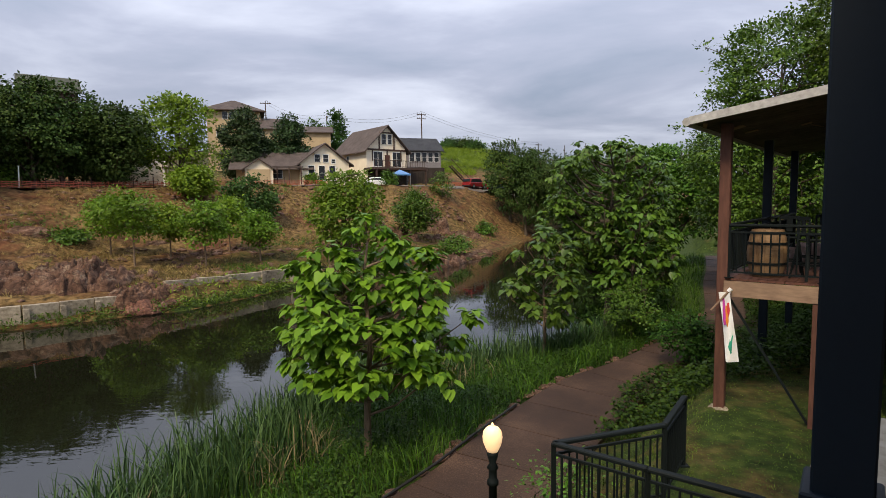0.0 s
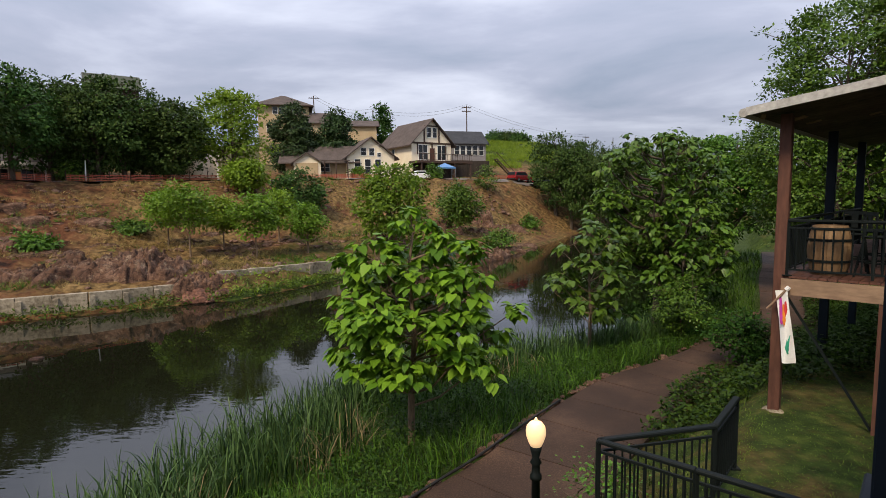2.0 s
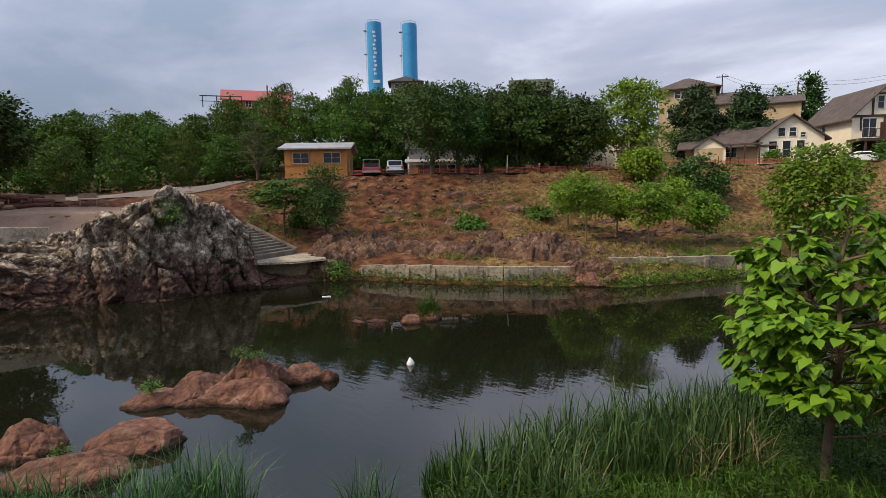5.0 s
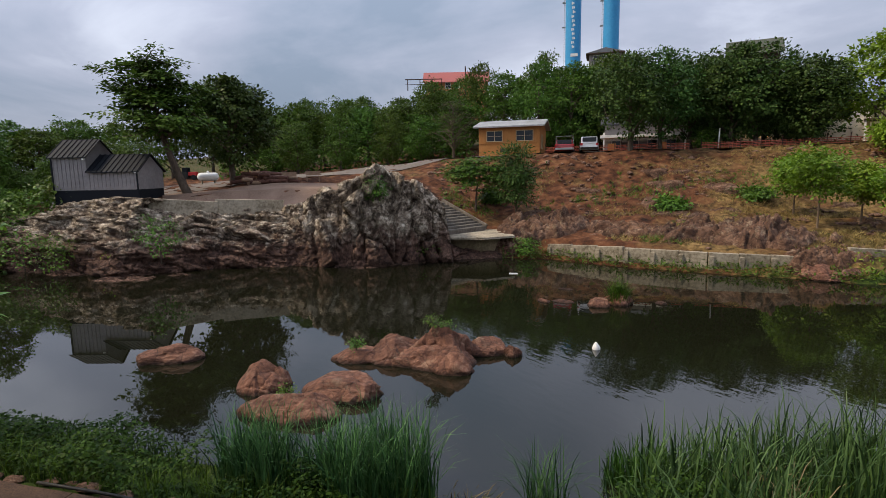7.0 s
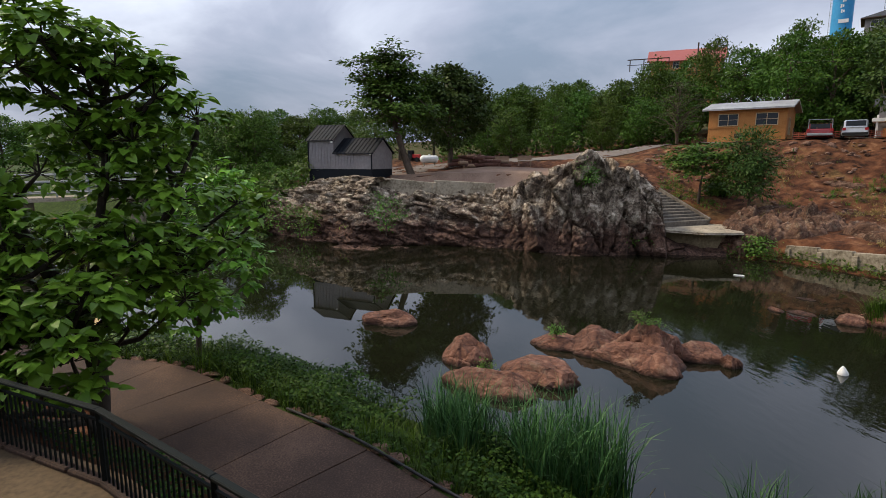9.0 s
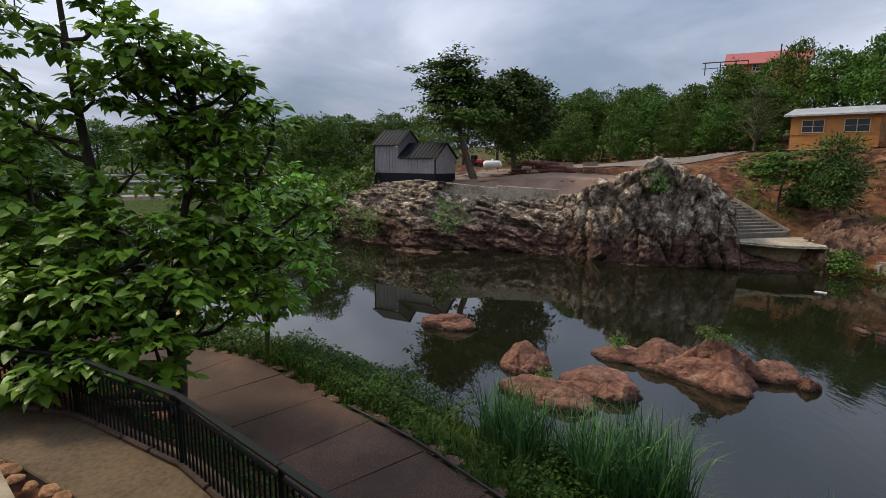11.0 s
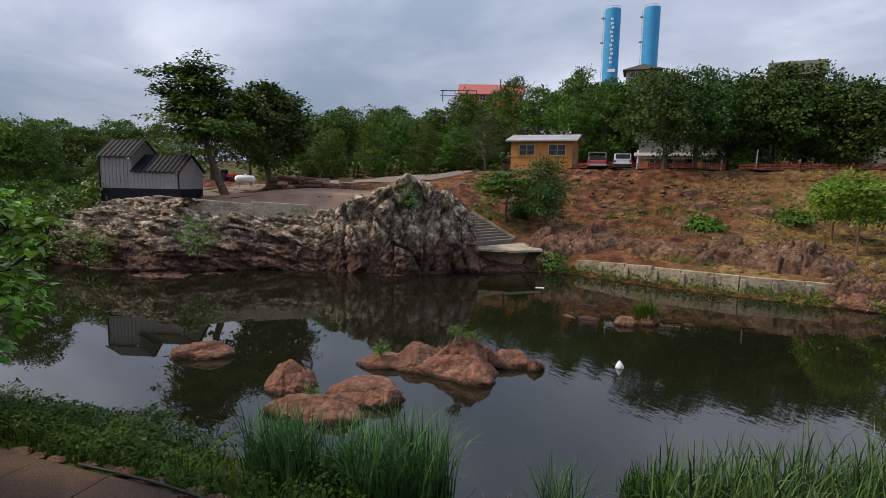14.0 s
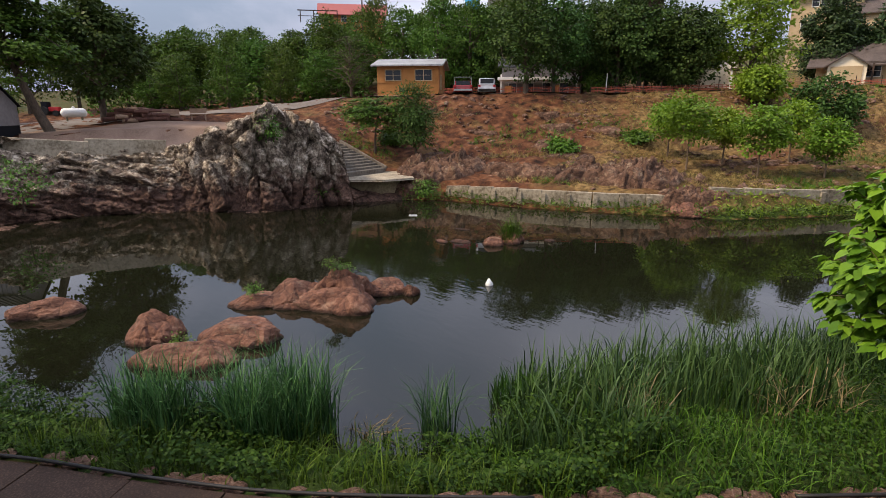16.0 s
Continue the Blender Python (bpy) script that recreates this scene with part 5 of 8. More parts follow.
# ---- blue standpipe towers ----
def standpipe(az, d, top_el, r, label, bars):
    x, y = at(az, d)
    z1 = 6 + d * math.tan(radians(top_el))
    t = thing("water_tower", pose(x, y, 0, 0, 0, az), label, "water tower", "twin towers")
    part("shell", Geo().lathe([(r, 18), (r, z1 - 0.5), (r * 0.98, z1), (0.1, z1 + 0.8)], 40), "blue", t, smooth=False)
    for k in range(9):
        zz = z1 - 6 - 8 * k
        part("hoop", Geo().lathe([(r, zz - 0.1), (r + 0.06, zz - 0.08), (r + 0.06, zz + 0.08), (r, zz + 0.1)], 40), "blue", t)
    lad = Geo()
    for s in (-0.35, 0.35):
        lad.box((-r - 0.7, s, z1 / 2 + 18), (0.12, 0.12, z1 - 34))
    for k in range(int((z1 - 36) / 1.2)):
        lad.box((-r - 0.7, 0, 37 + 1.2 * k), (0.1, 0.8, 0.1)).box((-r - 0.35, 0.3, 37 + 1.2 * k), (0.7, 0.1, 0.1))
    part("ladder", lad, "pipe", t, "grey caged ladder")
    for dz in (4, 16):
        part("ladder_platform", Geo().box((-r - 0.9, 0, z1 - dz), (1.5, 1.8, 0.3)), "pipe", t)
    part("top_rail", Geo().tube([(r * 0.9 * math.cos(a), r * 0.9 * math.sin(a), z1 + 1.0) for a in np.linspace(0, 2 * math.pi, 24)], 0.08, 5), "pipe", t)
    if bars:
        for k in range(11):
            g = Geo()
            for s in range(2):
                g.box((0.35 * (-1 if s else 1) + 0.3 * ((k * 7) % 3 - 1), -r - 0.02, z1 - 5.5 - 2.1 * k), (0.55, 0.12, 1.35 if s else 0.95))
            part("letter_bar", g, "white", t, "worn white paint bar")
        part("sign_plate", Geo().box((0.6, -r - 0.02, z1 - 30.5), (3.6, 0.14, 1.5)), "white", t)


standpipe(50.85, 300, 16.3, 3.85, "tall bright blue standpipe with white upright lettering and ladder", True)
standpipe(47.3, 300, 16.2, 3.85, "tall bright blue standpipe with a caged ladder", False)


# ---- metal shed on the cliff ----
def shed():
    t = thing("metal_shed", pose(-49.0, -7.95, 4.3, 0, 0, 62.6), "grey metal shed with stepped black roofs on a black plinth", "shed")
    W, D, X1 = 6.35, 3.5, 2.6
    part("plinth", Geo().box((W / 2, D / 2, 0.2), (W - 0.04, D - 0.04, 1.1)), "black_metal", t, "black sheet plinth")
    for x0, x1, h, r, nm in ((0, X1, 3.2, 1.25, "tall_bay"), (X1, W, 2.1, 1.2, "low_bay")):
        g = Geo().add([(x0, 0, 0.75), (x0, D, 0.75), (x0, D, h), (x0, D / 2, h + r), (x0, 0, h), (x1, 0, 0.75), (x1, D, 0.75), (x1, D, h), (x1, D / 2, h + r), (x1, 0, h)],
                      [(0, 1, 2, 3, 4), (9, 8, 7, 6, 5), (0, 4, 9, 5), (1, 6, 7, 2), (0, 5, 6, 1), (4, 3, 8, 9), (3, 2, 7, 8)])
        b = part(nm, g, "siding", t)
        ribs = Geo()
        for k in range(int((x1 - x0) / 0.3)):
            ribs.box((x0 + 0.15 + 0.3 * k, -0.02, (h + 0.75) / 2), (0.05, 0.04, h - 0.78))
        part("front_ribs", ribs, "siding", b)
        for s in (-1, 1):
            e = 0.18
            y0, z0 = D / 2 + s * (D / 2 + e), h - r * e / (D / 2)
            xa, xb = x0 - (e if x0 == 0 else 0.02), x1 + (e if x1 == W else 0.12)
            rf = Geo().add([(x, y, z) for x in (xa, xb) for y, z in ((y0, z0 + 0.02), (D / 2, h + r + 0.02), (D / 2, h + r + 0.08), (y0, z0 + 0.08))],
                           [(0, 1, 2, 3), (7, 6, 5, 4), (0, 3, 7, 4), (1, 5, 6, 2), (2, 6, 7, 3), (0, 4, 5, 1)])
            sl = part("roof_sheet", rf, "black_metal", t)
            sm_ = Geo()
            for k in range(int((xb - xa) / 0.38) + 1):
                x = xa + 0.03 + 0.38 * k
                sm_.beam((x, y0, z0 + 0.1), (x, D / 2, h + r + 0.1), 0.04, 0.06)
            part("standing_seams", sm_, "black_metal", sl)
        xt = x0 + 0.04 if x0 == 0 else x1 - 0.04
        part("corner_trim", Geo().box((xt, -0.03, (h + 0.75) / 2), (0.1, 0.06, h - 0.75)), "black_metal", b)
    for k, (x, z) in enumerate(((X1 - 0.1, 3.0), (W - 0.1, 2.0))):
        part("lamp", Geo().box((x, -0.1, z), (0.12, 0.14, 0.12)), "white", t, "small white outside lamp")


shed()


# ---- vehicles ----
def car(m, paint, label, kind="suv"):
    """x is forward; a body with glass, wheels and lamps."""
    t = thing("car" if kind != "pickup" else "pickup_truck", m, label, "car" if kind != "pickup" else "truck")
    L, W = (4.6, 1.85) if kind != "pickup" else (5.6, 1.95)
    low = [(-L / 2, 0.45), (-L / 2 + 0.05, 0.95), (L / 2 - 1.25, 1.0), (L / 2 - 0.15, 0.82), (L / 2, 0.5), (L / 2 - 0.1, 0.3), (-L / 2 + 0.1, 0.3)]
    part("body", Geo().prism(low, -W / 2, W / 2), paint, t, bevel=0.06)
    if kind == "pickup":
        cab = [(-0.6, 0.92), (-0.45, 1.5), (0.75, 1.52), (1.5, 0.95)]
    elif kind == "sedan":
        cab = [(-1.75, 0.92), (-1.0, 1.4), (0.4, 1.42), (1.25, 0.95)]
    else:
        cab = [(-L / 2 + 0.05, 0.92), (-L / 2 + 0.3, 1.62), (0.5, 1.66), (1.35, 0.97)]
    part("cabin", Geo().prism(cab, -W / 2 + 0.1, W / 2 - 0.1), paint, t, bevel=0.08)
    gl = Geo().prism([(cab[0][0] + 0.22, 1.05), (cab[1][0] + 0.12, cab[1][1] - 0.12), (cab[2][0] - 0.1, cab[2][1] - 0.12), (cab[3][0] - 0.35, 1.05)], -W / 2 + 0.07, W / 2 - 0.07)
    part("side_glass", gl, "glass", t)
    zc = (cab[1][1] + 0.95) / 2 + 0.05
    part("rear_glass", Geo().box(((cab[0][0] + cab[1][0]) / 2 - 0.06, 0, zc), (0.1, W - 0.5, 0.42)), "glass", t)
    part("bumper", Geo().box((-L / 2 - 0.04, 0, 0.48), (0.18, W - 0.1, 0.2)), "rubber" if kind == "suv" else "pipe", t, bevel=0.03)
    for s in (-1, 1):
        part("tail_lamp", Geo().box((-L / 2 - 0.01, s * (W / 2 - 0.16), 0.86), (0.1, 0.24, 0.22)), "lens_red", t)
        for x in (-L / 2 + 0.85, L / 2 - 0.85):
            wh = part("wheel", Geo().tube([(x, s * (W / 2 - 0.24), 0.34), (x, s * (W / 2 + 0.01), 0.34)], 0.34, 16), "rubber", t)
            part("rim", Geo().tube([(x, s * (W / 2), 0.34), (x, s * (W / 2 + 0.02), 0.34)], 0.19, 12), "pipe", wh)
    if kind == "pickup":
        part("ladder_rack", Geo().beam((-2.6, -0.85, 1.75), (1.2, -0.85, 1.75), 0.06, 0.06).beam((-2.6, 0.85, 1.75), (1.2, 0.85, 1.75), 0.06, 0.06).box((-2.5, 0, 1.75), (0.06, 1.7, 0.06)).box((-2.5, -0.85, 1.35), (0.06, 0.06, 0.8)).box((-2.5, 0.85, 1.35), (0.06, 0.06, 0.8)), "pipe", t)


def on_ground(x, y, turn, lift=0.0):
    return pose(x, y, ground_z(x, y) + lift, 0, 0, turn)


car(on_ground(*at(51.6, 60.5), 142), "car_red", "red pickup truck with a rack parked by the brick house", "pickup")
car(on_ground(*at(49.2, 60.5), 140), "car_silver", "silver estate car parked beside a red truck")
car(on_ground(-9.9, 82.6, 20), "car_white", "white car parked under a house deck", "sedan")
cn = thing("canopy_tent", on_ground(-6.4, 82.6, 15), "blue pop-up canopy tent on thin legs beside the deck", "canopy")
part("canopy_roof", Geo().add([(-1.4, -1.4, 1.75), (1.4, -1.4, 1.75), (1.4, 1.4, 1.75), (-1.4, 1.4, 1.75), (0, 0, 2.5)], [(0, 1, 4), (1, 2, 4), (2, 3, 4), (3, 0, 4), (0, 3, 2, 1)]), "car_blue", cn, "blue fabric canopy")
part("valance", Geo().box((0, -1.4, 1.68), (2.8, 0.03, 0.22)).box((1.4, 0, 1.68), (0.03, 2.8, 0.22)).box((-1.4, 0, 1.68), (0.03, 2.8, 0.22)), "car_blue", cn)
for sx in (-1.35, 1.35):
    for sy in (-1.35, 1.35):
        part("leg", Geo().box((sx, sy, 0.85), (0.05, 0.05, 1.75)), "pipe", cn)
car(on_ground(5.3, 91.0, 50), "car_red", "red car parked on the road along the bank")
car(on_ground(9.0, 92.5, 40), "car_black", "black pickup truck parked under dark trees", "pickup")


# ---- safety nets, poles and wires, tank and yard clutter on the far side ----
def net_fence(a0, a1, back, label):
    t = thing("safety_fence", Matrix.Identity(4), label, "fence", "orange site fences")
    n = max(2, int(abs(a1 - a0) / 1.6))
    pts = []
    for k in range(n + 1):
        az = a0 + (a1 - a0) * k / n
        x, y = at(az, float(np.interp(az, B_AZ, B_CREST)) + back)
        pts.append(Vector((x, y, ground_z(x, y))))
    for k, p in enumerate(pts):
        part("post", Geo().box((p.x, p.y, p.z + 0.55), (0.06, 0.06, 1.2)), "timber", t)
    for p, q in zip(pts[:-1], pts[1:]):
        g = Geo()
        for k in range(5):
            h = 0.12 + 0.15 * k
            mid = (p + q) / 2 + Vector((0, 0, h - 0.05))
            g.beam(p + Vector((0, 0, h)), mid, 0.02, 0.06).beam(mid, q + Vector((0, 0, h)), 0.02, 0.06)
        m = max(2, int((q - p).length / 0.35))
        for k in range(m):
            c = p.lerp(q, k / m)
            g.box((c.x, c.y, c.z + 0.42), (0.03, 0.03, 0.66))
        part("net", g, "net", t)


net_fence(53.5, 40.0, 1.9, "sagging orange plastic safety net along the bank top")
net_fence(39.0, 24.5, 1.9, "sagging orange plastic safety net under the dark trees")
net_fence(21.0, 11.0, 1.6, "sagging orange plastic safety net before the cottage")
net_fence(1.0, -4.0, 1.5, "sagging orange plastic safety net by parked cars")


def pole(x, y, z1, label, arms=1, r=0.14, mat="timber"):
    z0 = ground_z(x, y)
    t = thing("utility_pole", pose(x, y, z0, 0, 0, 20), label, "pole", "utility poles")
    part("mast", Geo().tube([(0, 0, -0.5), (0, 0, z1 - z0)], [r * 1.2, r * 0.8], 8), mat, t)
    for k in range(arms):
        b = part("crossarm", Geo().box((0, 0, z1 - z0 - 0.5 - 1.0 * k), (2.4, 0.14, 0.16)), mat, t)
        for s in (-1.0, -0.5, 0.5, 1.0):
            part("insulator", Geo().box((s, 0, z1 - z0 - 0.32 - 1.0 * k), (0.1, 0.1, 0.22)), "pipe", b)
    return Vector((x, y, z1 - 0.4))


tops = [pole(-5.1, 140, 28.3, "timber utility pole with two crossarms on the hill", 2), pole(-40.5, 128, 29.5, "timber utility pole behind the tan house"), pole(-26.5, 128, 26.0, "slim utility pole behind the houses", 0)]
pole(-88.0, 47.8, 24.2, "slim timber pole before the red-roofed hall", 0)
x, y = at(-9.9, 190)
tops.append(pole(x, y, 25.0, "far utility pole on the ridge"))
x, y = at(-12.5, 200)
pole(x, y, 25.0, "far utility pole on the ridge", 0)
for a, b in ((tops[1], tops[2]), (tops[2], tops[0]), (tops[0], tops[3])):
    for s in (0.0, 0.7):
        pts = [a.lerp(b, k / 16) + Vector((0, 0, s - 1.6 * 4 * (k / 16) * (1 - k / 16))) for k in range(17)]
        tagged(part("power_cable", Geo().tube(pts, 0.022, 4), "rubber"), "thin dark cable hung between utility poles", "cable", "power cables")
x, y = at(37.6, 62)
tagged(part("marker_post", Geo().tube([(x, y, ground_z(x, y) - 0.3), (x + 0.1, y, ground_z(x, y) + 2.1)], 0.06, 8), "white"), "slim white marker post leaning at the bank top", "post")
tank = thing("gas_tank", on_ground(-61.0, 3.2, 95) @ Matrix.Scale(0.74, 4), "white horizontal gas tank on two feet in the yard", "tank")
part("vessel", Geo().tube([(-1.4, 0, 1.0), (-1.25, 0, 1.0), (-1.0, 0, 1.0), (1.0, 0, 1.0), (1.25, 0, 1.0), (1.4, 0, 1.0)], [0.1, 0.42, 0.55, 0.55, 0.42, 0.1], 16), "white", tank, smooth=True)
part("valve_dome", Geo().lathe([(0.16, 1.5), (0.16, 1.7), (0.05, 1.76)], 12), "white", tank)
for s in (-0.8, 0.8):
    part("foot", Geo().box((s, 0, 0.25), (0.15, 0.8, 0.6)), "concrete", tank)
x, y = at(88.6, 78)
tr = thing("tractor", on_ground(x, y, 60) @ Matrix.Scale(0.7, 4), "red tractor parked beside the lane under trees", "tractor")
part("bonnet", Geo().box((0.7, 0, 1.1), (1.6, 0.8, 0.7)), "red_sign", tr, bevel=0.06)
part("cab", Geo().box((-0.6, 0, 1.6), (1.0, 1.1, 1.3)), "black_metal", tr, bevel=0.05)
for s in (-1, 1):
    part("rear_wheel", Geo().tube([(-0.7, s * 0.6, 0.75), (-0.7, s * 0.95, 0.75)], 0.75, 18), "rubber", tr)
    part("front_wheel", Geo().tube([(1.1, s * 0.55, 0.45), (1.1, s * 0.8, 0.45)], 0.45, 16), "rubber", tr)
rng = random.Random(11)
for k in range(34):
    tier = 0 if k < 18 else 1 if k < 28 else 2
    x, y = at(rng.uniform(79.6 + 0.5 * tier, 84.6 - 0.6 * tier), rng.uniform(51.6, 53.4))
    ln, a = rng.uniform(0.7, 2.0), rng.uniform(-35, 35) + 75
    g = Geo().tube([(-ln / 2, 0, 0.2), (0, 0.05, 0.22), (ln / 2, 0, 0.2)], [0.17, 0.2, 0.16], 9)
    tagged(part("log", g, "red_wood" if k % 3 else "raw_wood", m=on_ground(x, y, a, 0.02 + 0.30 * tier) @ pose(0, 0, 0, 0, rng.uniform(-6, 6), 0)), "cut red-brown log heaped in the yard", "log", "logs in the yard")
for k, (az, d) in enumerate(((79.5, 52), (77.2, 53))):
    x, y = at(az, d)
    bt = thing("bench", on_ground(x, y, az + 5), "small weathered timber bench in the yard", "bench", "yard benches")
    part("seat", Geo().box((0, 0, 0.5), (1.3, 0.5, 0.08)), "raw_wood", bt)
    part("backrest", Geo().box((0, 0.25, 0.8), (1.3, 0.06, 0.4)), "raw_wood", bt)
    for sx in (-0.55, 0.55):
        part("leg", Geo().box((sx, 0, 0.23), (0.08, 0.45, 0.5)), "raw_wood", bt)

# pipe-railed footbridge up the river
fb = thing("footbridge", Matrix.Identity(4), "pale pipe-railed footbridge behind the trees", "bridge")
p0, p1 = Vector((-34.5, -36, 3.0)), Vector((-45.6, -16.0, 3.2))
part("bridge_deck", Geo().beam(p0, p1, 2.2, 0.3), "concrete", fb)
for s in (-1.0, 1.0):
    side = Vector((0.86, 0.52, 0)) * s
    g = Geo()
    for h in (0.45, 0.8, 1.2, 1.7):
        g.tube([p0 + side + Vector((0, 0, h)), p1 + side + Vector((0, 0, h))], 0.05, 6)
    part("rail", g, "pipe", fb, "galvanised pipe rail")
    for k in range(13):
        c = p0.lerp(p1, k / 12) + side
        part("rail_post", Geo().tube([c, c + Vector((0, 0, 1.75))], 0.05, 6), "pipe", fb)
for k in (0.2, 0.5, 0.8):
    c = p0.lerp(p1, k)
    part("pier", Geo().box((c.x, c.y, 1.2), (0.8, 0.8, 3.6)), "concrete", fb)
bl = thing("far_lamp", pose(-54.0, -24.0, ground_z(-54, -24)), "lit globe lamp far beyond the bridge", "street lamp")
zz = 5.8 - ground_z(-54, -24)
part("mast", Geo().tube([(0, 0, 0), (0, 0, zz - 0.2)], 0.06, 6), "iron", bl)
part("globe", Geo().lathe([(0.05, zz - 0.2), (0.2, zz - 0.05), (0.2, zz + 0.1), (0.05, zz + 0.22)], 12), "globe", bl, smooth=True)
# float shape added in place of a white thing taken for a bird
tagged(part("float_buoy", Geo().lathe([(0.04, -0.09), (0.12, -0.04), (0.14, 0.04), (0.09, 0.14), (0.04, 0.22), (0.015, 0.25)], 16), "white", smooth=True, m=pose(-13.7, 12.25, 0.0, 6, 0, 0)), "small white float shape standing in for a white bird", "buoy")


# ---- this side: railings, lamps ----
def railing(name, line, label, h=1.05, gap=0.105, ground=None, low=True, group="black railings"):
    """Iron railing along 3D points at the foot: posts at the points, top rails and bars between."""
    t = thing(name, Matrix.Identity(4), label, "railing", group)
    pts = [Vector(p) for p in line]
    up = Vector((0, 0, 1))
    bar = Geo().box((0, 0, 0), (0.02, 0.02, h - 0.26)).mesh("bar", "iron")
    for p in pts:
        po = part("post", Geo().box((p.x, p.y, p.z + h / 2), (0.055, 0.055, h)), "iron", t, bevel=0.006)
        part("foot_plate", Geo().box((p.x, p.y, p.z + 0.012), (0.14, 0.14, 0.02)), "iron", po)
    for p, q in zip(pts[:-1], pts[1:]):
        part("handrail", Geo().beam(p + up * h, q + up * h, 0.085, 0.05), "iron", t, bevel=0.012)
        part("top_bar", Geo().beam(p + up * (h - 0.13), q + up * (h - 0.13), 0.03, 0.03), "iron", t)
        part("bottom_bar", Geo().beam(p + up * 0.12, q + up * 0.12, 0.03, 0.03), "iron", t)
        n = max(2, int((q - p).length / gap))
        for k in range(1, n):
            c = p.lerp(q, k / n) + up * (h / 2 - 0.005)
            part("bar", bar, "", t, m=pose(c.x, c.y, c.z))
    return t


railing("railing", [(-8.5, -9.6, 2.0), (-8.15, -7.8, 2.0), (-7.75, -5.95, 2.0), (-6.45, -3.62, 2.0), (-4.93, -1.80, 2.0), (-3.3, 0.15, 2.0)], "black iron railing with plain upright bars round a terrace", 1.05)
railing("railing", [(3.55, 7.95, 2.0), (2.85, 6.95, 2.0), (1.31, 6.46, 2.0), (2.2, 5.8, 2.0), (3.1, 5.15, 2.0)], "black iron railing turning a corner above the path", 1.06)

# sandy terrace behind the railing
RAIL_FOOT = [(-8.75, -9.8), (-8.4, -7.8), (-7.98, -5.85), (-6.66, -3.48), (-5.12, -1.64), (-3.4, 0.4)]
rim = RAIL_FOOT + [(-2.7, -0.3), *TERRACE_EDGE[1:4], (-7.0, -7.4), (-7.4, -9.8)]
nr = len(rim)
ter = Geo().add([(x, y, z) for z in (1.2, 2.08) for x, y in rim], [tuple(range(nr)), tuple(range(nr, 2 * nr))] + [(i, (i + 1) % nr, (i + 1) % nr + nr, i + nr) for i in range(nr)])
tagged(part("terrace", ter, "terrace", bevel=0.02), "sandy concrete terrace behind a black railing", "terrace", kind="structure")
kerb2 = thing("terrace_kerb", Matrix.Identity(4), "low brown stone kerb under the terrace railing", "kerb", kind="structure")
for a, b in zip(RAIL_FOOT[1:-1], RAIL_FOOT[2:]):
    a, b = Vector((*a, 2.11)), Vector((*b, 2.11))
    side = Vector(((b - a).y, -(b - a).x, 0)).normalized() * 0.24
    nk = max(2, int((b - a).length / 0.6))
    for k in range(nk):
        part("kerb_block", Geo().beam(a.lerp(b, k / nk) + side, a.lerp(b, (k + 0.96) / nk) + side, 0.15, 0.08), "path", kerb2, bevel=0.02)
rng = random.Random(8)
edge_stones = [rock_mesh("edging_stone", 40 + s, "sandstone", 3, 0.8) for s in range(3)]
for k, q in enumerate(smooth_line(TERRACE_EDGE[1:5], 0.28)):
    x, y = q.x + 0.12 + rng.uniform(-0.06, 0.06), q.y - 0.1 + rng.uniform(-0.06, 0.06)
    s = rng.uniform(0.07, 0.14)
    ob = new("edging_stone", edge_stones[k % 3])
    ob.matrix_basis = pose(x, y, 2.1, 0, 0, rng.uniform(0, 360)) @ Matrix.Diagonal((s * 1.3, s, s * 0.7, 1))
    tagged(ob, "rough orange sandstone lump edging the terrace", "stone", "terrace edging stones")


def street_lamp(x, y, zc, label):
    """An iron post with a glowing acorn globe whose middle is at zc."""
    z0 = ground_z(x, y)
    t = thing("street_lamp", pose(x, y, z0), label, "street lamp", "path lamps")
    H = zc - z0 - 0.17
    part("base", Geo().lathe([(0.16, -0.1), (0.16, 0.1), (0.12, 0.16), (0.11, 0.45), (0.075, 0.55)], 20), "iron", t, smooth=True)
    part("shaft", Geo().lathe([(0.062, 0.5), (0.052, H - 0.45), (0.075, H - 0.44), (0.075, H - 0.39), (0.052, H - 0.36), (0.052, H - 0.25), (0.075, H - 0.22), (0.042, H - 0.16), (0.07, H - 0.06), (0.08, H)], 20), "iron", t, smooth=True)
    part("globe", Geo().lathe([(0.07, H), (0.096, H + 0.054), (0.119, H + 0.123), (0.127, H + 0.185), (0.115, H + 0.254), (0.081, H + 0.30), (0.035, H + 0.323), (0.016, H + 0.327)], 28), "globe", t, "warm glowing frosted acorn globe", smooth=True)
    part("finial", Geo().lathe([(0.016, H + 0.323), (0.024, H + 0.338), (0.006, H + 0.37)], 10), "globe", t)
    lamp = new("bulb", bpy.data.lights.new("bulb", "POINT"))
    lamp.data.energy, lamp.data.color, lamp.data.shadow_soft_size = 6, (1.0, 0.72, 0.4), 0.17
    lamp.matrix_basis = pose(x, y, zc + 0.34)
    return t


lx, ly = at(-5.05, 6.8)
street_lamp(lx, ly, 6 - 6.8 * math.tan(radians(23.8)), "black iron path lamp with a lit globe")
lx, ly = at(118.95, 12.5)
street_lamp(lx, ly, 6 - 12.5 * math.tan(radians(13.8)), "black iron path lamp with a lit globe among leaves")


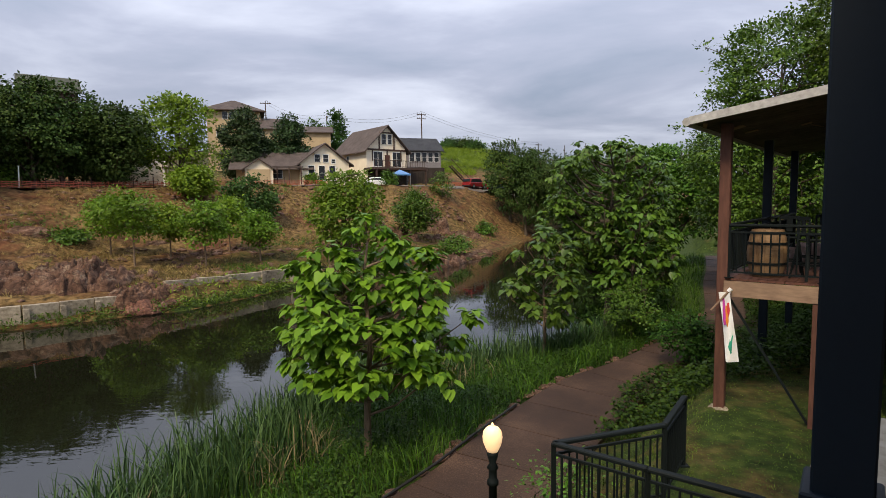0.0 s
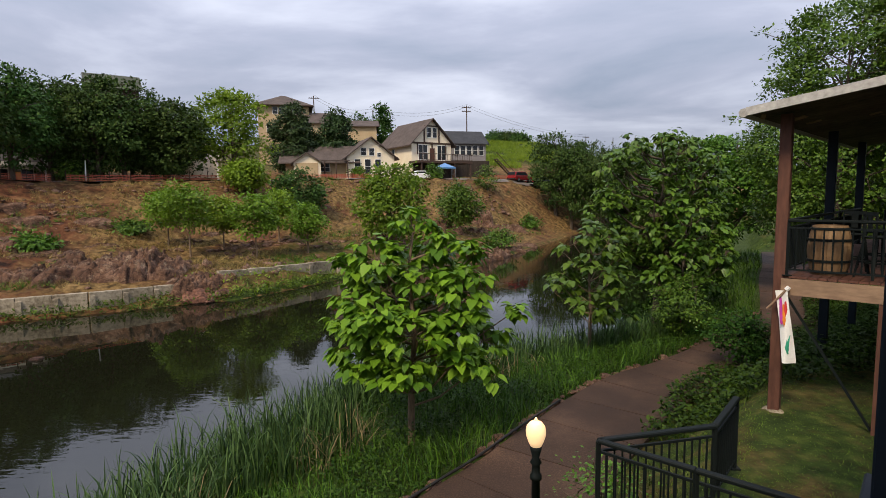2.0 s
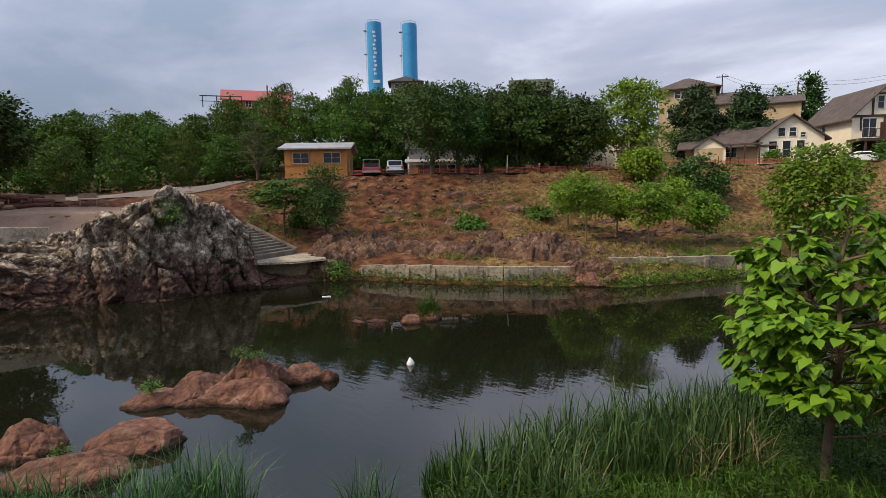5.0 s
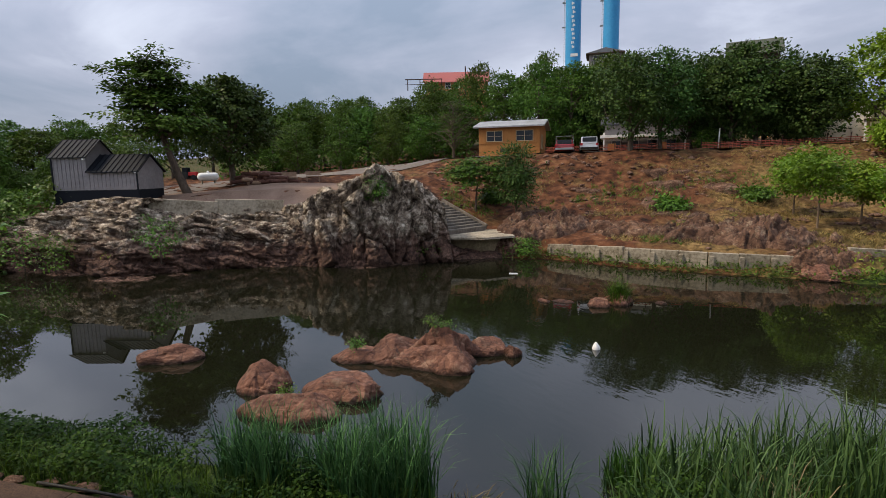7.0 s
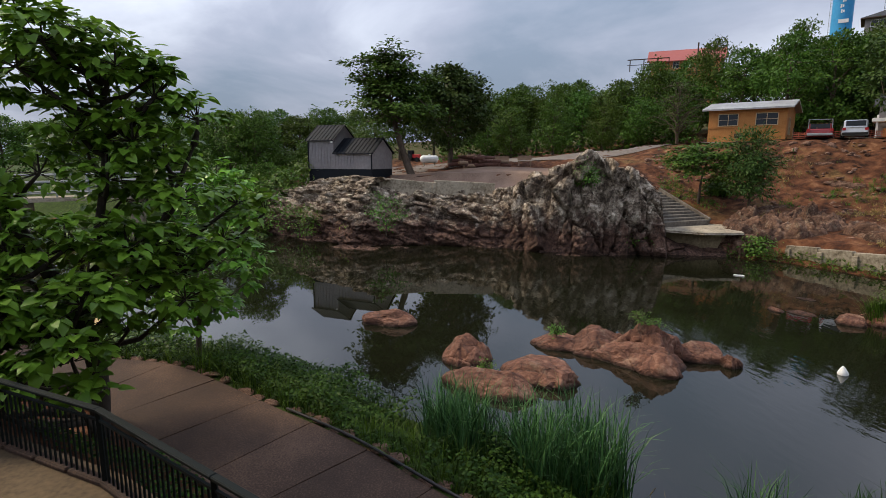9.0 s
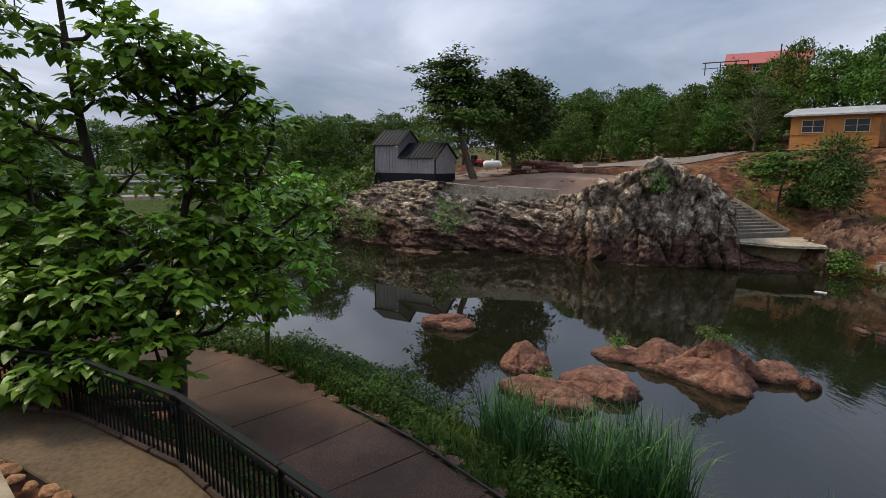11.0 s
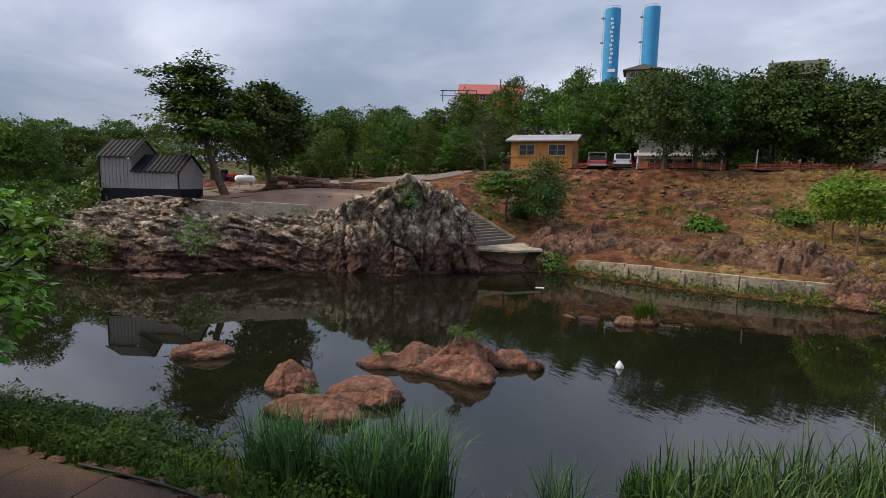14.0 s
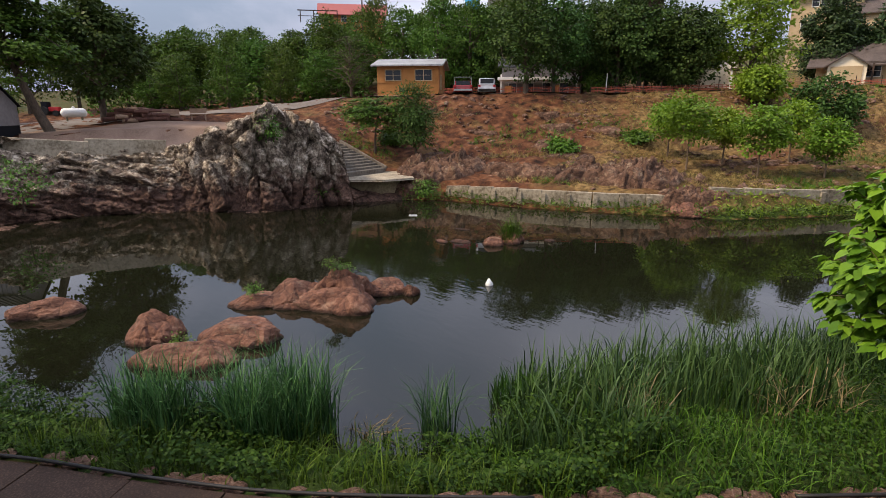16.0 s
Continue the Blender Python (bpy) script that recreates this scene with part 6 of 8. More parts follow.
# ---- neighbouring covered deck ----
def covered_deck():
    u, n = Vector((0.643, 0.766, 0)), Vector((0.766, -0.643, 0))      # along the buildings, and towards them
    o = Vector((5.35, 10.45, 0))
    gz = 1.85

    def P(a, b, z):
        return o + u * a + n * b + Vector((0, 0, z))

    t = thing("covered_deck", Matrix.Identity(4), "raised timber dining deck with a pitched roof on red-brown posts", "deck")
    fl = 4.42
    for k, a in enumerate((0, 4.2, 8.4)):
        part("post", Geo().beam(P(a, 0, gz), P(a, 0, 7.36), 0.19, 0.19, (0.6, 0.8, 0)), "red_wood" if k == 0 else "dark_paint", t, "red-brown stained timber post" if k == 0 else "", bevel=0.012)
    part("post_footing", rock_mesh("post_footing", 61, "concrete", 3, 0.6), "", t, m=pose(o.x, o.y, gz - 0.02) @ Matrix.Diagonal((0.24, 0.24, 0.14, 1)))
    for a in (1.2, 5.0, 9.0):
        part("post", Geo().beam(P(a, 2.6, gz), P(a, 2.6, 7.7), 0.16, 0.16, (0.6, 0.8, 0)), "dark_paint", t)
    part("short_post", Geo().beam(P(-0.1, 1.5, gz), P(-0.1, 1.5, fl - 0.3), 0.085, 0.085, (0.6, 0.8, 0)), "red_wood", t)
    part("brace", Geo().beam(P(-0.05, 0.15, fl - 0.35), P(-0.05, 1.45, gz + 0.1), 0.035, 0.04), "iron", t, "thin dark diagonal brace")
    part("end_board", Geo().beam(P(-0.12, 0.05, fl - 0.14), P(-0.12, 3.6, fl - 0.14), 0.05, 0.29), "raw_wood", t, "weathered pale end board")
    part("side_board", Geo().beam(P(-0.1, -0.02, fl - 0.14), P(10, -0.02, fl - 0.14), 0.05, 0.29), "red_wood", t)
    for k in range(25):
        b = 0.08 + 0.145 * k
        part("floor_board", Geo().beam(P(-0.08, b, fl + 0.03), P(10, b, fl + 0.03), 0.135, 0.035), "red_wood", t)
    # roof: eave over the path side, rising towards the building
    e0, e1, z0, z1 = -0.45, 3.9, 7.34, 7.92
    pts = [P(-0.75, e0, z0), P(10.5, e0, z0), P(10.5, e1, z1), P(-0.75, e1, z1)]
    th = Vector((0, 0, 0.06))
    part("soffit", Geo().add([p for p in pts] + [p + th for p in pts], [(0, 1, 2, 3), (7, 6, 5, 4), (0, 4, 5, 1), (1, 5, 6, 2), (2, 6, 7, 3), (3, 7, 4, 0)]), "soffit", t, "charred dark soffit boards")
    part("roof_sheet", Geo().add([p + th * 1.2 for p in pts] + [p + th * 2.0 for p in pts], [(0, 1, 2, 3), (7, 6, 5, 4), (0, 4, 5, 1), (1, 5, 6, 2), (2, 6, 7, 3), (3, 7, 4, 0)]), "white", t)
    part("barge_board", Geo().beam(pts[0] - u * 0.04 + Vector((0, 0, 0.04)), pts[3] - u * 0.04 + Vector((0, 0, 0.04)), 0.05, 0.14), "aged_white", t, "weathered white barge board")
    part("gutter", Geo().tube([pts[0] - n * 0.06 + Vector((0, 0, 0.03)), pts[1] - n * 0.06 + Vector((0, 0, 0.03))], 0.08, 8), "aged_white", t)
    fl_top = fl + 0.05
    part("house_wall", Geo().beam(P(-0.6, 4.0, 5.2), P(12, 4.0, 5.2), 0.2, 6.8), "timber", t, "dark timber house wall")
    rng = random.Random(2)
    for k in range(14):
        a, b = rng.uniform(-0.4, 3.5), rng.uniform(-0.4, 2.4)
        z = z0 + (z1 - z0) * (b - e0) / (e1 - e0) - 0.03
        part("peeling_flake", Geo().box((0, 0, 0), (rng.uniform(0.15, 0.4), rng.uniform(0.05, 0.12), 0.015)), "raw_wood", t, m=Matrix.Translation(P(a, b, z)) @ pose(0, 0, 0, 10, 10, rng.uniform(0, 180)))
    # deck railing and what stands on it
    railing("deck_railing", [tuple(P(-0.05, 3.2, fl_top)), tuple(P(-0.05, 1.6, fl_top)), tuple(P(-0.05, 0.1, fl_top)), tuple(P(2.5, 0.08, fl_top)), tuple(P(5, 0.08, fl_top)), tuple(P(8, 0.08, fl_top))], "black iron railing round the raised dining deck", 1.0, 0.13)
    bp = P(0.62, 0.62, fl_top)
    ba = thing("barrel", Matrix.Translation(bp), "oak wine barrel with dark iron hoops used as a table", "barrel")
    prof = [(0.27, 0.0), (0.315, 0.18), (0.34, 0.36), (0.345, 0.45), (0.34, 0.54), (0.315, 0.72), (0.27, 0.9)]
    ns = 20
    for s in range(ns):
        a0, a1 = 2 * math.pi * s / ns + 0.012, 2 * math.pi * (s + 1) / ns - 0.012
        v = [(r * k * math.cos(a), r * k * math.sin(a), z) for k in (1.0, 0.9) for r, z in prof for a in (a0, a1)]
        m_ = len(prof)
        f = []
        for off, flip in ((0, False), (2 * m_, True)):
            for i in range(m_ - 1):
                q = (off + 2 * i, off + 2 * i + 1, off + 2 * i + 3, off + 2 * i + 2)
                f.append(q[::-1] if flip else q)
        part("stave", Geo().add(v, f), "oak_stave", ba)
    for z, r in ((0.06, 0.293), (0.26, 0.334), (0.64, 0.334), (0.84, 0.293)):
        part("hoop", Geo().lathe([(r + 0.002, z - 0.022), (r + 0.008, z - 0.02), (r + 0.008, z + 0.02), (r + 0.002, z + 0.022)], 24), "iron", ba)
    part("barrel_head", Geo().lathe([(0.265, 0.86), (0.265, 0.885)], 24), "oak_stave", ba)
    tb = thing("bar_table", Matrix.Translation(P(1.4, 1.9, fl_top)), "dark metal bar table on the deck", "table")
    part("tabletop", Geo().lathe([(0.38, 1.0), (0.4, 1.02), (0.38, 1.04)], 24), "dark_paint", tb)
    part("stem", Geo().lathe([(0.25, 0.0), (0.04, 0.05), (0.035, 1.0)], 16), "iron", tb)
    st = thing("bar_stool", Matrix.Translation(P(0.5, 1.35, fl_top)), "black metal bar stool with splayed legs and back", "stool", "deck stools")
    part("seat", Geo().box((0, 0, 0.72), (0.36, 0.36, 0.03)), "iron", st, bevel=0.012)
    part("backrest", Geo().box((-0.17, 0, 1.0), (0.02, 0.1, 0.3)).box((-0.17, 0, 1.12), (0.025, 0.34, 0.06)).box((-0.17, -0.16, 0.9), (0.02, 0.03, 0.4)).box((-0.17, 0.16, 0.9), (0.02, 0.03, 0.4)), "iron", st)
    for sx in (-1, 1):
        for sy in (-1, 1):
            part("leg", Geo().beam((sx * 0.24, sy * 0.24, 0), (sx * 0.15, sy * 0.15, 0.71), 0.04, 0.03), "iron", st)
    part("foot_ring", Geo().box((0, 0.2, 0.28), (0.42, 0.02, 0.03)).box((0, -0.2, 0.28), (0.42, 0.02, 0.03)).box((0.2, 0, 0.28), (0.02, 0.42, 0.03)).box((-0.2, 0, 0.28), (0.02, 0.42, 0.03)), "iron", st)
    for a, b, r in ((1.1, 0.9, 60), (0.9, 2.4, 200), (2.0, 1.2, 110), (2.6, 2.2, 10)):
        copy_thing(st, Matrix.Translation(P(a, b, fl_top)) @ pose(0, 0, 0, 0, 0, r))
    # banner on a slanting staff
    fs = thing("banner", Matrix.Identity(4), "white banner with a magenta and orange tulip on a wooden staff", "flag")
    a, b = P(-0.3, -0.12, fl - 0.55), P(-0.25, 0.16, fl - 0.18)
    part("staff", Geo().tube([a, b], 0.018, 8), "raw_wood", fs)
    part("staff_socket", Geo().tube([b, b + (b - a) * 0.15], 0.04, 8), "white", fs)

    def cloth(x0, x1, z_0, z_1, mat, dy, nm, shape=None):
        vs, nx, nz = [], 6, 18
        for k in range(nz + 1):
            for j in range(nx + 1):
                s, h = j / nx, k / nz
                w = shape(h) if shape else 1.0
                xx = x0 + (x1 - x0) * (0.5 + (s - 0.5) * w)
                wave = 0.05 * math.sin(xx * 22 + h * 4) + 0.35 * xx
                q = P(-0.3 - dy + wave, xx + 0.13 * (z_0 + (z_1 - z_0) * h), fl - 0.2 - (z_0 + (z_1 - z_0) * h))
                vs.append(q)
        i = np.arange((nx + 1) * (nz + 1)).reshape(nz + 1, nx + 1)
        fs_ = np.stack([i[:-1, :-1], i[:-1, 1:], i[1:, 1:], i[1:, :-1]], -1).reshape(-1, 4)
        ob = part(nm, raw(nm, vs, fs_, mat, True), "", fs)
        return ob

    cloth(0.0, 0.19, 0.0, 1.3, "white", 0.0, "cloth")
    cloth(0.03, 0.085, 0.10, 0.60, "flag_magenta", 0.006, "left_petal", lambda h: 0.5 + 0.5 * math.sin(h * 3))
    cloth(0.075, 0.125, 0.18, 0.66, "flag_orange", 0.010, "middle_petal", lambda h: 0.5 + 0.5 * math.sin(h * 3))
    cloth(0.115, 0.165, 0.14, 0.60, "red_sign", 0.006, "right_petal", lambda h: 0.5 + 0.5 * math.sin(h * 3))
    cloth(0.085, 0.110, 0.64, 1.18, "flag_green", 0.006, "tulip_stem", lambda h: 1.0)
    cloth(0.03, 0.165, 0.78, 1.12, "flag_green", 0.008, "tulip_leaves", lambda h: 1.0 - 0.85 * h)


covered_deck()


# ---- the deck under the camera ----
def own_deck():
    u, n = Vector((0.643, 0.766, 0)), Vector((0.766, -0.643, 0))
    t = thing("balcony", Matrix.Identity(4), "dark-painted balcony with a steel post and an unseen added roof", "balcony", kind="structure")

    def P(a, b, z):
        return u * a + n * b + Vector((0, 0, z))

    px, py = at(-36.95, 2.35)
    o = Vector((px + 0.015, py + 0.085, 0))
    part("post", Geo().box((0, 0, 6.4), (0.185, 0.185, 4.2), Matrix.Translation(o) @ pose(0, 0, 0, 0, 0, -37)), "dark_paint", t, "navy-black square steel post", bevel=0.008)
    part("post_shoe", Geo().box((0, 0, 4.93), (0.245, 0.245, 0.05), Matrix.Translation(o) @ pose(0, 0, 0, 0, 0, -37)), "dark_paint", t, bevel=0.008)
    part("parapet_cap", Geo().beam(P(-0.4, 0.22, 4.86), P(3.6, 0.22, 4.86), 0.16, 0.07), "dark_paint", t)
    # floor, roof and back wall are out of view, added to close and shade the balcony
    part("floor_slab", Geo().beam(P(-6, 1.35, 4.3), P(5, 1.35, 4.3), 3.5, 0.2), "concrete", t)
    part("unseen_roof_slab", Geo().beam(P(-6, 1.6, 8.55), P(5, 1.6, 8.55), 2.9, 0.2), "dark_paint", t)
    part("unseen_back_wall", Geo().beam(P(-8, 3.2, 5.2), P(6, 3.2, 5.2), 0.25, 7.4), "tan", t)


own_deck()

# ---- plants ----
DIAMOND = (np.array([(0, 0, 0), (-0.34, 0.45, 0.06), (0, 1.0, -0.04), (0.34, 0.45, 0.06)]), np.array([(0, 3, 2, 1)]))
HEART = (np.array([(0, 0.06, 0), (-0.28, -0.06, 0.05), (-0.46, 0.24, 0.09), (-0.30, 0.66, 0.03), (0, 1.08, -0.14), (0.30, 0.66, 0.03), (0.46, 0.24, 0.09), (0.28, -0.06, 0.05), (0, 0.42, 0.0)]),
         np.array([(0, 8, 1), (1, 8, 2), (2, 8, 3), (3, 8, 4), (4, 8, 5), (5, 8, 6), (6, 8, 7), (7, 8, 0)]))
FERN = (np.array([(0, 0, 0), (-0.16, 0.3, 0.02), (-0.12, 0.75, 0.0), (0, 1.0, -0.06), (0.12, 0.75, 0.0), (0.16, 0.3, 0.02)]), np.array([(0, 5, 2, 1), (5, 4, 3, 2)]))


SPRIG = (np.array([(-0.05, 0, 0), (0.05, 0, 0), (-0.42, 0.75, 0.1), (0.04, 1.0, -0.12), (0.46, 0.7, 0.15)]), np.array([(0, 1, 2), (0, 1, 3), (0, 1, 4)]))


def unit(a):
    return a / np.maximum(np.linalg.norm(a, axis=1, keepdims=True), 1e-6)


def leaves(shape, pos, tip, up, size):
    """Leaves at pos, pointing along tip, their faces turned to up. Returns vertices and faces."""
    pts, fac = shape
    y = unit(tip)
    x = unit(np.cross(y, up))
    z = np.cross(x, y)
    s = size[:, None, None]
    v = pos[:, None, :] + s * (pts[None, :, 0:1] * x[:, None, :] + pts[None, :, 1:2] * y[:, None, :] + pts[None, :, 2:3] * z[:, None, :])
    k = len(pts)
    f = fac[None] + (np.arange(len(pos)) * k)[:, None, None]
    return v.reshape(-1, 3), f.reshape(-1, fac.shape[1])


def tree_parts(seed, h, r, base, limbs, clumps, per, size, shape, spread, lean=(0, 0), trunk_r=0.16, flat=0.75, cone=0.0, inner=0.45, droop=0.25, lobes=0, outward=0.35, shelves=0, bow=0.0):
    """Trunk and limbs as a mesh, and the leaves of a crown of radius r between base and h."""
    rg = np.random.default_rng(seed)
    wood = Geo()
    n = 7
    bend = rg.normal(0, 0.05, (n, 2)).cumsum(0) * r * 0.35
    stem = [Vector((float(lean[0] * t * (1 + bow * (1 - t)) + bend[k, 0] * t), float(lean[1] * t * (1 + bow * (1 - t)) + bend[k, 1] * t), float(h * 0.86 * t))) for k, t in enumerate(np.linspace(0, 1, n))]
    wood.tube([stem[0] - Vector((0, 0, 0.4)), *stem], [trunk_r * 1.45] + [trunk_r * (1.25 - 1.1 * float(t)) for t in np.linspace(0, 1, n)], 8)
    mid, half = (base + h) / 2, (h - base) / 2
    ends = []
    for k in range(limbs):
        t = base / h * 0.75 + (0.86 - base / h * 0.75) * ((k + float(rg.random())) / limbs)
        i = min(int(t / 0.86 * (n - 1)), n - 2)
        f = t / 0.86 * (n - 1) - i
        p = stem[i].lerp(stem[i + 1], min(f, 1))
        a = k * 2.4 + float(rg.random())
        el = float(rg.uniform(-0.05, 0.30)) if shelves else float(rg.uniform(0.15, 0.75))
        zt = min(p.z + r * el, h * 0.97)
        q = (zt - mid) / half
        w = r * math.sqrt(max(0.12, 1 - q * q)) * (1 - cone * max(q, -0.6)) * float(rg.uniform(0.6, 1.0))
        if shelves:
            w = r * (1 - 0.6 * max(0.0, (zt - base) / (h - base)) ** 1.3) * float(rg.uniform(0.62, 1.05))
        c = stem[-1] * (zt / stem[-1].z)
        e = Vector((c.x + w * math.cos(a), c.y + w * math.sin(a), zt))
        m = p.lerp(e, 0.5) + Vector((0, 0, 0.12 * r))
        wood.tube([p, m, e], [trunk_r * 0.5 * (1.2 - t), trunk_r * 0.32 * (1.2 - t), 0.02], 5, False)
        ends += [m.lerp(e, 0.35), e]
        for s in range(shelves):
            f = 0.30 + 0.70 * (s + float(rg.random())) / shelves
            side = Vector((-math.sin(a), math.cos(a), 0)) * float(rg.normal(0, 0.20)) * w * f
            ends.append((p.lerp(m, 2 * f) if f < 0.5 else m.lerp(e, 2 * f - 1)) + side)
        for _ in range(2):
            s = m.lerp(e, float(rg.random()))
            o = s + Vector(rg.normal(0, 0.28 * r, 3) * (1, 1, 0.6))
            wood.tube([s, o], [trunk_r * 0.16, 0.012], 4, False)
            ends.append(o)
    # clump centres: limb ends and a lumpy shell
    cen = [np.array([tuple(e) for e in ends])]
    turned = [unit(cen[0] - (0, 0, mid)) * 0.5 + (0, 0, 0.5)]
    m = max(clumps - len(ends), 0)
    if lobes:
        # billows: leaf clumps over the outside of many overlapping rounded masses
        q = unit(rg.normal(0, 1, (lobes, 3)))
        big = r * rg.uniform(0.26, 0.56, lobes)
        lz = mid + q[:, 2] * (half - 0.75 * big)
        tp = 1 - cone * np.clip((lz - mid) / half, -0.6, 1)
        lc = np.stack([q[:, 0] * (r - 0.8 * big) * tp + stem[-1].x * lz / stem[-1].z, q[:, 1] * (r - 0.8 * big) * tp + stem[-1].y * lz / stem[-1].z, lz], 1)
        i = rg.integers(0, lobes, m * 5)
        e = unit(rg.normal(0, 1, (m * 5, 3)) + (0, 0, 0.25))
        pts = lc[i] + e * (big[i] * rg.uniform(0.72, 1.04, m * 5))[:, None]
        gap = np.linalg.norm(pts[:, None, :] - lc[None], axis=2) / big[None]
        gap[np.arange(m * 5), i] = 9
        ok = (gap.min(1) > 0.66) & (pts[:, 2] > base * 0.5)
        cen.append(pts[ok][:m])
        turned.append(e[ok][:m])
        m = 0
    d = unit(rg.normal(0, 1, (m, 3)))
    lump = 0.80 + 0.20 * np.sin(d[:, 0] * 5 + seed) * np.cos(d[:, 1] * 6 + seed * 2) + 0.10 * np.sin(d[:, 2] * 9 + seed)
    rad = (inner + (1 - inner) * rg.random(m) ** 0.5) * lump
    zz = d[:, 2] * rad * half + mid
    taper = 1 - cone * np.clip((zz - mid) / half, -0.6, 1)
    ax = np.stack([np.array(stem[-1].x) * zz / stem[-1].z, np.array(stem[-1].y) * zz / stem[-1].z], 1)
    cen.append(np.stack([d[:, 0] * rad * r * taper + ax[:, 0], d[:, 1] * rad * r * taper + ax[:, 1], zz], 1))
    turned.append(d)
    cen, turned = np.concatenate(cen), np.concatenate(turned)
    pos = np.repeat(cen, per, 0) + rg.normal(0, 1, (len(cen) * per, 3)) * spread * np.array([1, 1, flat * 0.7])
    ctr = np.repeat(cen, per, 0)
    away = pos - ctr + 0.35 * (pos - np.array([0, 0, mid])) / r * spread * 2
    tip = unit(away) + rg.normal(0, 0.45, pos.shape) + np.array([0, 0, -droop])
    if shelves:
        tip[:, 2] = 0.4 * tip[:, 2] - 0.15 * droop
    up = np.array([0, 0, 0.5]) + rg.normal(0, 0.28, pos.shape) + outward * unit(away) + 0.9 * np.repeat(turned, per, 0)
    sz = size * rg.uniform(0.65, 1.25, len(pos))
    return wood, leaves(shape, pos, tip, up, sz)


def tree(name, m, label, leaf, bark="bark", group="", category="tree", **kw):
    t = thing(name, m, label, category, group)
    wood, (v, f) = tree_parts(**kw)
    part("trunk", wood, bark, t, smooth=True)
    part("crown", raw("crown", v, f, leaf), "", t)
    return t


def spot(az, d, turn=0.0, s=1.0, sz=None, sink=0.1):
    x, y = at(az, d)
    return pose(x, y, ground_z(x, y) - sink, 0, 0, turn) @ Matrix.Diagonal((s, s, sz or s, 1))


def catalpa(m, label, leaf, bark, seed, stem, trunk_r, masses, size=0.25, per=7, dense=42, hang=0.6, airy=99.0):
    """A catalpa: a stem, limbs to rounded leaf masses (x, y, z, radius), and whorls of drooping heart-shaped leaves over each mass."""
    rg = np.random.default_rng(seed)
    t = thing("catalpa_tree", m, label, "tree", "catalpas")
    wood = Geo()
    joints = []
    for i, line in enumerate(stem if isinstance(stem[0], list) else [stem]):
        pts = smooth_line([Vector(p) for p in line], 0.3)
        top = len(pts) - 1
        wood.tube(pts, [(0.62 if i else 1.0) * trunk_r * (1.25 - 0.95 * k / top) for k in range(top + 1)], 9)
        joints += pts[2:]
    pos, tip, up = [], [], []
    for x, y, z, r in masses:
        c = Vector((x, y, z))
        p = min(joints, key=lambda g: abs(g.z - (z - 0.15 - 0.5 * math.hypot(x - g.x, y - g.y))) + 0.45 * math.hypot(x - g.x, y - g.y))
        mid = p.lerp(c, 0.5) + Vector((0, 0, -0.10 * (c - p).length)) + Vector(rg.normal(0, 0.05, 3))
        rr = trunk_r * (0.30 + 0.25 * r)
        wood.tube([p, mid, c, c + Vector((0, 0, 0.7 * r))], [rr, rr * 0.7, rr * 0.4, 0.008], 6, False)
        n = max(3, int(dense * r * r * (0.85 if z > airy else 1.0)))
        d = unit(rg.normal(0, 1, (n * 3, 3)) + (0, 0, 0.35))
        d = d[d[:, 2] > -0.45][:n]
        for q in d:
            w = c + Vector(q * r * rg.uniform(0.55, 1.02) * (1, 1, 0.85))
            wood.tube([c.lerp(w, 0.1), w], [0.012, 0.006], 3, False)
            a0 = rg.uniform(0, 6.28)
            for i in range(per):
                a = a0 + 2.4 * i
                out = np.array((math.cos(a), math.sin(a), 0.15)) * 0.8 + q * 0.55
                pos.append(np.array(w) + out * rg.uniform(0.05, 0.20) + (0, 0, 0.04 * rg.normal()))
                tip.append(out * rg.uniform(0.45, 0.9) + rg.normal(0, 0.16, 3) + (0, 0, -hang * rg.uniform(0.6, 1.4)))
                up.append(out * 0.9 * hang + (0, 0, 0.85) + rg.normal(0, 0.16, 3))
    v, f = leaves(HEART, np.array(pos), np.array(tip), np.array(up), size * rg.uniform(0.6, 1.2, len(pos)))
    part("trunk", wood, bark, t, smooth=True)
    part("crown", raw("crown", v, f, leaf), "", t)
    return t


def masses_in(seed, n, base, h, prof, r0, r1, lean=(0, 0)):
    """Leaf masses filling a crown whose half-width follows prof, a list of (share of height, half-width)."""
    rg = np.random.default_rng(seed)
    out = []
    for k in range(n):
        s = (k + rg.random()) / n
        r = rg.uniform(r0, r1) * (1.1 - 0.45 * s)
        w = max(0.0, float(np.interp(s, *zip(*prof))) - 0.5 * r) * math.sqrt(rg.uniform(0.25, 1.0))
        a = 2.4 * k + rg.uniform(-0.5, 0.5)
        out.append((lean[0] * s + w * math.cos(a), lean[1] * s + w * math.sin(a), base + (h - base) * s - 0.4 * r, r))
    return out


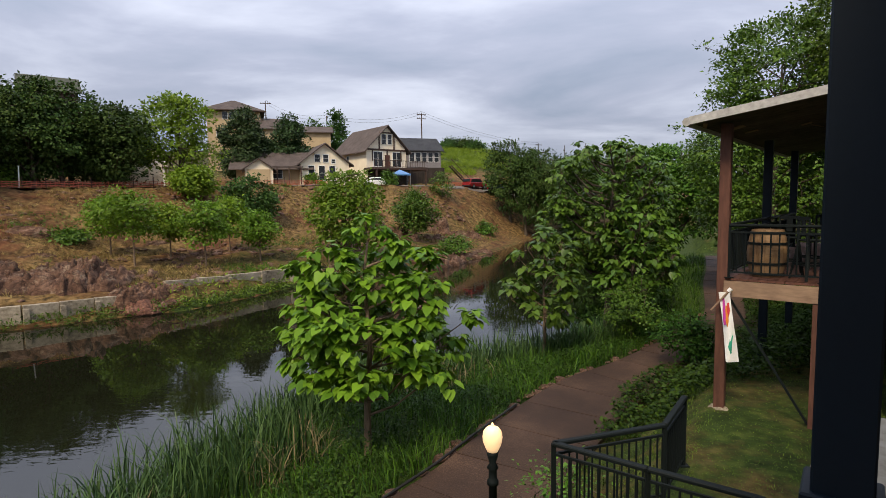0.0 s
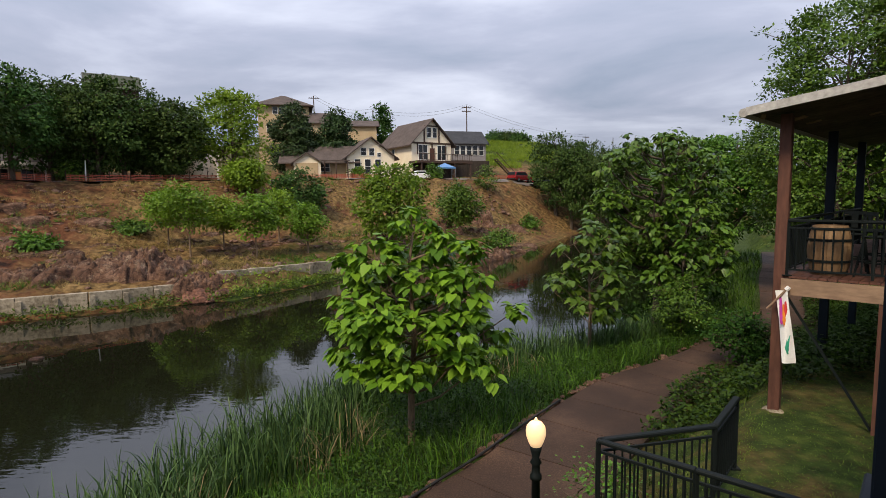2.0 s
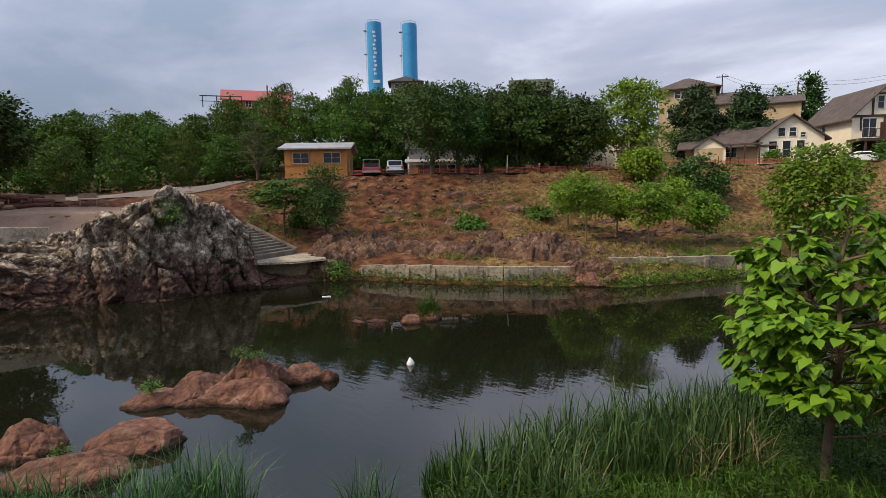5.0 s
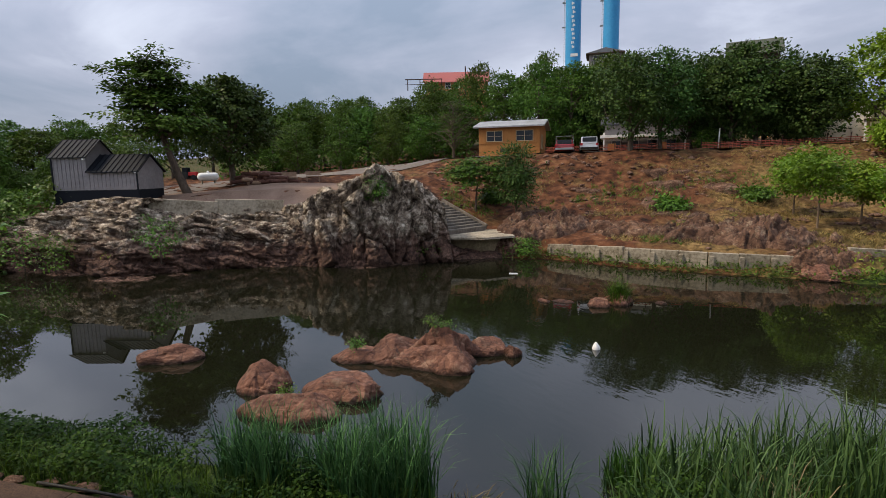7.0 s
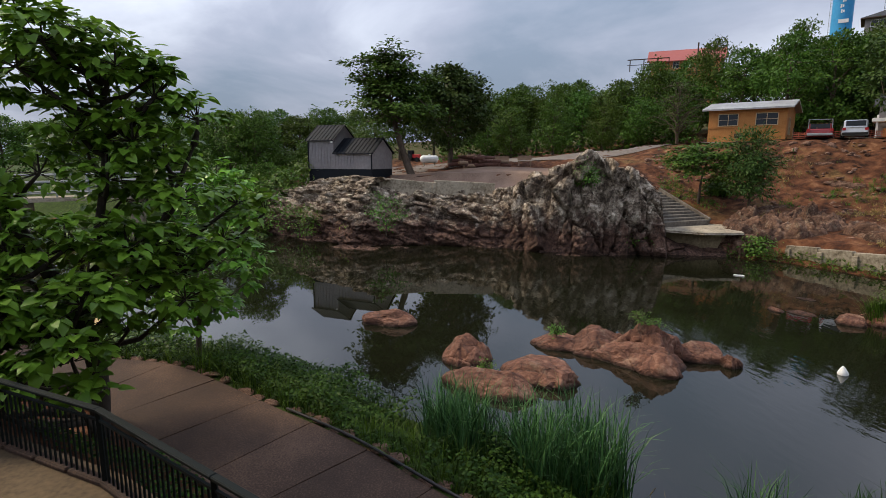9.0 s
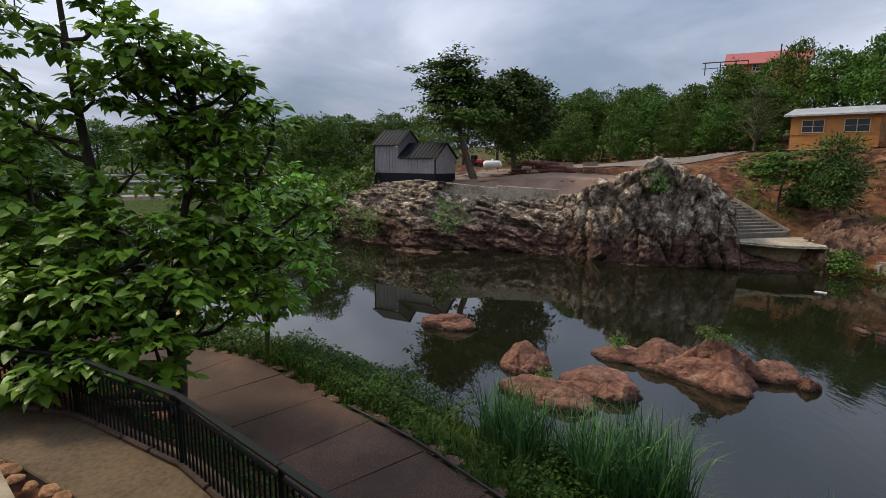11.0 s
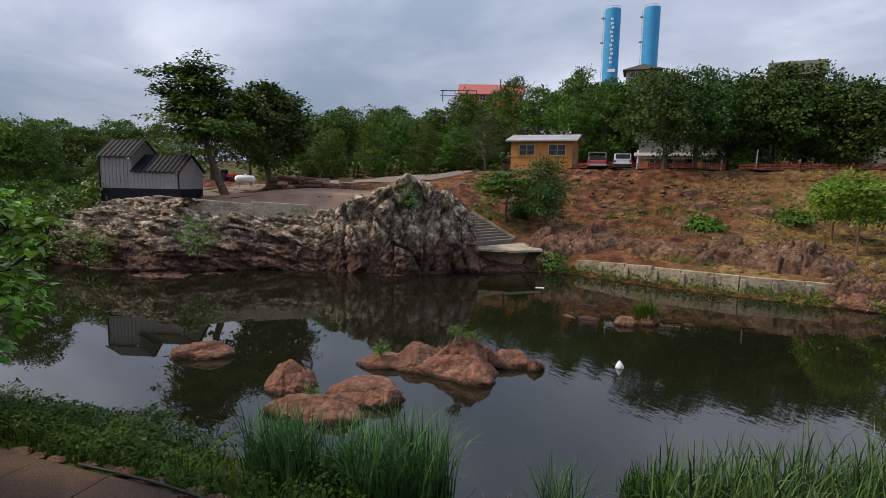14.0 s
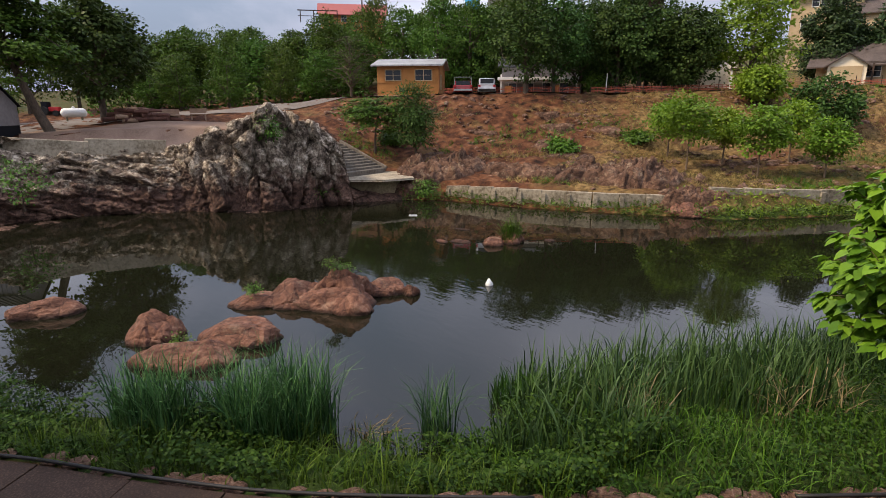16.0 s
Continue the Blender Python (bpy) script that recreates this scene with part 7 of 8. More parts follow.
# catalpas on this shore
catalpa(pose(-1.7, 11.55, 0.5), "young catalpa with broad bright green heart-shaped leaves by the reeds", "catalpa", "young_bark", 3,
        [(0, 0, -0.4), (0.02, 0, 1.2), (0.10, 0.05, 2.6), (0.02, 0.0, 3.8), (0.12, 0, 4.7)], 0.075,
        [(0.10, 0.0, 4.85, 0.36), (0.66, 0.1, 4.45, 0.34), (1.28, -0.1, 4.15, 0.40), (-0.66, -0.2, 4.15, 0.48), (-1.28, 0.2, 3.95, 0.38), (1.15, -0.4, 3.55, 0.52), (0.25, -0.2, 3.72, 0.36),
         (-1.10, 0.0, 3.3, 0.5), (-1.45, 0.5, 2.85, 0.45), (-0.55, -0.95, 2.95, 0.58), (0.25, -1.1, 2.75, 0.55), (1.10, -0.6, 2.75, 0.52), (1.60, 0.1, 2.35, 0.45), (0.95, -0.75, 2.05, 0.50),
         (0.05, -1.15, 1.85, 0.40), (-1.10, 0.0, 2.3, 0.55), (-0.62, -0.7, 2.05, 0.46), (2.15, 0.0, 2.95, 0.25),
         (0.8, 0.9, 3.5, 0.5), (-0.6, 0.9, 3.4, 0.55), (0.1, 1.2, 2.7, 0.6), (-1.1, 1.0, 2.6, 0.55), (1.1, 1.0, 2.5, 0.55), (0.3, 0.7, 4.1, 0.45), (0.4, 1.0, 2.1, 0.42), (-0.95, -0.5, 1.95, 0.42), (1.5, -0.5, 1.95, 0.36)], 0.225, 9, 68)
catalpa(pose(3.5, 19.0, 0.45), "slender young catalpa with drooping green leaves at the water", "shade_catalpa", "young_bark", 5,
        [(0, 0, -0.3), (0.03, 0, 1.4), (0.0, 0.1, 2.8), (0.1, 0.1, 4.0)], 0.06, masses_in(5, 22, 1.7, 4.5, [(0, 1.3), (0.3, 1.75), (0.7, 1.3), (1, 0.4)], 0.40, 0.62), 0.26, 7, 30)
catalpa(pose(7.5, 21.6, 0.5), "small dark-stemmed catalpa beside the path", "shade_catalpa", "bark", 9,
        [(0, 0, -0.3), (-0.1, 0, 1.6), (0.1, 0.1, 3.2), (0.1, 0.1, 4.8)], 0.08, masses_in(9, 20, 1.9, 5.2, [(0, 1.2), (0.4, 1.7), (0.8, 1.1), (1, 0.4)], 0.42, 0.62), 0.26, 7, 30)
catalpa(pose(7.2, 23.9, 0.5), "tall catalpa with dense green leaves beside the path", "shade_catalpa", "bark", 12,
        [(0, 0, -0.4), (0.1, 0, 2.4), (0.2, 0.1, 5.0), (0.5, 0.1, 7.4)], 0.14, masses_in(12, 66, 2.5, 7.9, [(0, 1.6), (0.25, 2.9), (0.6, 3.2), (0.85, 2.4), (1, 1.2)], 0.60, 0.95), 0.215, 9, 30)
catalpa(pose(10.0, 29.0, 0.5), "tall catalpa over the bend of the path", "shade_catalpa", "bark", 10,
        [(0, 0, -0.4), (0.1, 0, 2.4), (0.2, 0.1, 5.0), (0.4, 0.1, 7.0)], 0.16, masses_in(10, 56, 0.8, 8.2, [(0, 1.9), (0.35, 2.7), (0.7, 2.5), (1, 1.0)], 0.6, 0.95), 0.24, 8, 24)
# the large one over the railing: an upright leader, a spreading fan and low skirts
catalpa(pose(-10.2, -5.8, 0.9), "large catalpa with dark limbs and broad green leaves over the railing", "dark_catalpa", "dark_bark_and_shade", 21,
        [[(0, 0, -0.5), (-0.05, 0.1, 1.2), (0.0, -0.3, 2.6), (-0.3, -1.3, 4.2), (-0.4, -1.7, 6.0), (-0.4, -1.9, 8.3)], [(-0.03, 0.0, 2.0), (-0.3, 0.15, 3.4), (-0.5, 0.35, 4.8), (-0.6, 0.4, 6.4)],
         [(-0.02, 0.05, 1.8), (-0.1, 0.8, 2.6), (-0.4, 1.4, 4.0), (-0.7, 1.9, 5.3)], [(-0.02, 0.0, 1.5), (0.6, -0.3, 2.2), (1.0, -0.6, 3.0)]], 0.15,
        [(-0.4, -1.8, 8.5, 0.5), (-0.1, -2.5, 7.7, 0.48), (-0.5, -1.1, 7.7, 0.5), (0.2, -2.9, 6.9, 0.5), (-0.4, -1.9, 7.1, 0.5), (0.0, -3.0, 6.1, 0.6), (-0.9, -1.1, 6.8, 0.5), (-0.3, -1.3, 6.2, 0.5), (0.0, -2.2, 5.6, 0.55),
         (-0.6, 0.0, 6.8, 0.6), (-0.8, 0.75, 6.65, 0.6), (-0.4, -0.5, 6.2, 0.6), (-0.6, 1.3, 6.15, 0.6), (-1.0, 0.5, 5.9, 0.65), (-0.7, 2.0, 5.75, 0.55), (-0.3, 1.0, 5.35, 0.65), (-0.2, 0.1, 5.5, 0.65), (-0.7, 1.35, 5.0, 0.55),
         (-1.2, 1.2, 5.0, 0.6), (-1.2, -0.3, 5.2, 0.65), (-0.1, 0.6, 4.7, 0.65), (-0.2, -0.6, 4.8, 0.6), (-0.4, 1.7, 4.3, 0.6), (-1.0, 0.4, 4.3, 0.6),
         (0.3, -2.6, 5.0, 0.65), (0.5, -3.2, 4.2, 0.75), (0.7, -1.9, 4.3, 0.65), (0.9, -2.6, 3.4, 0.75), (1.0, -1.7, 3.1, 0.7), (0.5, -1.2, 4.0, 0.6),
         (0.9, -0.6, 3.65, 0.7), (0.8, 0.3, 3.6, 0.7), (0.5, 1.1, 3.5, 0.65), (0.1, 1.8, 3.4, 0.55), (1.3, -0.9, 2.8, 0.7), (1.4, -0.1, 2.5, 0.65), (1.4, -1.7, 2.2, 0.75), (1.6, -0.9, 1.9, 0.65), (1.2, -2.6, 2.4, 0.75), (0.4, 1.2, 2.8, 0.6),
         (0.9, 0.6, 2.8, 0.6), (0.0, 1.8, 2.5, 0.55), (0.5, 1.0, 2.1, 0.5), (-0.9, 0.6, 3.3, 0.75), (-1.2, -0.6, 3.0, 0.75), (-1.0, -1.9, 3.4, 0.75), (-0.7, 1.5, 3.0, 0.6), (1.0, -3.4, 3.0, 0.75), (0.9, -3.6, 2.3, 0.6), (1.75, -1.4, 1.2, 0.5), (0.2, -1.0, 3.0, 0.6), (-0.3, -2.2, 4.2, 0.7),
         (2.0, 0.9, 2.1, 0.5), (2.2, 0.25, 1.9, 0.55), (2.3, -0.5, 1.7, 0.55), (2.2, -1.3, 1.9, 0.6), (2.0, -2.1, 2.0, 0.65), (1.6, 0.9, 2.85, 0.55), (1.9, -0.2, 2.75, 0.6), (1.8, -1.1, 2.9, 0.6), (1.7, 0.7, 1.4, 0.4), (0.58, -0.19, 7.16, 0.50), (0.59, 0.17, 6.87, 0.50), (-0.00, 0.42, 7.13, 0.48), (0.07, 0.49, 6.48, 0.50), (-0.22, 0.86, 6.67, 0.45), (-0.62, 1.24, 6.49, 0.42), (-0.77, 1.63, 6.56, 0.30), (0.36, -0.40, 6.51, 0.55), (-0.8, 2.6, 4.2, 0.45), (-0.9, 3.1, 4.0, 0.32), (-0.8, 2.3, 3.5, 0.45)], 0.215, 9, 52, 0.40, 4.6)
catalpa(pose(-15.2, -5.7, 0.35), "slim catalpa leaning over the water's edge", "dark_catalpa", "bark", 23,
        [(0, 0, -0.4), (0.1, 0.1, 1.2), (0.1, 0.5, 2.6), (0.0, 0.7, 4.4)], 0.07, masses_in(23, 30, 1.5, 5.4, [(0, 1.0), (0.35, 1.75), (0.7, 1.4), (1, 0.5)], 0.42, 0.62, (0.0, 0.75)), 0.22, 8, 42, 0.4)
tree("river_tree", pose(-19.0, -17.0, 0.3), "broad dark green tree on the near river bank", "oak", "bark",
     seed=24, h=7.2, r=3.3, base=0.8, limbs=18, clumps=500, per=20, size=0.24, shape=DIAMOND, spread=0.30, lobes=24, trunk_r=0.16)
# trees beyond the covered deck
for k, (x, y, h, r, sd) in enumerate(((17.0, 28.4, 14.0, 4.2, 31), (21.5, 27.0, 16.5, 4.4, 32), (20.4, 33.5, 9.5, 2.8, 33), (25.0, 41.0, 11.0, 3.6, 34), (17.6, 41.5, 9.6, 3.2, 35), (14.4, 47.0, 9.0, 3.2, 36))):
    tree("roadside_tree", pose(x, y, ground_z(x, y) - 0.1), "tall light green broadleaf tree behind the covered deck", "ivy", "bark", "trees behind the deck",
         seed=sd, h=h, r=r, base=h * (0.26 if sd == 35 else 0.12), limbs=24, clumps=900, per=46 if sd < 33 else 22, size=0.17 if sd < 33 else 0.25, shape=DIAMOND, spread=0.24, trunk_r=0.2, lobes=38)

# stock of woodland trees, about 10 m high, planted many times
OAKS = [dict(seed=50 + k, h=10.0, r=4.0, base=1.7 if k == 0 else 0.7 + 0.2 * k, limbs=12, clumps=420, per=17, size=0.33, shape=DIAMOND, spread=0.34, trunk_r=0.22, lobes=15 + 3 * k) for k in range(4)]


def plant(name, leaf, kw, places, label, group):
    first = None
    for az, d, turn, s, sz in places:
        m = spot(az, d, turn, s, sz)
        if first is None:
            first = tree(name, m, label, leaf, "bark", group, **kw)
        else:
            c = copy_thing(first, Matrix.Identity(4))
            c.matrix_basis = m
    return first


rng = random.Random(77)
dark_line = [(45.3, 58.3), (42.6, 60.5), (40.0, 65), (34.6, 64.2), (31.4, 66.5), (47.6, 75), (42.6, 77), (36.4, 74)]
low_line = [(38.0, 66), (36.6, 63.8), (32.4, 66.5), (30.8, 64.5), (50.4, 77), (45.2, 79), (40.0, 78), (38.0, 79), (34.0, 77), (31.0, 79)]


def tall(az):
    """How high the oaks of the bank grow, by bearing."""
    return float(np.interp(az, [30, 33, 35, 40, 46], [0.84, 0.90, 1.05, 1.05, 0.96]))


plant("oak_tree", "dark_leaf", OAKS[0], [(a, d, rng.uniform(0, 360), rng.uniform(0.9, 1.05), rng.uniform(0.94, 1.04) * tall(a)) for a, d in dark_line], "dense dark green oak at the top of the bank", "oaks along the bank")
plant("oak_tree", "dark_leaf", OAKS[3], [(a, d, rng.uniform(0, 360), rng.uniform(0.8, 1.05), rng.uniform(0.88, 1.02) * tall(a)) for a, d in low_line], "dense dark green oak with low limbs along the bank", "oaks along the bank")
back_line = [(47.5, 86), (49.6, 82), (51.6, 87), (53.4, 81), (55.6, 86), (57.6, 82), (59.4, 88), (48.6, 97), (52.6, 98), (56.6, 98), (45.0, 90), (61.0, 96), (54.2, 72), (51.0, 72.5)]
plant("oak_tree", "oak", OAKS[1], [(a, d, rng.uniform(0, 360), rng.uniform(0.85, 1.2), rng.uniform(1.02, 1.3)) for a, d in back_line], "dark green oak on the slope behind the brick house", "oaks on the slope")
left_line = [(62.5, 84), (65.0, 80), (67.4, 77), (69.6, 78), (71.6, 76), (73.8, 78), (76.0, 76), (78.4, 77), (80.6, 78), (82.8, 76), (64.0, 92), (68.6, 90), (72.6, 92), (77.0, 92), (81.4, 90), (86.5, 82), (90.0, 84)]
plant("oak_tree", "oak", OAKS[2], [(a, d, rng.uniform(0, 360), rng.uniform(0.7, 1.1), rng.uniform(0.68, 1.06)) for a, d in left_line], "green oak in the wood behind the lane", "oaks behind the lane")
plant("oak_tree", "oak", OAKS[3], [(66.2, 72, 10, 0.62, 0.62), (69.6, 64, 50, 0.5, 0.62), (74.4, 64, 90, 0.5, 0.62), (78.6, 66, 200, 0.55, 0.6), (81.0, 72, 130, 0.45, 0.5), (63.2, 74, 130, 0.6, 0.6), (92.5, 66, 200, 0.6, 0.55), (95.5, 72, 20, 0.7, 0.55)], "small lighter green tree beside the lane", "small trees by the lane")
right_line = [(-7.0, 87), (-8.6, 86), (-10.4, 84), (-12.2, 82), (-14.0, 80), (-10.0, 94), (-13.0, 92), (-16.0, 84), (-18.5, 78)]
plant("oak_tree", "dark_leaf", OAKS[0], [(a, d, rng.uniform(0, 360), rng.uniform(0.8, 1.0), rng.uniform(1.2, 1.4)) for a, d in right_line], "dark green tree at the end of the road", "trees at the road end")
far_left = [(97.5, 95), (100.0, 88), (102.5, 92), (105.0, 86), (107.5, 92), (110.5, 86), (113.5, 90), (117, 84), (120, 92), (124, 84), (128, 88), (132, 84), (137, 90), (94.5, 110), (99, 120), (104, 122), (109, 118), (115, 122), (122, 118)]
plant("oak_tree", "oak", OAKS[2], [(a, d, rng.uniform(0, 360), rng.uniform(0.85, 1.1), rng.uniform(0.72, 0.9)) for a, d in far_left], "green tree in the wood beyond the river", "trees beyond the river")
plant("oak_tree", "oak", OAKS[0], [(104.2, 58, 10, 0.62, 0.70), (106.6, 60, 90, 0.62, 0.72), (110.5, 66, 200, 0.7, 0.75), (101.4, 56, 200, 0.34, 0.32), (103.0, 54, 250, 0.36, 0.3), (99.2, 58, 20, 0.4, 0.36), (114, 62, 70, 0.7, 0.7)], "bright green tree near the metal shed", "trees by the shed")

# single trees of the far bank
tree("round_tree", spot(84.8, 54.5), "round dark green tree above the yard", "dark_leaf", seed=61, h=9.4, r=3.8, base=2.3, limbs=22, clumps=620, per=17, size=0.36, shape=DIAMOND, spread=0.34, lobes=28, trunk_r=0.25)
tree("leaning_tree", spot(88.8, 49.0), "tall open tree leaning beside the metal shed", "oak", seed=62, h=11.4, r=3.9, base=5.8, limbs=38, clumps=150, per=46, size=0.33, shape=DIAMOND, spread=0.46, lean=(-0.3, -1.7), bow=1.3, trunk_r=0.30, flat=0.42, shelves=3)
tree("bank_tree", spot(60.6, 45.5), "flat-topped spreading green locust on the red bank", "oak", seed=63, h=4.6, r=3.1, base=3.0, limbs=18, clumps=60, per=34, size=0.24, shape=DIAMOND, spread=0.40, trunk_r=0.10, flat=0.3, shelves=4)
tree("bank_tree", spot(56.4, 44.0), "dense dark green locust with a pale stem on the red bank", "dark_leaf", seed=64, h=6.3, r=1.6, base=0.7, limbs=16, clumps=300, per=22, size=0.24, shape=FERN, spread=0.36, trunk_r=0.08)
tree("bare_tree", spot(62.8, 66.5), "half-bare grey tree behind the brick house", "oak", seed=65, h=7.2, r=3.2, base=1.6, limbs=46, clumps=20, per=8, size=0.2, shape=DIAMOND, spread=0.4, trunk_r=0.16)
for k, (az, d, h, r) in enumerate(((29.6, 42.5, 5.2, 1.8), (26.6, 46.0, 4.0, 1.4), (23.6, 42.5, 4.8, 1.7), (18.6, 45.0, 3.6, 1.4), (21.4, 48.5, 4.6, 1.4), (31.4, 47.0, 4.2, 1.6))):
    tree("locust_tree", spot(az, d), "slender bright green locust on the grassy shore", ("locust", "yellow_leaf", "locust")[k % 3], "young_bark", "locusts on the shore",
         seed=70 + k, h=h, r=r, base=h * 0.40, limbs=18, clumps=170, per=20, size=0.23, shape=DIAMOND, spread=0.26, trunk_r=0.06, lobes=11)
tree("yellow_tree", spot(25.4, 66.5), "yellow-green tree at the top of the bank", "yellow_leaf", seed=80, h=9.8, r=4.1, base=1.0, limbs=20, clumps=420, per=18, size=0.36, shape=DIAMOND, spread=0.34, lobes=24, trunk_r=0.16)
tree("yellow_tree", spot(24.6, 60.5), "low yellow-green tree on the bank", "yellow_leaf", seed=81, h=3.3, r=2.0, base=0.6, limbs=14, clumps=260, per=18, size=0.32, shape=DIAMOND, spread=0.32, lobes=14, trunk_r=0.1)
tree("shrub", spot(19.3, 58.5), "dark green shrub at the edge of the bank", "dark_leaf", category="shrub", seed=82, h=4.4, r=2.4, base=0.2, limbs=12, clumps=260, per=18, size=0.32, shape=DIAMOND, spread=0.32, lobes=14, trunk_r=0.08)
tree("shore_tree", spot(10.0, 47.5), "bright green bushy tree on the far shore", "locust", seed=83, h=7.6, r=3.1, base=0.4, limbs=20, clumps=420, per=18, size=0.31, shape=DIAMOND, spread=0.30, lobes=26, trunk_r=0.12)
tree("bank_shrub", spot(2.8, 60.0), "dark green multi-stemmed shrub on the bank", "ivy", category="shrub", seed=84, h=5.3, r=2.2, base=1.2, limbs=14, clumps=260, per=20, size=0.28, lobes=16, shape=DIAMOND, spread=0.4, trunk_r=0.08)
for k, (az, d, h, r) in enumerate(((-1.4, 56.5, 1.9, 1.8), (-4.4, 76, 1.7, 1.5), (0.0, 80.5, 3.6, 2.1), (13.3, 79, 1.8, 1.2), (5.5, 80, 2.0, 1.2), (38.6, 63, 2.0, 1.3), (59.0, 48, 1.2, 1.2), (41.5, 47, 0.8, 1.4), (34.5, 50, 0.8, 1.5), (98.8, 51.0, 3.0, 1.9), (101.2, 50.0, 3.8, 2.4), (103.6, 49.0, 4.2, 2.6), (106.0, 50.5, 4.4, 2.8), (104.6, 45.5, 2.6, 1.8))):
    tree("shrub", spot(az, d), "low green shrub on the far bank", "ivy", "bark", "shrubs on the bank", "shrub", seed=90 + k, h=h, r=r, base=0.1, limbs=8, clumps=70, per=18, size=0.27, shape=DIAMOND, spread=0.3, trunk_r=0.04)
for k, (az, d, h, r) in enumerate(((19.8, 86, 10.6, 3.3), (15.4, 87, 10.0, 2.9))):
    tree("cone_tree", spot(az, d), "dense dark conical tree beside the tan house", "pine", "bark", "conical trees", seed=110 + k, h=h, r=r, base=0.6, limbs=16, clumps=900, per=18, size=0.38, shape=DIAMOND, spread=0.34, lobes=34, trunk_r=0.18, cone=0.62, inner=0.4)
for k, (az, d, h, r) in enumerate(((10.7, 122, 12.5, 1.6), (13.0, 124, 10, 3.4), (17.5, 126, 11, 3.0), (-0.8, 166, 3.0, 3.4), (-2.2, 166, 3.2, 3.8), (-3.4, 164, 2.6, 3.2), (2.2, 118, 4.5, 3.0))):
    tree("hill_tree", spot(az, d), "dark tree on the hill behind the houses", "dark_leaf", "bark", "trees on the hill", seed=120 + k, h=h, r=r, base=0.6, limbs=10, clumps=160, per=18, size=0.55, shape=DIAMOND, spread=0.6, trunk_r=0.14, cone=0.3)

# shrubs by the path, and the small plants against rocks
tree("path_shrub", pose(6.9, 19.9, 0.65), "loose green shrub at the path's edge", "ivy", category="shrub", seed=130, h=2.3, r=1.15, base=0.2, limbs=14, clumps=110, per=40, size=0.10, shape=DIAMOND, spread=0.16, trunk_r=0.03)
tree("path_shrub", pose(7.6, 16.6, 0.9), "loose green shrub at the path's edge", "herb", category="shrub", seed=131, h=1.3, r=1.1, base=0.1, limbs=14, clumps=110, per=40, size=0.10, shape=DIAMOND, spread=0.18, trunk_r=0.03)
tree("path_shrub", pose(1.75, 8.1, 0.95), "thin sprouting weed bush beside the lamp", "ivy", category="shrub", seed=132, h=0.85, r=0.75, base=0.05, limbs=16, clumps=40, per=9, size=0.075, shape=DIAMOND, spread=0.14, trunk_r=0.012)
for k, (x, y, z, h, r) in enumerate(((-36.2, -1.0, 1.2, 2.2, 1.1), (-40.8, -7.0, 0.3, 1.8, 1.3), (-43.0, -9.0, 0.3, 2.2, 1.6), (-33.1, 14.6, 0.2, 0.9, 0.6), (-33.4, 11.5, 4.2, 1.4, 0.8), (-30.9, 21.3, 0.1, 1.1, 0.7))):
    tree("rock_shrub", pose(x, y, z), "green weed bush growing out of the rock face", "ivy", "bark", "weeds on the rocks", "shrub", seed=140 + k, h=h, r=r, base=0.05, limbs=8, clumps=36, per=16, size=0.17, shape=DIAMOND, spread=0.25, trunk_r=0.03)

for k, (x, y, h) in enumerate(((-16.6, 4.9, 0.28), (-15.7, 7.6, 0.35), (-15.3, 7.0, 0.3), (-14.6, 2.3, 0.2), (-18.0, 17.3, 0.75))):
    tree("rock_weed", pose(x, y, rock_top(x, y) - 0.05), "small green weed rooted in a boulder crack", "ivy", "bark", "weeds on the boulders", "plant", seed=160 + k, h=h, r=0.34, base=0.02, limbs=9, clumps=14, per=8, size=0.07, shape=DIAMOND, spread=0.09, trunk_r=0.008)


# ---- grasses, reeds, ivy ----
def blades(x, y, z, h, w, lean, seed):
    """Bent three-piece blades of grass."""
    rg = np.random.default_rng(seed)
    n = len(x)
    a = rg.uniform(0, 2 * math.pi, n)
    b = a + math.pi / 2 + rg.normal(0, 0.5, n)
    rows = []
    for t, wid in ((0.0, 1.0), (0.45, 0.85), (0.8, 0.5)):
        cx, cy, cz = x + lean * h * t * t * np.cos(b), y + lean * h * t * t * np.sin(b), z + h * t * (1 - 0.35 * lean * t)
        rows += [np.stack([cx - w * wid * np.cos(a), cy - w * wid * np.sin(a), cz], 1), np.stack([cx + w * wid * np.cos(a), cy + w * wid * np.sin(a), cz], 1)]
    rows.append(np.stack([x + lean * h * 1.1 * np.cos(b), y + lean * h * 1.1 * np.sin(b), z + h * (1 - 0.45 * lean)], 1))
    v = np.stack(rows, 1).reshape(-1, 3)
    f = np.array([(0, 1, 3), (0, 3, 2), (2, 3, 5), (2, 5, 4), (4, 5, 6)])[None] + (np.arange(n) * 7)[:, None, None]
    return v, f.reshape(-1, 3)


def field(n, x0, x1, y0, y1, seed, keep):
    rg = np.random.default_rng(seed)
    x, y = rg.uniform(x0, x1, n), rg.uniform(y0, y1, n)
    near, edge = -signed(x, y, NEAR_LINE), -signed(x, y, EDGE_LINE)
    ok = keep(x, y, near, edge)
    x, y = x[ok], y[ok]
    return x, y, land(x, y)[0], rg


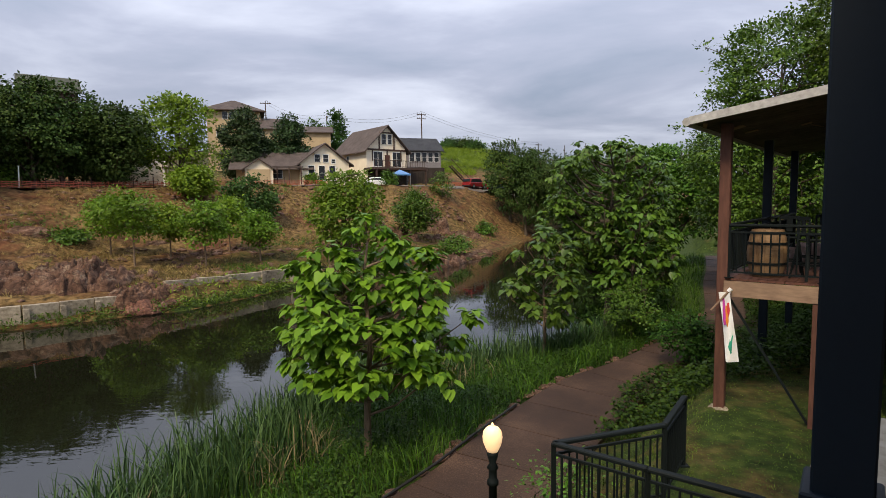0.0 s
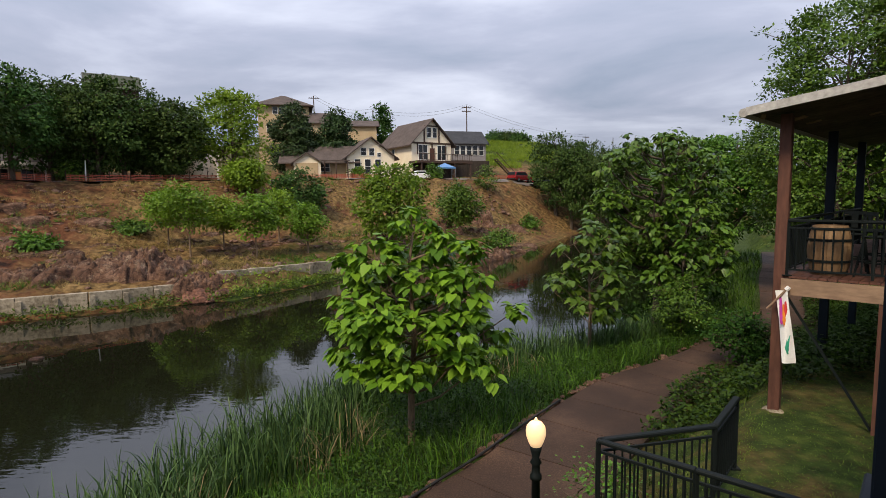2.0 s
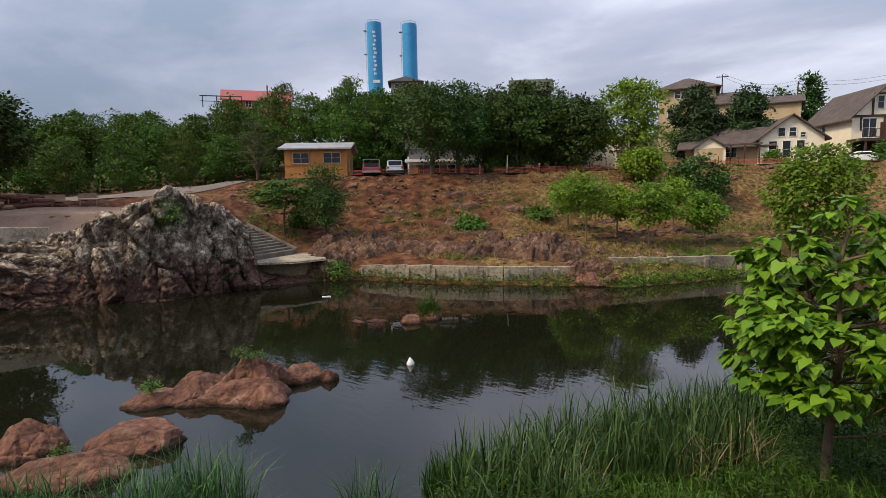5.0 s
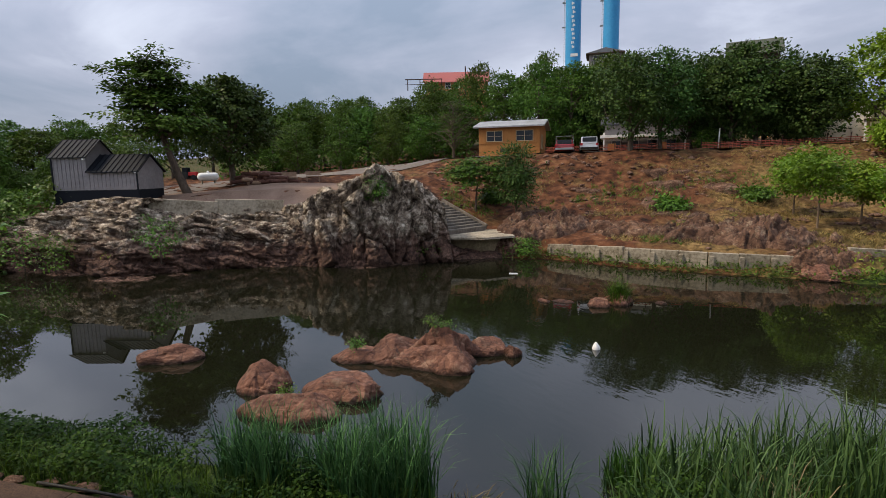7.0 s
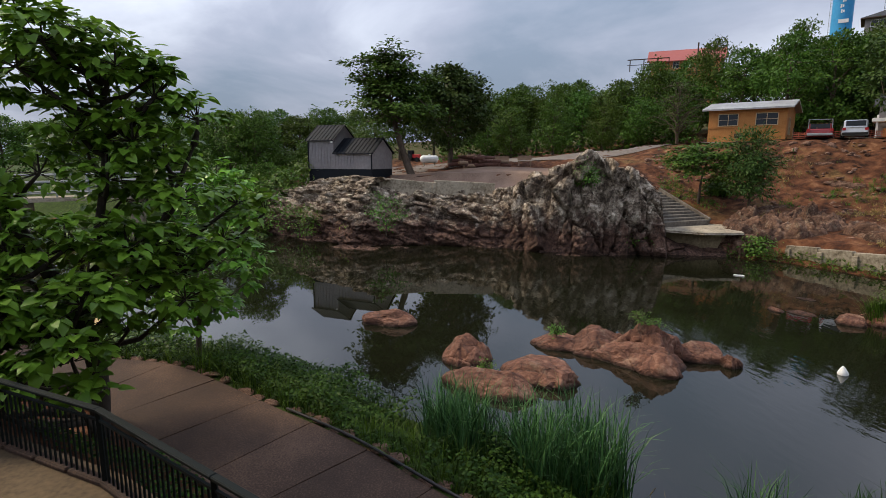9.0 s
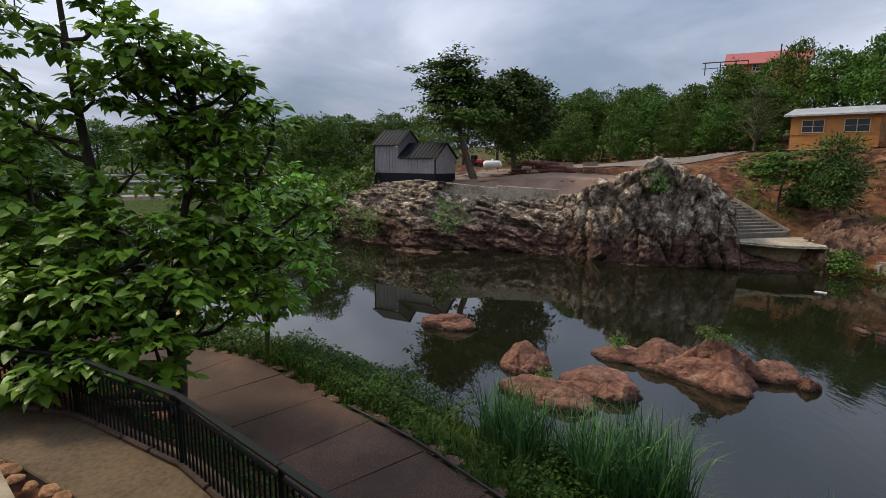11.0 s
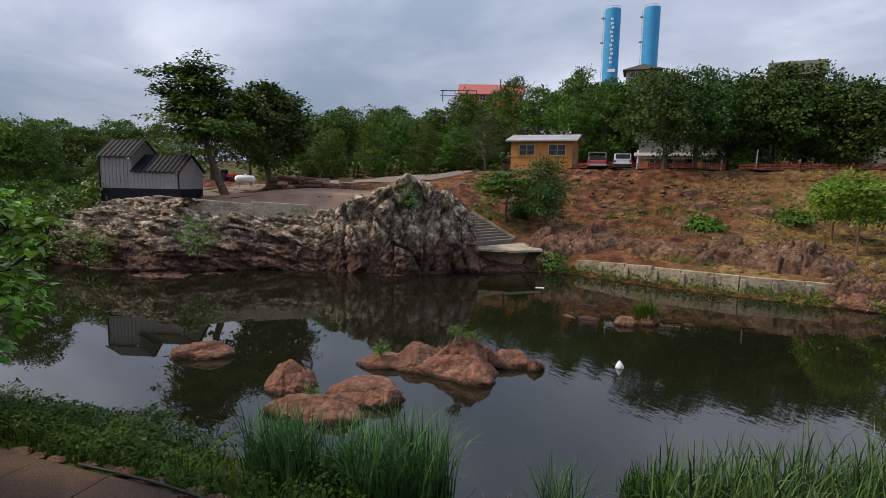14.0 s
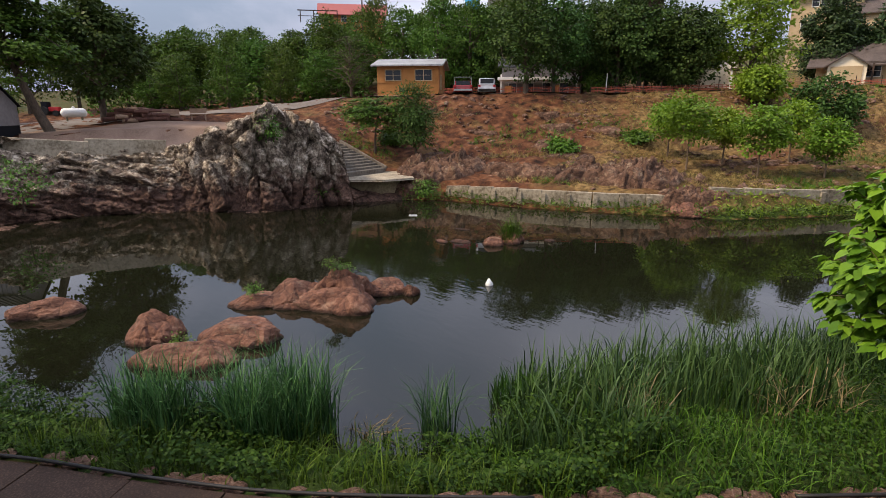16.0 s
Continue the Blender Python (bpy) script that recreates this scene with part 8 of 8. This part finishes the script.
def meadow(name, n, box, seed, keep, hmin, hmax, width, lean, mat, label, category="grass", patchy=0.0):
    x, y, z, rg = field(n, *box, seed, keep)
    h = rg.uniform(hmin, hmax, len(x)) * (1 + patchy * vnoise(x * 0.8, y * 0.8, seed))
    v, f = blades(x, y, z - 0.03, h, width * rg.uniform(0.6, 1.3, len(x)), lean * rg.uniform(0.2, 1.6, len(x)), seed + 1)
    tagged(new(name, raw(name, v, f, mat)), label, category, kind="stuff")


def margin(x, y, near, edge):
    return (near > -0.1) & (edge < -0.12)


RIGHT, LEFT = (-9, 10, 5, 26), (-18, -4, -11, 8)
meadow("margin_grass", 52000, RIGHT, 201, margin, 0.2, 0.7, 0.012, 0.6, "grass", "lush uneven green grass between path and pond", patchy=0.7)
meadow("margin_grass", 34000, LEFT, 202, margin, 0.2, 0.75, 0.011, 0.6, "grass", "lush uneven green grass between path and pond", patchy=0.7)
meadow("cattails", 22000, RIGHT, 203, lambda x, y, near, edge: (near > 0.0) & (near < 2.8 + 0.6 * np.sin(y * 1.3)) & (edge < -1.0) & (y > 5.6) & (y < 21), 0.8, 1.65, 0.019, 0.38, "reed", "dense bed of tall green cattail leaves at the water", "reeds", 0.25)
meadow("cattails", 7500, (-11.6, -7.4, -0.6, 4.4), 204, lambda x, y, near, edge: (near > -0.9) & (near < 1.1) & (np.minimum(np.hypot((x + 10.1) / 0.8, (y - 0.95) / 0.75), np.hypot((x + 9.3) / 0.9, (y - 2.95) / 1.15)) < 1.0 + 0.2 * np.sin(5 * x)), 0.9, 2.1, 0.014, 0.34, "reed", "tall clump of dark green cattails in shallow water", "reeds", 0.2)
meadow("cattails", 800, (-8.0, -6.6, 4.6, 6.2), 205, lambda x, y, near, edge: np.hypot(x + 7.3, y - 5.4) < 0.34, 1.0, 1.7, 0.011, 0.4, "reed", "thin clump of cattails in the water", "reeds")
meadow("rock_grass", 2400, (-18.5, -17.5, 16.8, 17.8), 212, lambda x, y, near, edge: np.hypot(x + 18.0, y - 17.3) < 0.28, 1.7, 2.3, 0.015, 0.25, "grass", "grass tuft growing on a small rock islet")
meadow("far_reeds", 9000, (-3, 9, 19, 28), 206, lambda x, y, near, edge: (near > -0.4) & (near < 1.4) & (edge < -0.5), 0.4, 0.85, 0.012, 0.5, "reed", "dark reeds along the shore beyond the young tree", "reeds", 0.25)
meadow("dead_reeds", 18000, RIGHT, 207, lambda x, y, near, edge: (near > 2.0 + 0.6 * np.sin(y * 1.3)) & (near < 3.2 + 0.6 * np.sin(y * 1.3)) & (edge < -0.8) & (vnoise(x * 0.9, y * 0.9, 4.0) > -0.1) & (y > 6) & (y < 17), 0.45, 1.2, 0.012, 0.6, "straw", "straw-coloured dead reeds among green ones", "reeds")
meadow("dead_reeds", 420, (-9.0, -7.6, 3.8, 5.2), 208, lambda x, y, near, edge: np.hypot(x + 8.3, y - 4.5) < 0.45, 0.35, 0.60, 0.012, 1.3, "dry_tuft", "flattened nest of brown dead reeds", "reeds")
meadow("lawn_grass", 34000, (1.5, 10.5, 4, 13), 209, lambda x, y, near, edge: (edge > PATH_W + 0.5) & (x * 0.643 + y * 0.766 > 3.0), 0.03, 0.085, 0.005, 0.8, "lawn", "short trodden lawn below the covered deck", patchy=0.4)
meadow("bank_weeds", 13000, (-3, 12, -4, 22), 210, lambda x, y, near, edge: (edge > PATH_W + 0.06) & (edge < PATH_W + 1.7) & ~((x < -3) & (edge > PATH_W + 1.2)), 0.12, 0.4, 0.009, 0.8, "grass", "long weeds on the bank behind the path", patchy=0.4)
meadow("terrace_grass", 9000, (-8, -2, -12, -4), 211, lambda x, y, near, edge: (to_line(x, y, TERRACE_EDGE)[0] > 0.75) & (x > -4.0 + 0.62 * (y + 3.0)), 0.05, 0.14, 0.007, 0.8, "grass", "short grass inside the terrace edging")


def foliage(name, n, box, seed, keep, height, size, mat, label, category="plants", shape=DIAMOND):
    x, y, z, rg = field(n, *box, seed, keep)
    hump = np.clip(0.55 + 0.75 * vnoise(x * 1.1, y * 1.1, seed * 0.37), 0.1, 1.4)
    p = np.stack([x, y, z + height * hump * rg.random(len(x)) ** 0.6], 1)
    tip = rg.normal(0, 1, p.shape) * (1, 1, 0.35) + (0, 0, -0.2)
    up = np.array([0, 0, 1.0]) + rg.normal(0, 0.4, p.shape)
    v, f = leaves(shape, p, tip, up, size * rg.uniform(0.6, 1.3, len(x)))
    tagged(new(name, raw(name, v, f, mat)), label, category, kind="stuff")


foliage("ivy", 82000, (3.2, 16, 10.5, 27), 301, lambda x, y, near, edge: (edge > PATH_W - 0.15 - 0.55 * sm(12.5, 15, y)) & (edge < PATH_W + 4.2) & (y > 11.3 + 0.25 * np.maximum(x - 4.4, 0)) & ~((np.hypot(x - 5.35, y - 10.45) < 0.6)), 0.72, 0.11, "herb", "thick ivy and undergrowth beside the path")
foliage("undergrowth", 16000, (8, 22, 12, 32), 302, lambda x, y, near, edge: (edge > PATH_W + 3) & (y > 9.5 + 0.35 * x), 1.3, 0.15, "herb", "dark undergrowth beyond the covered deck")
foliage("margin_herbs", 170000, LEFT, 303, lambda x, y, near, edge: (near > -0.15) & (edge < -0.25) & (vnoise(x * 0.6, y * 0.6, 3.0) > -0.35), 0.80, 0.085, "herb", "low leafy weeds between path and water")
foliage("margin_herbs", 110000, RIGHT, 304, lambda x, y, near, edge: (near > 1.2) & (edge < -0.15) & (vnoise(x * 0.7, y * 0.7, 6.0) > -0.30), 0.62, 0.075, "herb", "low leafy weeds between path and reeds")
foliage("gully_weeds", 26000, (-9.6, -3.2, -9.5, 0.6), 306, lambda x, y, near, edge: (edge > PATH_W + 0.05) & (edge < PATH_W + 1.5) & (vnoise(x * 0.9, y * 0.9, 1.0) > -0.35), 0.5, 0.08, "herb", "dark low weeds between path and railing")
meadow("water_weeds", 2600, (-8.69, -6.29, 6.46, 8.86), 307, lambda x, y, near, edge: (np.hypot((x + 7.49) / 0.5, (y - 7.66) / 0.9) < 1.0) & (vnoise(x * 3.0, y * 3.0, 2.0) > -0.15), 0.45, 0.85, 0.012, 0.3, "herb", "dark weeds standing in the shallows", "water plants")
meadow("verge_grass", 26000, (9, 25, 24, 50), 213, lambda x, y, near, edge: (near > 0.2) & ((edge < -0.15) | (edge > PATH_W + 0.1)) & (edge > -3.5) & (edge < PATH_W + 4), 0.2, 0.6, 0.014, 0.6, "grass", "long green verge grass along the bend of the path", patchy=0.5)
foliage("river_weeds", 14000, (-24, -12, -26, -6), 305, lambda x, y, near, edge: (near > -0.3) & (edge < -0.2), 0.9, 0.13, "ivy", "leafy weeds along the river bank")


def far_tufts(name, n, seed, az0, az1, keep, height, size, mat, label, shape=DIAMOND, d0=30, d1=78):
    rg = np.random.default_rng(seed)
    az, d = np.radians(rg.uniform(az0, az1, n)), rg.uniform(d0, d1, n)
    x, y = -d * np.sin(az), d * np.cos(az)
    far = signed(x, y, FAR_LINE)
    ok = keep(x, y, far, d, np.degrees(az))
    x, y = x[ok], y[ok]
    z = land(x, y)[0]
    p = np.stack([x, y, z + height * rg.random(len(x))], 1)
    tip = rg.normal(0, 1, p.shape) * (1, 1, 0.5) + (0, 0, 1.6 if shape is SPRIG else 0.5)
    v, f = leaves(shape, p, tip, np.array([0, 0, 1.0]) + rg.normal(0, 0.6, p.shape), size * rg.uniform(0.5, 1.4, len(x)))
    tagged(new(name, raw(name, v, f, mat)), label, "plants", kind="stuff")


far_tufts("shore_weeds", 150000, 401, 14, 58, lambda x, y, far, d, az: (far > -0.25) & (far < 0.75) & (vnoise(x * 0.6, y * 0.6, 3.0) > -0.3), 0.42, 0.20, "ivy", "green weeds along the foot of the concrete wall", FERN)
far_tufts("shore_grass", 30000, 402, 8, 30, lambda x, y, far, d, az: (far > 0) & (far < 2.2), 0.28, 0.22, "yellow_leaf", "yellow-green grass on the far shore", FERN)
far_tufts("bank_tufts", 60000, 403, -6, 66, lambda x, y, far, d, az: (far > 2.0) & (d < np.interp(az, B_AZ, B_CREST)) & (vnoise(x * 0.33, y * 0.33, 2.2, 5, 0.65) > 0.05 + 0.25 * sm(36, 50, az)), 0.10, 0.34, "dry_tuft", "dry grass tufts scattered over the red bank", SPRIG)
far_tufts("bank_greens", 60000, 404, -6, 66, lambda x, y, far, d, az: (far > 2.0) & (d < np.interp(az, B_AZ, B_CREST)) & (vnoise(x * 0.23, y * 0.23, 8.2, 5, 0.65) > 0.30), 0.14, 0.36, "ivy", "green weeds scattered over the red bank", SPRIG)
far_tufts("cliff_weeds", 14000, 405, 92, 108, lambda x, y, far, d, az: (far > 0.0) & (far < 4) & (vnoise(x * 0.5, y * 0.5, 1.2) > 0.1), 1.2, 0.22, "yellow_leaf", "yellow-green weeds on the low end of the cliff", FERN)

far_tufts("lane_hedge", 26000, 406, 61, 86, lambda x, y, far, d, az: (d > 70.5) & (d < 77), 2.6, 0.42, "oak", "dark hedge and saplings under the trees beyond the lane")
far_tufts("shed_thicket", 16000, 407, 96, 112, lambda x, y, far, d, az: (d > 52) & (d < 72) & (vnoise(x * 0.3, y * 0.3, 2.0) > -0.3), 2.0, 0.32, "ivy", "green thicket on the slope beyond the shed")
far_tufts("oak_understorey", 30000, 408, 26, 60, lambda x, y, far, d, az: (d > np.interp(az, B_AZ, B_CREST) + 14) & (d < 78), 3.2, 0.42, "dark_leaf", "dark bushes under the oaks beyond the road")

far_tufts("hill_grass", 42000, 409, -14, 9, lambda x, y, far, d, az: (far > 8) & (vnoise(x * 0.12, y * 0.12, 2.0) > -0.2), 0.3, 0.9, "yellow_leaf", "yellow-green rough grass on the hill", SPRIG, 96, 190)
far_tufts("hill_scrub", 2200, 410, -14, 9, lambda x, y, far, d, az: (far > 8) & (vnoise(x * 0.09, y * 0.09, 6.0, 4, 0.6) > 0.42), 1.0, 0.7, "oak", "dark scrub dotted over the hill", DIAMOND, 100, 200)

# ---- rocks of the far bank ----
ROUGH = [outcrop_mesh("outcrop", 70 + k, "crag") for k in range(4)]
for k, (az, d, sx, sy, sz, turn) in enumerate(((54.2, 40.6, 3.0, 2.1, 2.6, 40), (51.4, 41.8, 2.8, 1.7, 2.1, 60), (45.4, 39.9, 3.0, 1.8, 1.7, 30), (39.4, 38.9, 3.0, 1.9, 1.8, 50), (36.2, 38.6, 3.6, 2.6, 2.6, 20), (32.6, 38.4, 3.2, 2.2, 2.2, 70), (34.6, 41.0, 3.0, 2.0, 2.2, 100),
        (29.6, 35.6, 1.5, 1.2, 1.2, 30), (27.6, 36.0, 1.5, 1.1, 1.2, 60), (57.6, 39.4, 1.8, 1.3, 1.3, 10), (55.6, 39.8, 2.0, 1.6, 1.5, 80), (0.6, 50.5, 2.2, 1.6, 1.7, 30), (-0.6, 52.5, 2.4, 1.6, 1.5, 70), (2.2, 51.5, 2.0, 1.5, 1.4, 50), (6.0, 49.0, 1.6, 1.3, 1.0, 10), (-2.0, 57.5, 2.2, 1.4, 0.8, 10), (-3.5, 62.0, 2.2, 1.4, 0.8, 40), (43.2, 48.6, 2.2, 1.1, 0.7, 130), (39.4, 46.2, 2.0, 0.9, 0.55, 120))):
    x, y = at(az, d)
    boulder(ROUGH[k % 4], x, y, ground_z(x, y) - 0.2, sx, sy, sz, turn, "craggy reddish rock outcrop on the far bank", "outcrop", "outcrops on the bank")
LEDGES = [outcrop_mesh("rock_ledge", 90 + k, "crag", 36) for k in range(3)]
rng = random.Random(17)
for k in range(20):
    az = rng.uniform(26, 57)
    x, y = at(az, rng.uniform(42, 54))
    s = rng.uniform(0.6, 1.3)
    boulder(LEDGES[k % 3], x, y, ground_z(x, y) - 0.1, 1.4 * s, 0.7 * s, 0.5 * s, az + rng.uniform(-25, 25), "low broken ledge of reddish rock", "rock_ledge", "ledges on the bank")
for k in range(22):
    az = rng.uniform(-4.5, 11)
    x, y = at(az, np.interp(az, B_AZ, B_SHORE) + rng.uniform(3, 0.85 * np.interp(az, B_AZ, B_CREST) - 0.85 * np.interp(az, B_AZ, B_SHORE)))
    s = rng.uniform(0.5, 1.2)
    boulder(LEDGES[k % 3], x, y, ground_z(x, y) - 0.1, 1.3 * s, 0.9 * s, 1.5 * s, az + rng.uniform(-40, 40), "rough red rock breaking out of the bank", "rock_ledge", "ledges on the bank")
for k, (az, d, r) in enumerate(((30.2, 34.6, 0.8), (28.6, 34.4, 1.0), (27.2, 34.8, 0.7), (31.2, 35.0, 0.6), (26.4, 36.0, 0.6), (57.6, 38.2, 0.7), (56.4, 38.4, 0.6))):
    x, y = at(az, d)
    boulder(ROCKS[k % 6], x, y, 0.15, r, r * 0.8, r * 0.75, 40 * k, "reddish boulder heaped at the end of the wall", "shore_rock", "rocks on the shore")
boulder(ROCKS[2], -2.6, 30.5, 0.0, 1.3, 0.9, 0.7, 20, PINK)
boulder(ROCKS[1], -1.2, 32.0, 0.0, 0.9, 0.7, 0.45, 50, PINK)
FOOT = [outcrop_mesh("foot_rock", 60 + k, "cliff") for k in range(2)]
for k, (x, y, sx, sy, sz, tn) in enumerate(((-37.0, -3.2, 1.9, 1.0, 0.5, 60), (-36.6, -0.2, 1.0, 0.6, 0.25, 70), (-41.0, -6.6, 1.4, 0.8, 0.4, 50), (-33.1, 12.6, 1.2, 0.7, 0.4, 60), (-33.2, 10.4, 1.0, 0.6, 0.4, 60), (-34.6, 8.6, 1.1, 0.6, 0.3, 50))):
    boulder(FOOT[k % 2], x, y, -0.1, sx, sy, sz, tn, "low dark rock at the foot of the cliff", "foot_rock", "rocks at the cliff foot")


def scatter_stones(n, seed, az0, az1, smin, smax, keep, name, label):
    rg = np.random.default_rng(seed)
    bm = bmesh.new()
    bmesh.ops.create_icosphere(bm, subdivisions=1, radius=1.0)
    base = np.array([q.co[:] for q in bm.verts])
    tri = np.array([[q.index for q in f.verts] for f in bm.faces])
    bm.free()
    az, d = np.radians(rg.uniform(az0, az1, n)), rg.uniform(34, 80, n)
    x, y = -d * np.sin(az), d * np.cos(az)
    ok = keep(x, y, signed(x, y, FAR_LINE), d, np.degrees(az))
    x, y = x[ok], y[ok]
    z = land(x, y)[0]
    m = len(x)
    s = rg.uniform(smin, smax, (m, 1, 1)) * (0.6 + rg.random((m, 1, 1)) ** 3)
    shp = base[None] * (1 + 0.35 * rg.normal(0, 1, (m, len(base), 1))) * np.array([1.3, 1.0, 0.6])
    a = rg.uniform(0, 6.28, m)
    c, sn = np.cos(a)[:, None], np.sin(a)[:, None]
    v = np.stack([shp[..., 0] * c - shp[..., 1] * sn, shp[..., 0] * sn + shp[..., 1] * c, shp[..., 2]], -1) * s + np.stack([x, y, z], 1)[:, None, :]
    f = tri[None] + (np.arange(m) * len(base))[:, None, None]
    tagged(new(name, raw(name, v.reshape(-1, 3), f.reshape(-1, 3), "stone")), label, "stones", kind="stuff")


scatter_stones(9000, 501, -6, 66, 0.10, 0.26, lambda x, y, far, d, az: (far > 1.5) & (d < np.interp(az, B_AZ, B_CREST) - 0.5) & (vnoise(x * 0.3, y * 0.3, 5.5, 5, 0.65) > 0.1), "bank_stones", "loose reddish stones lying over the bank")
scatter_stones(700, 502, 60, 80, 0.12, 0.3, lambda x, y, far, d, az: (d > 56) & (d < 74) & (vnoise(x * 0.3, y * 0.3, 2.5) > 0.1), "lane_stones", "orange rubble along the lane")
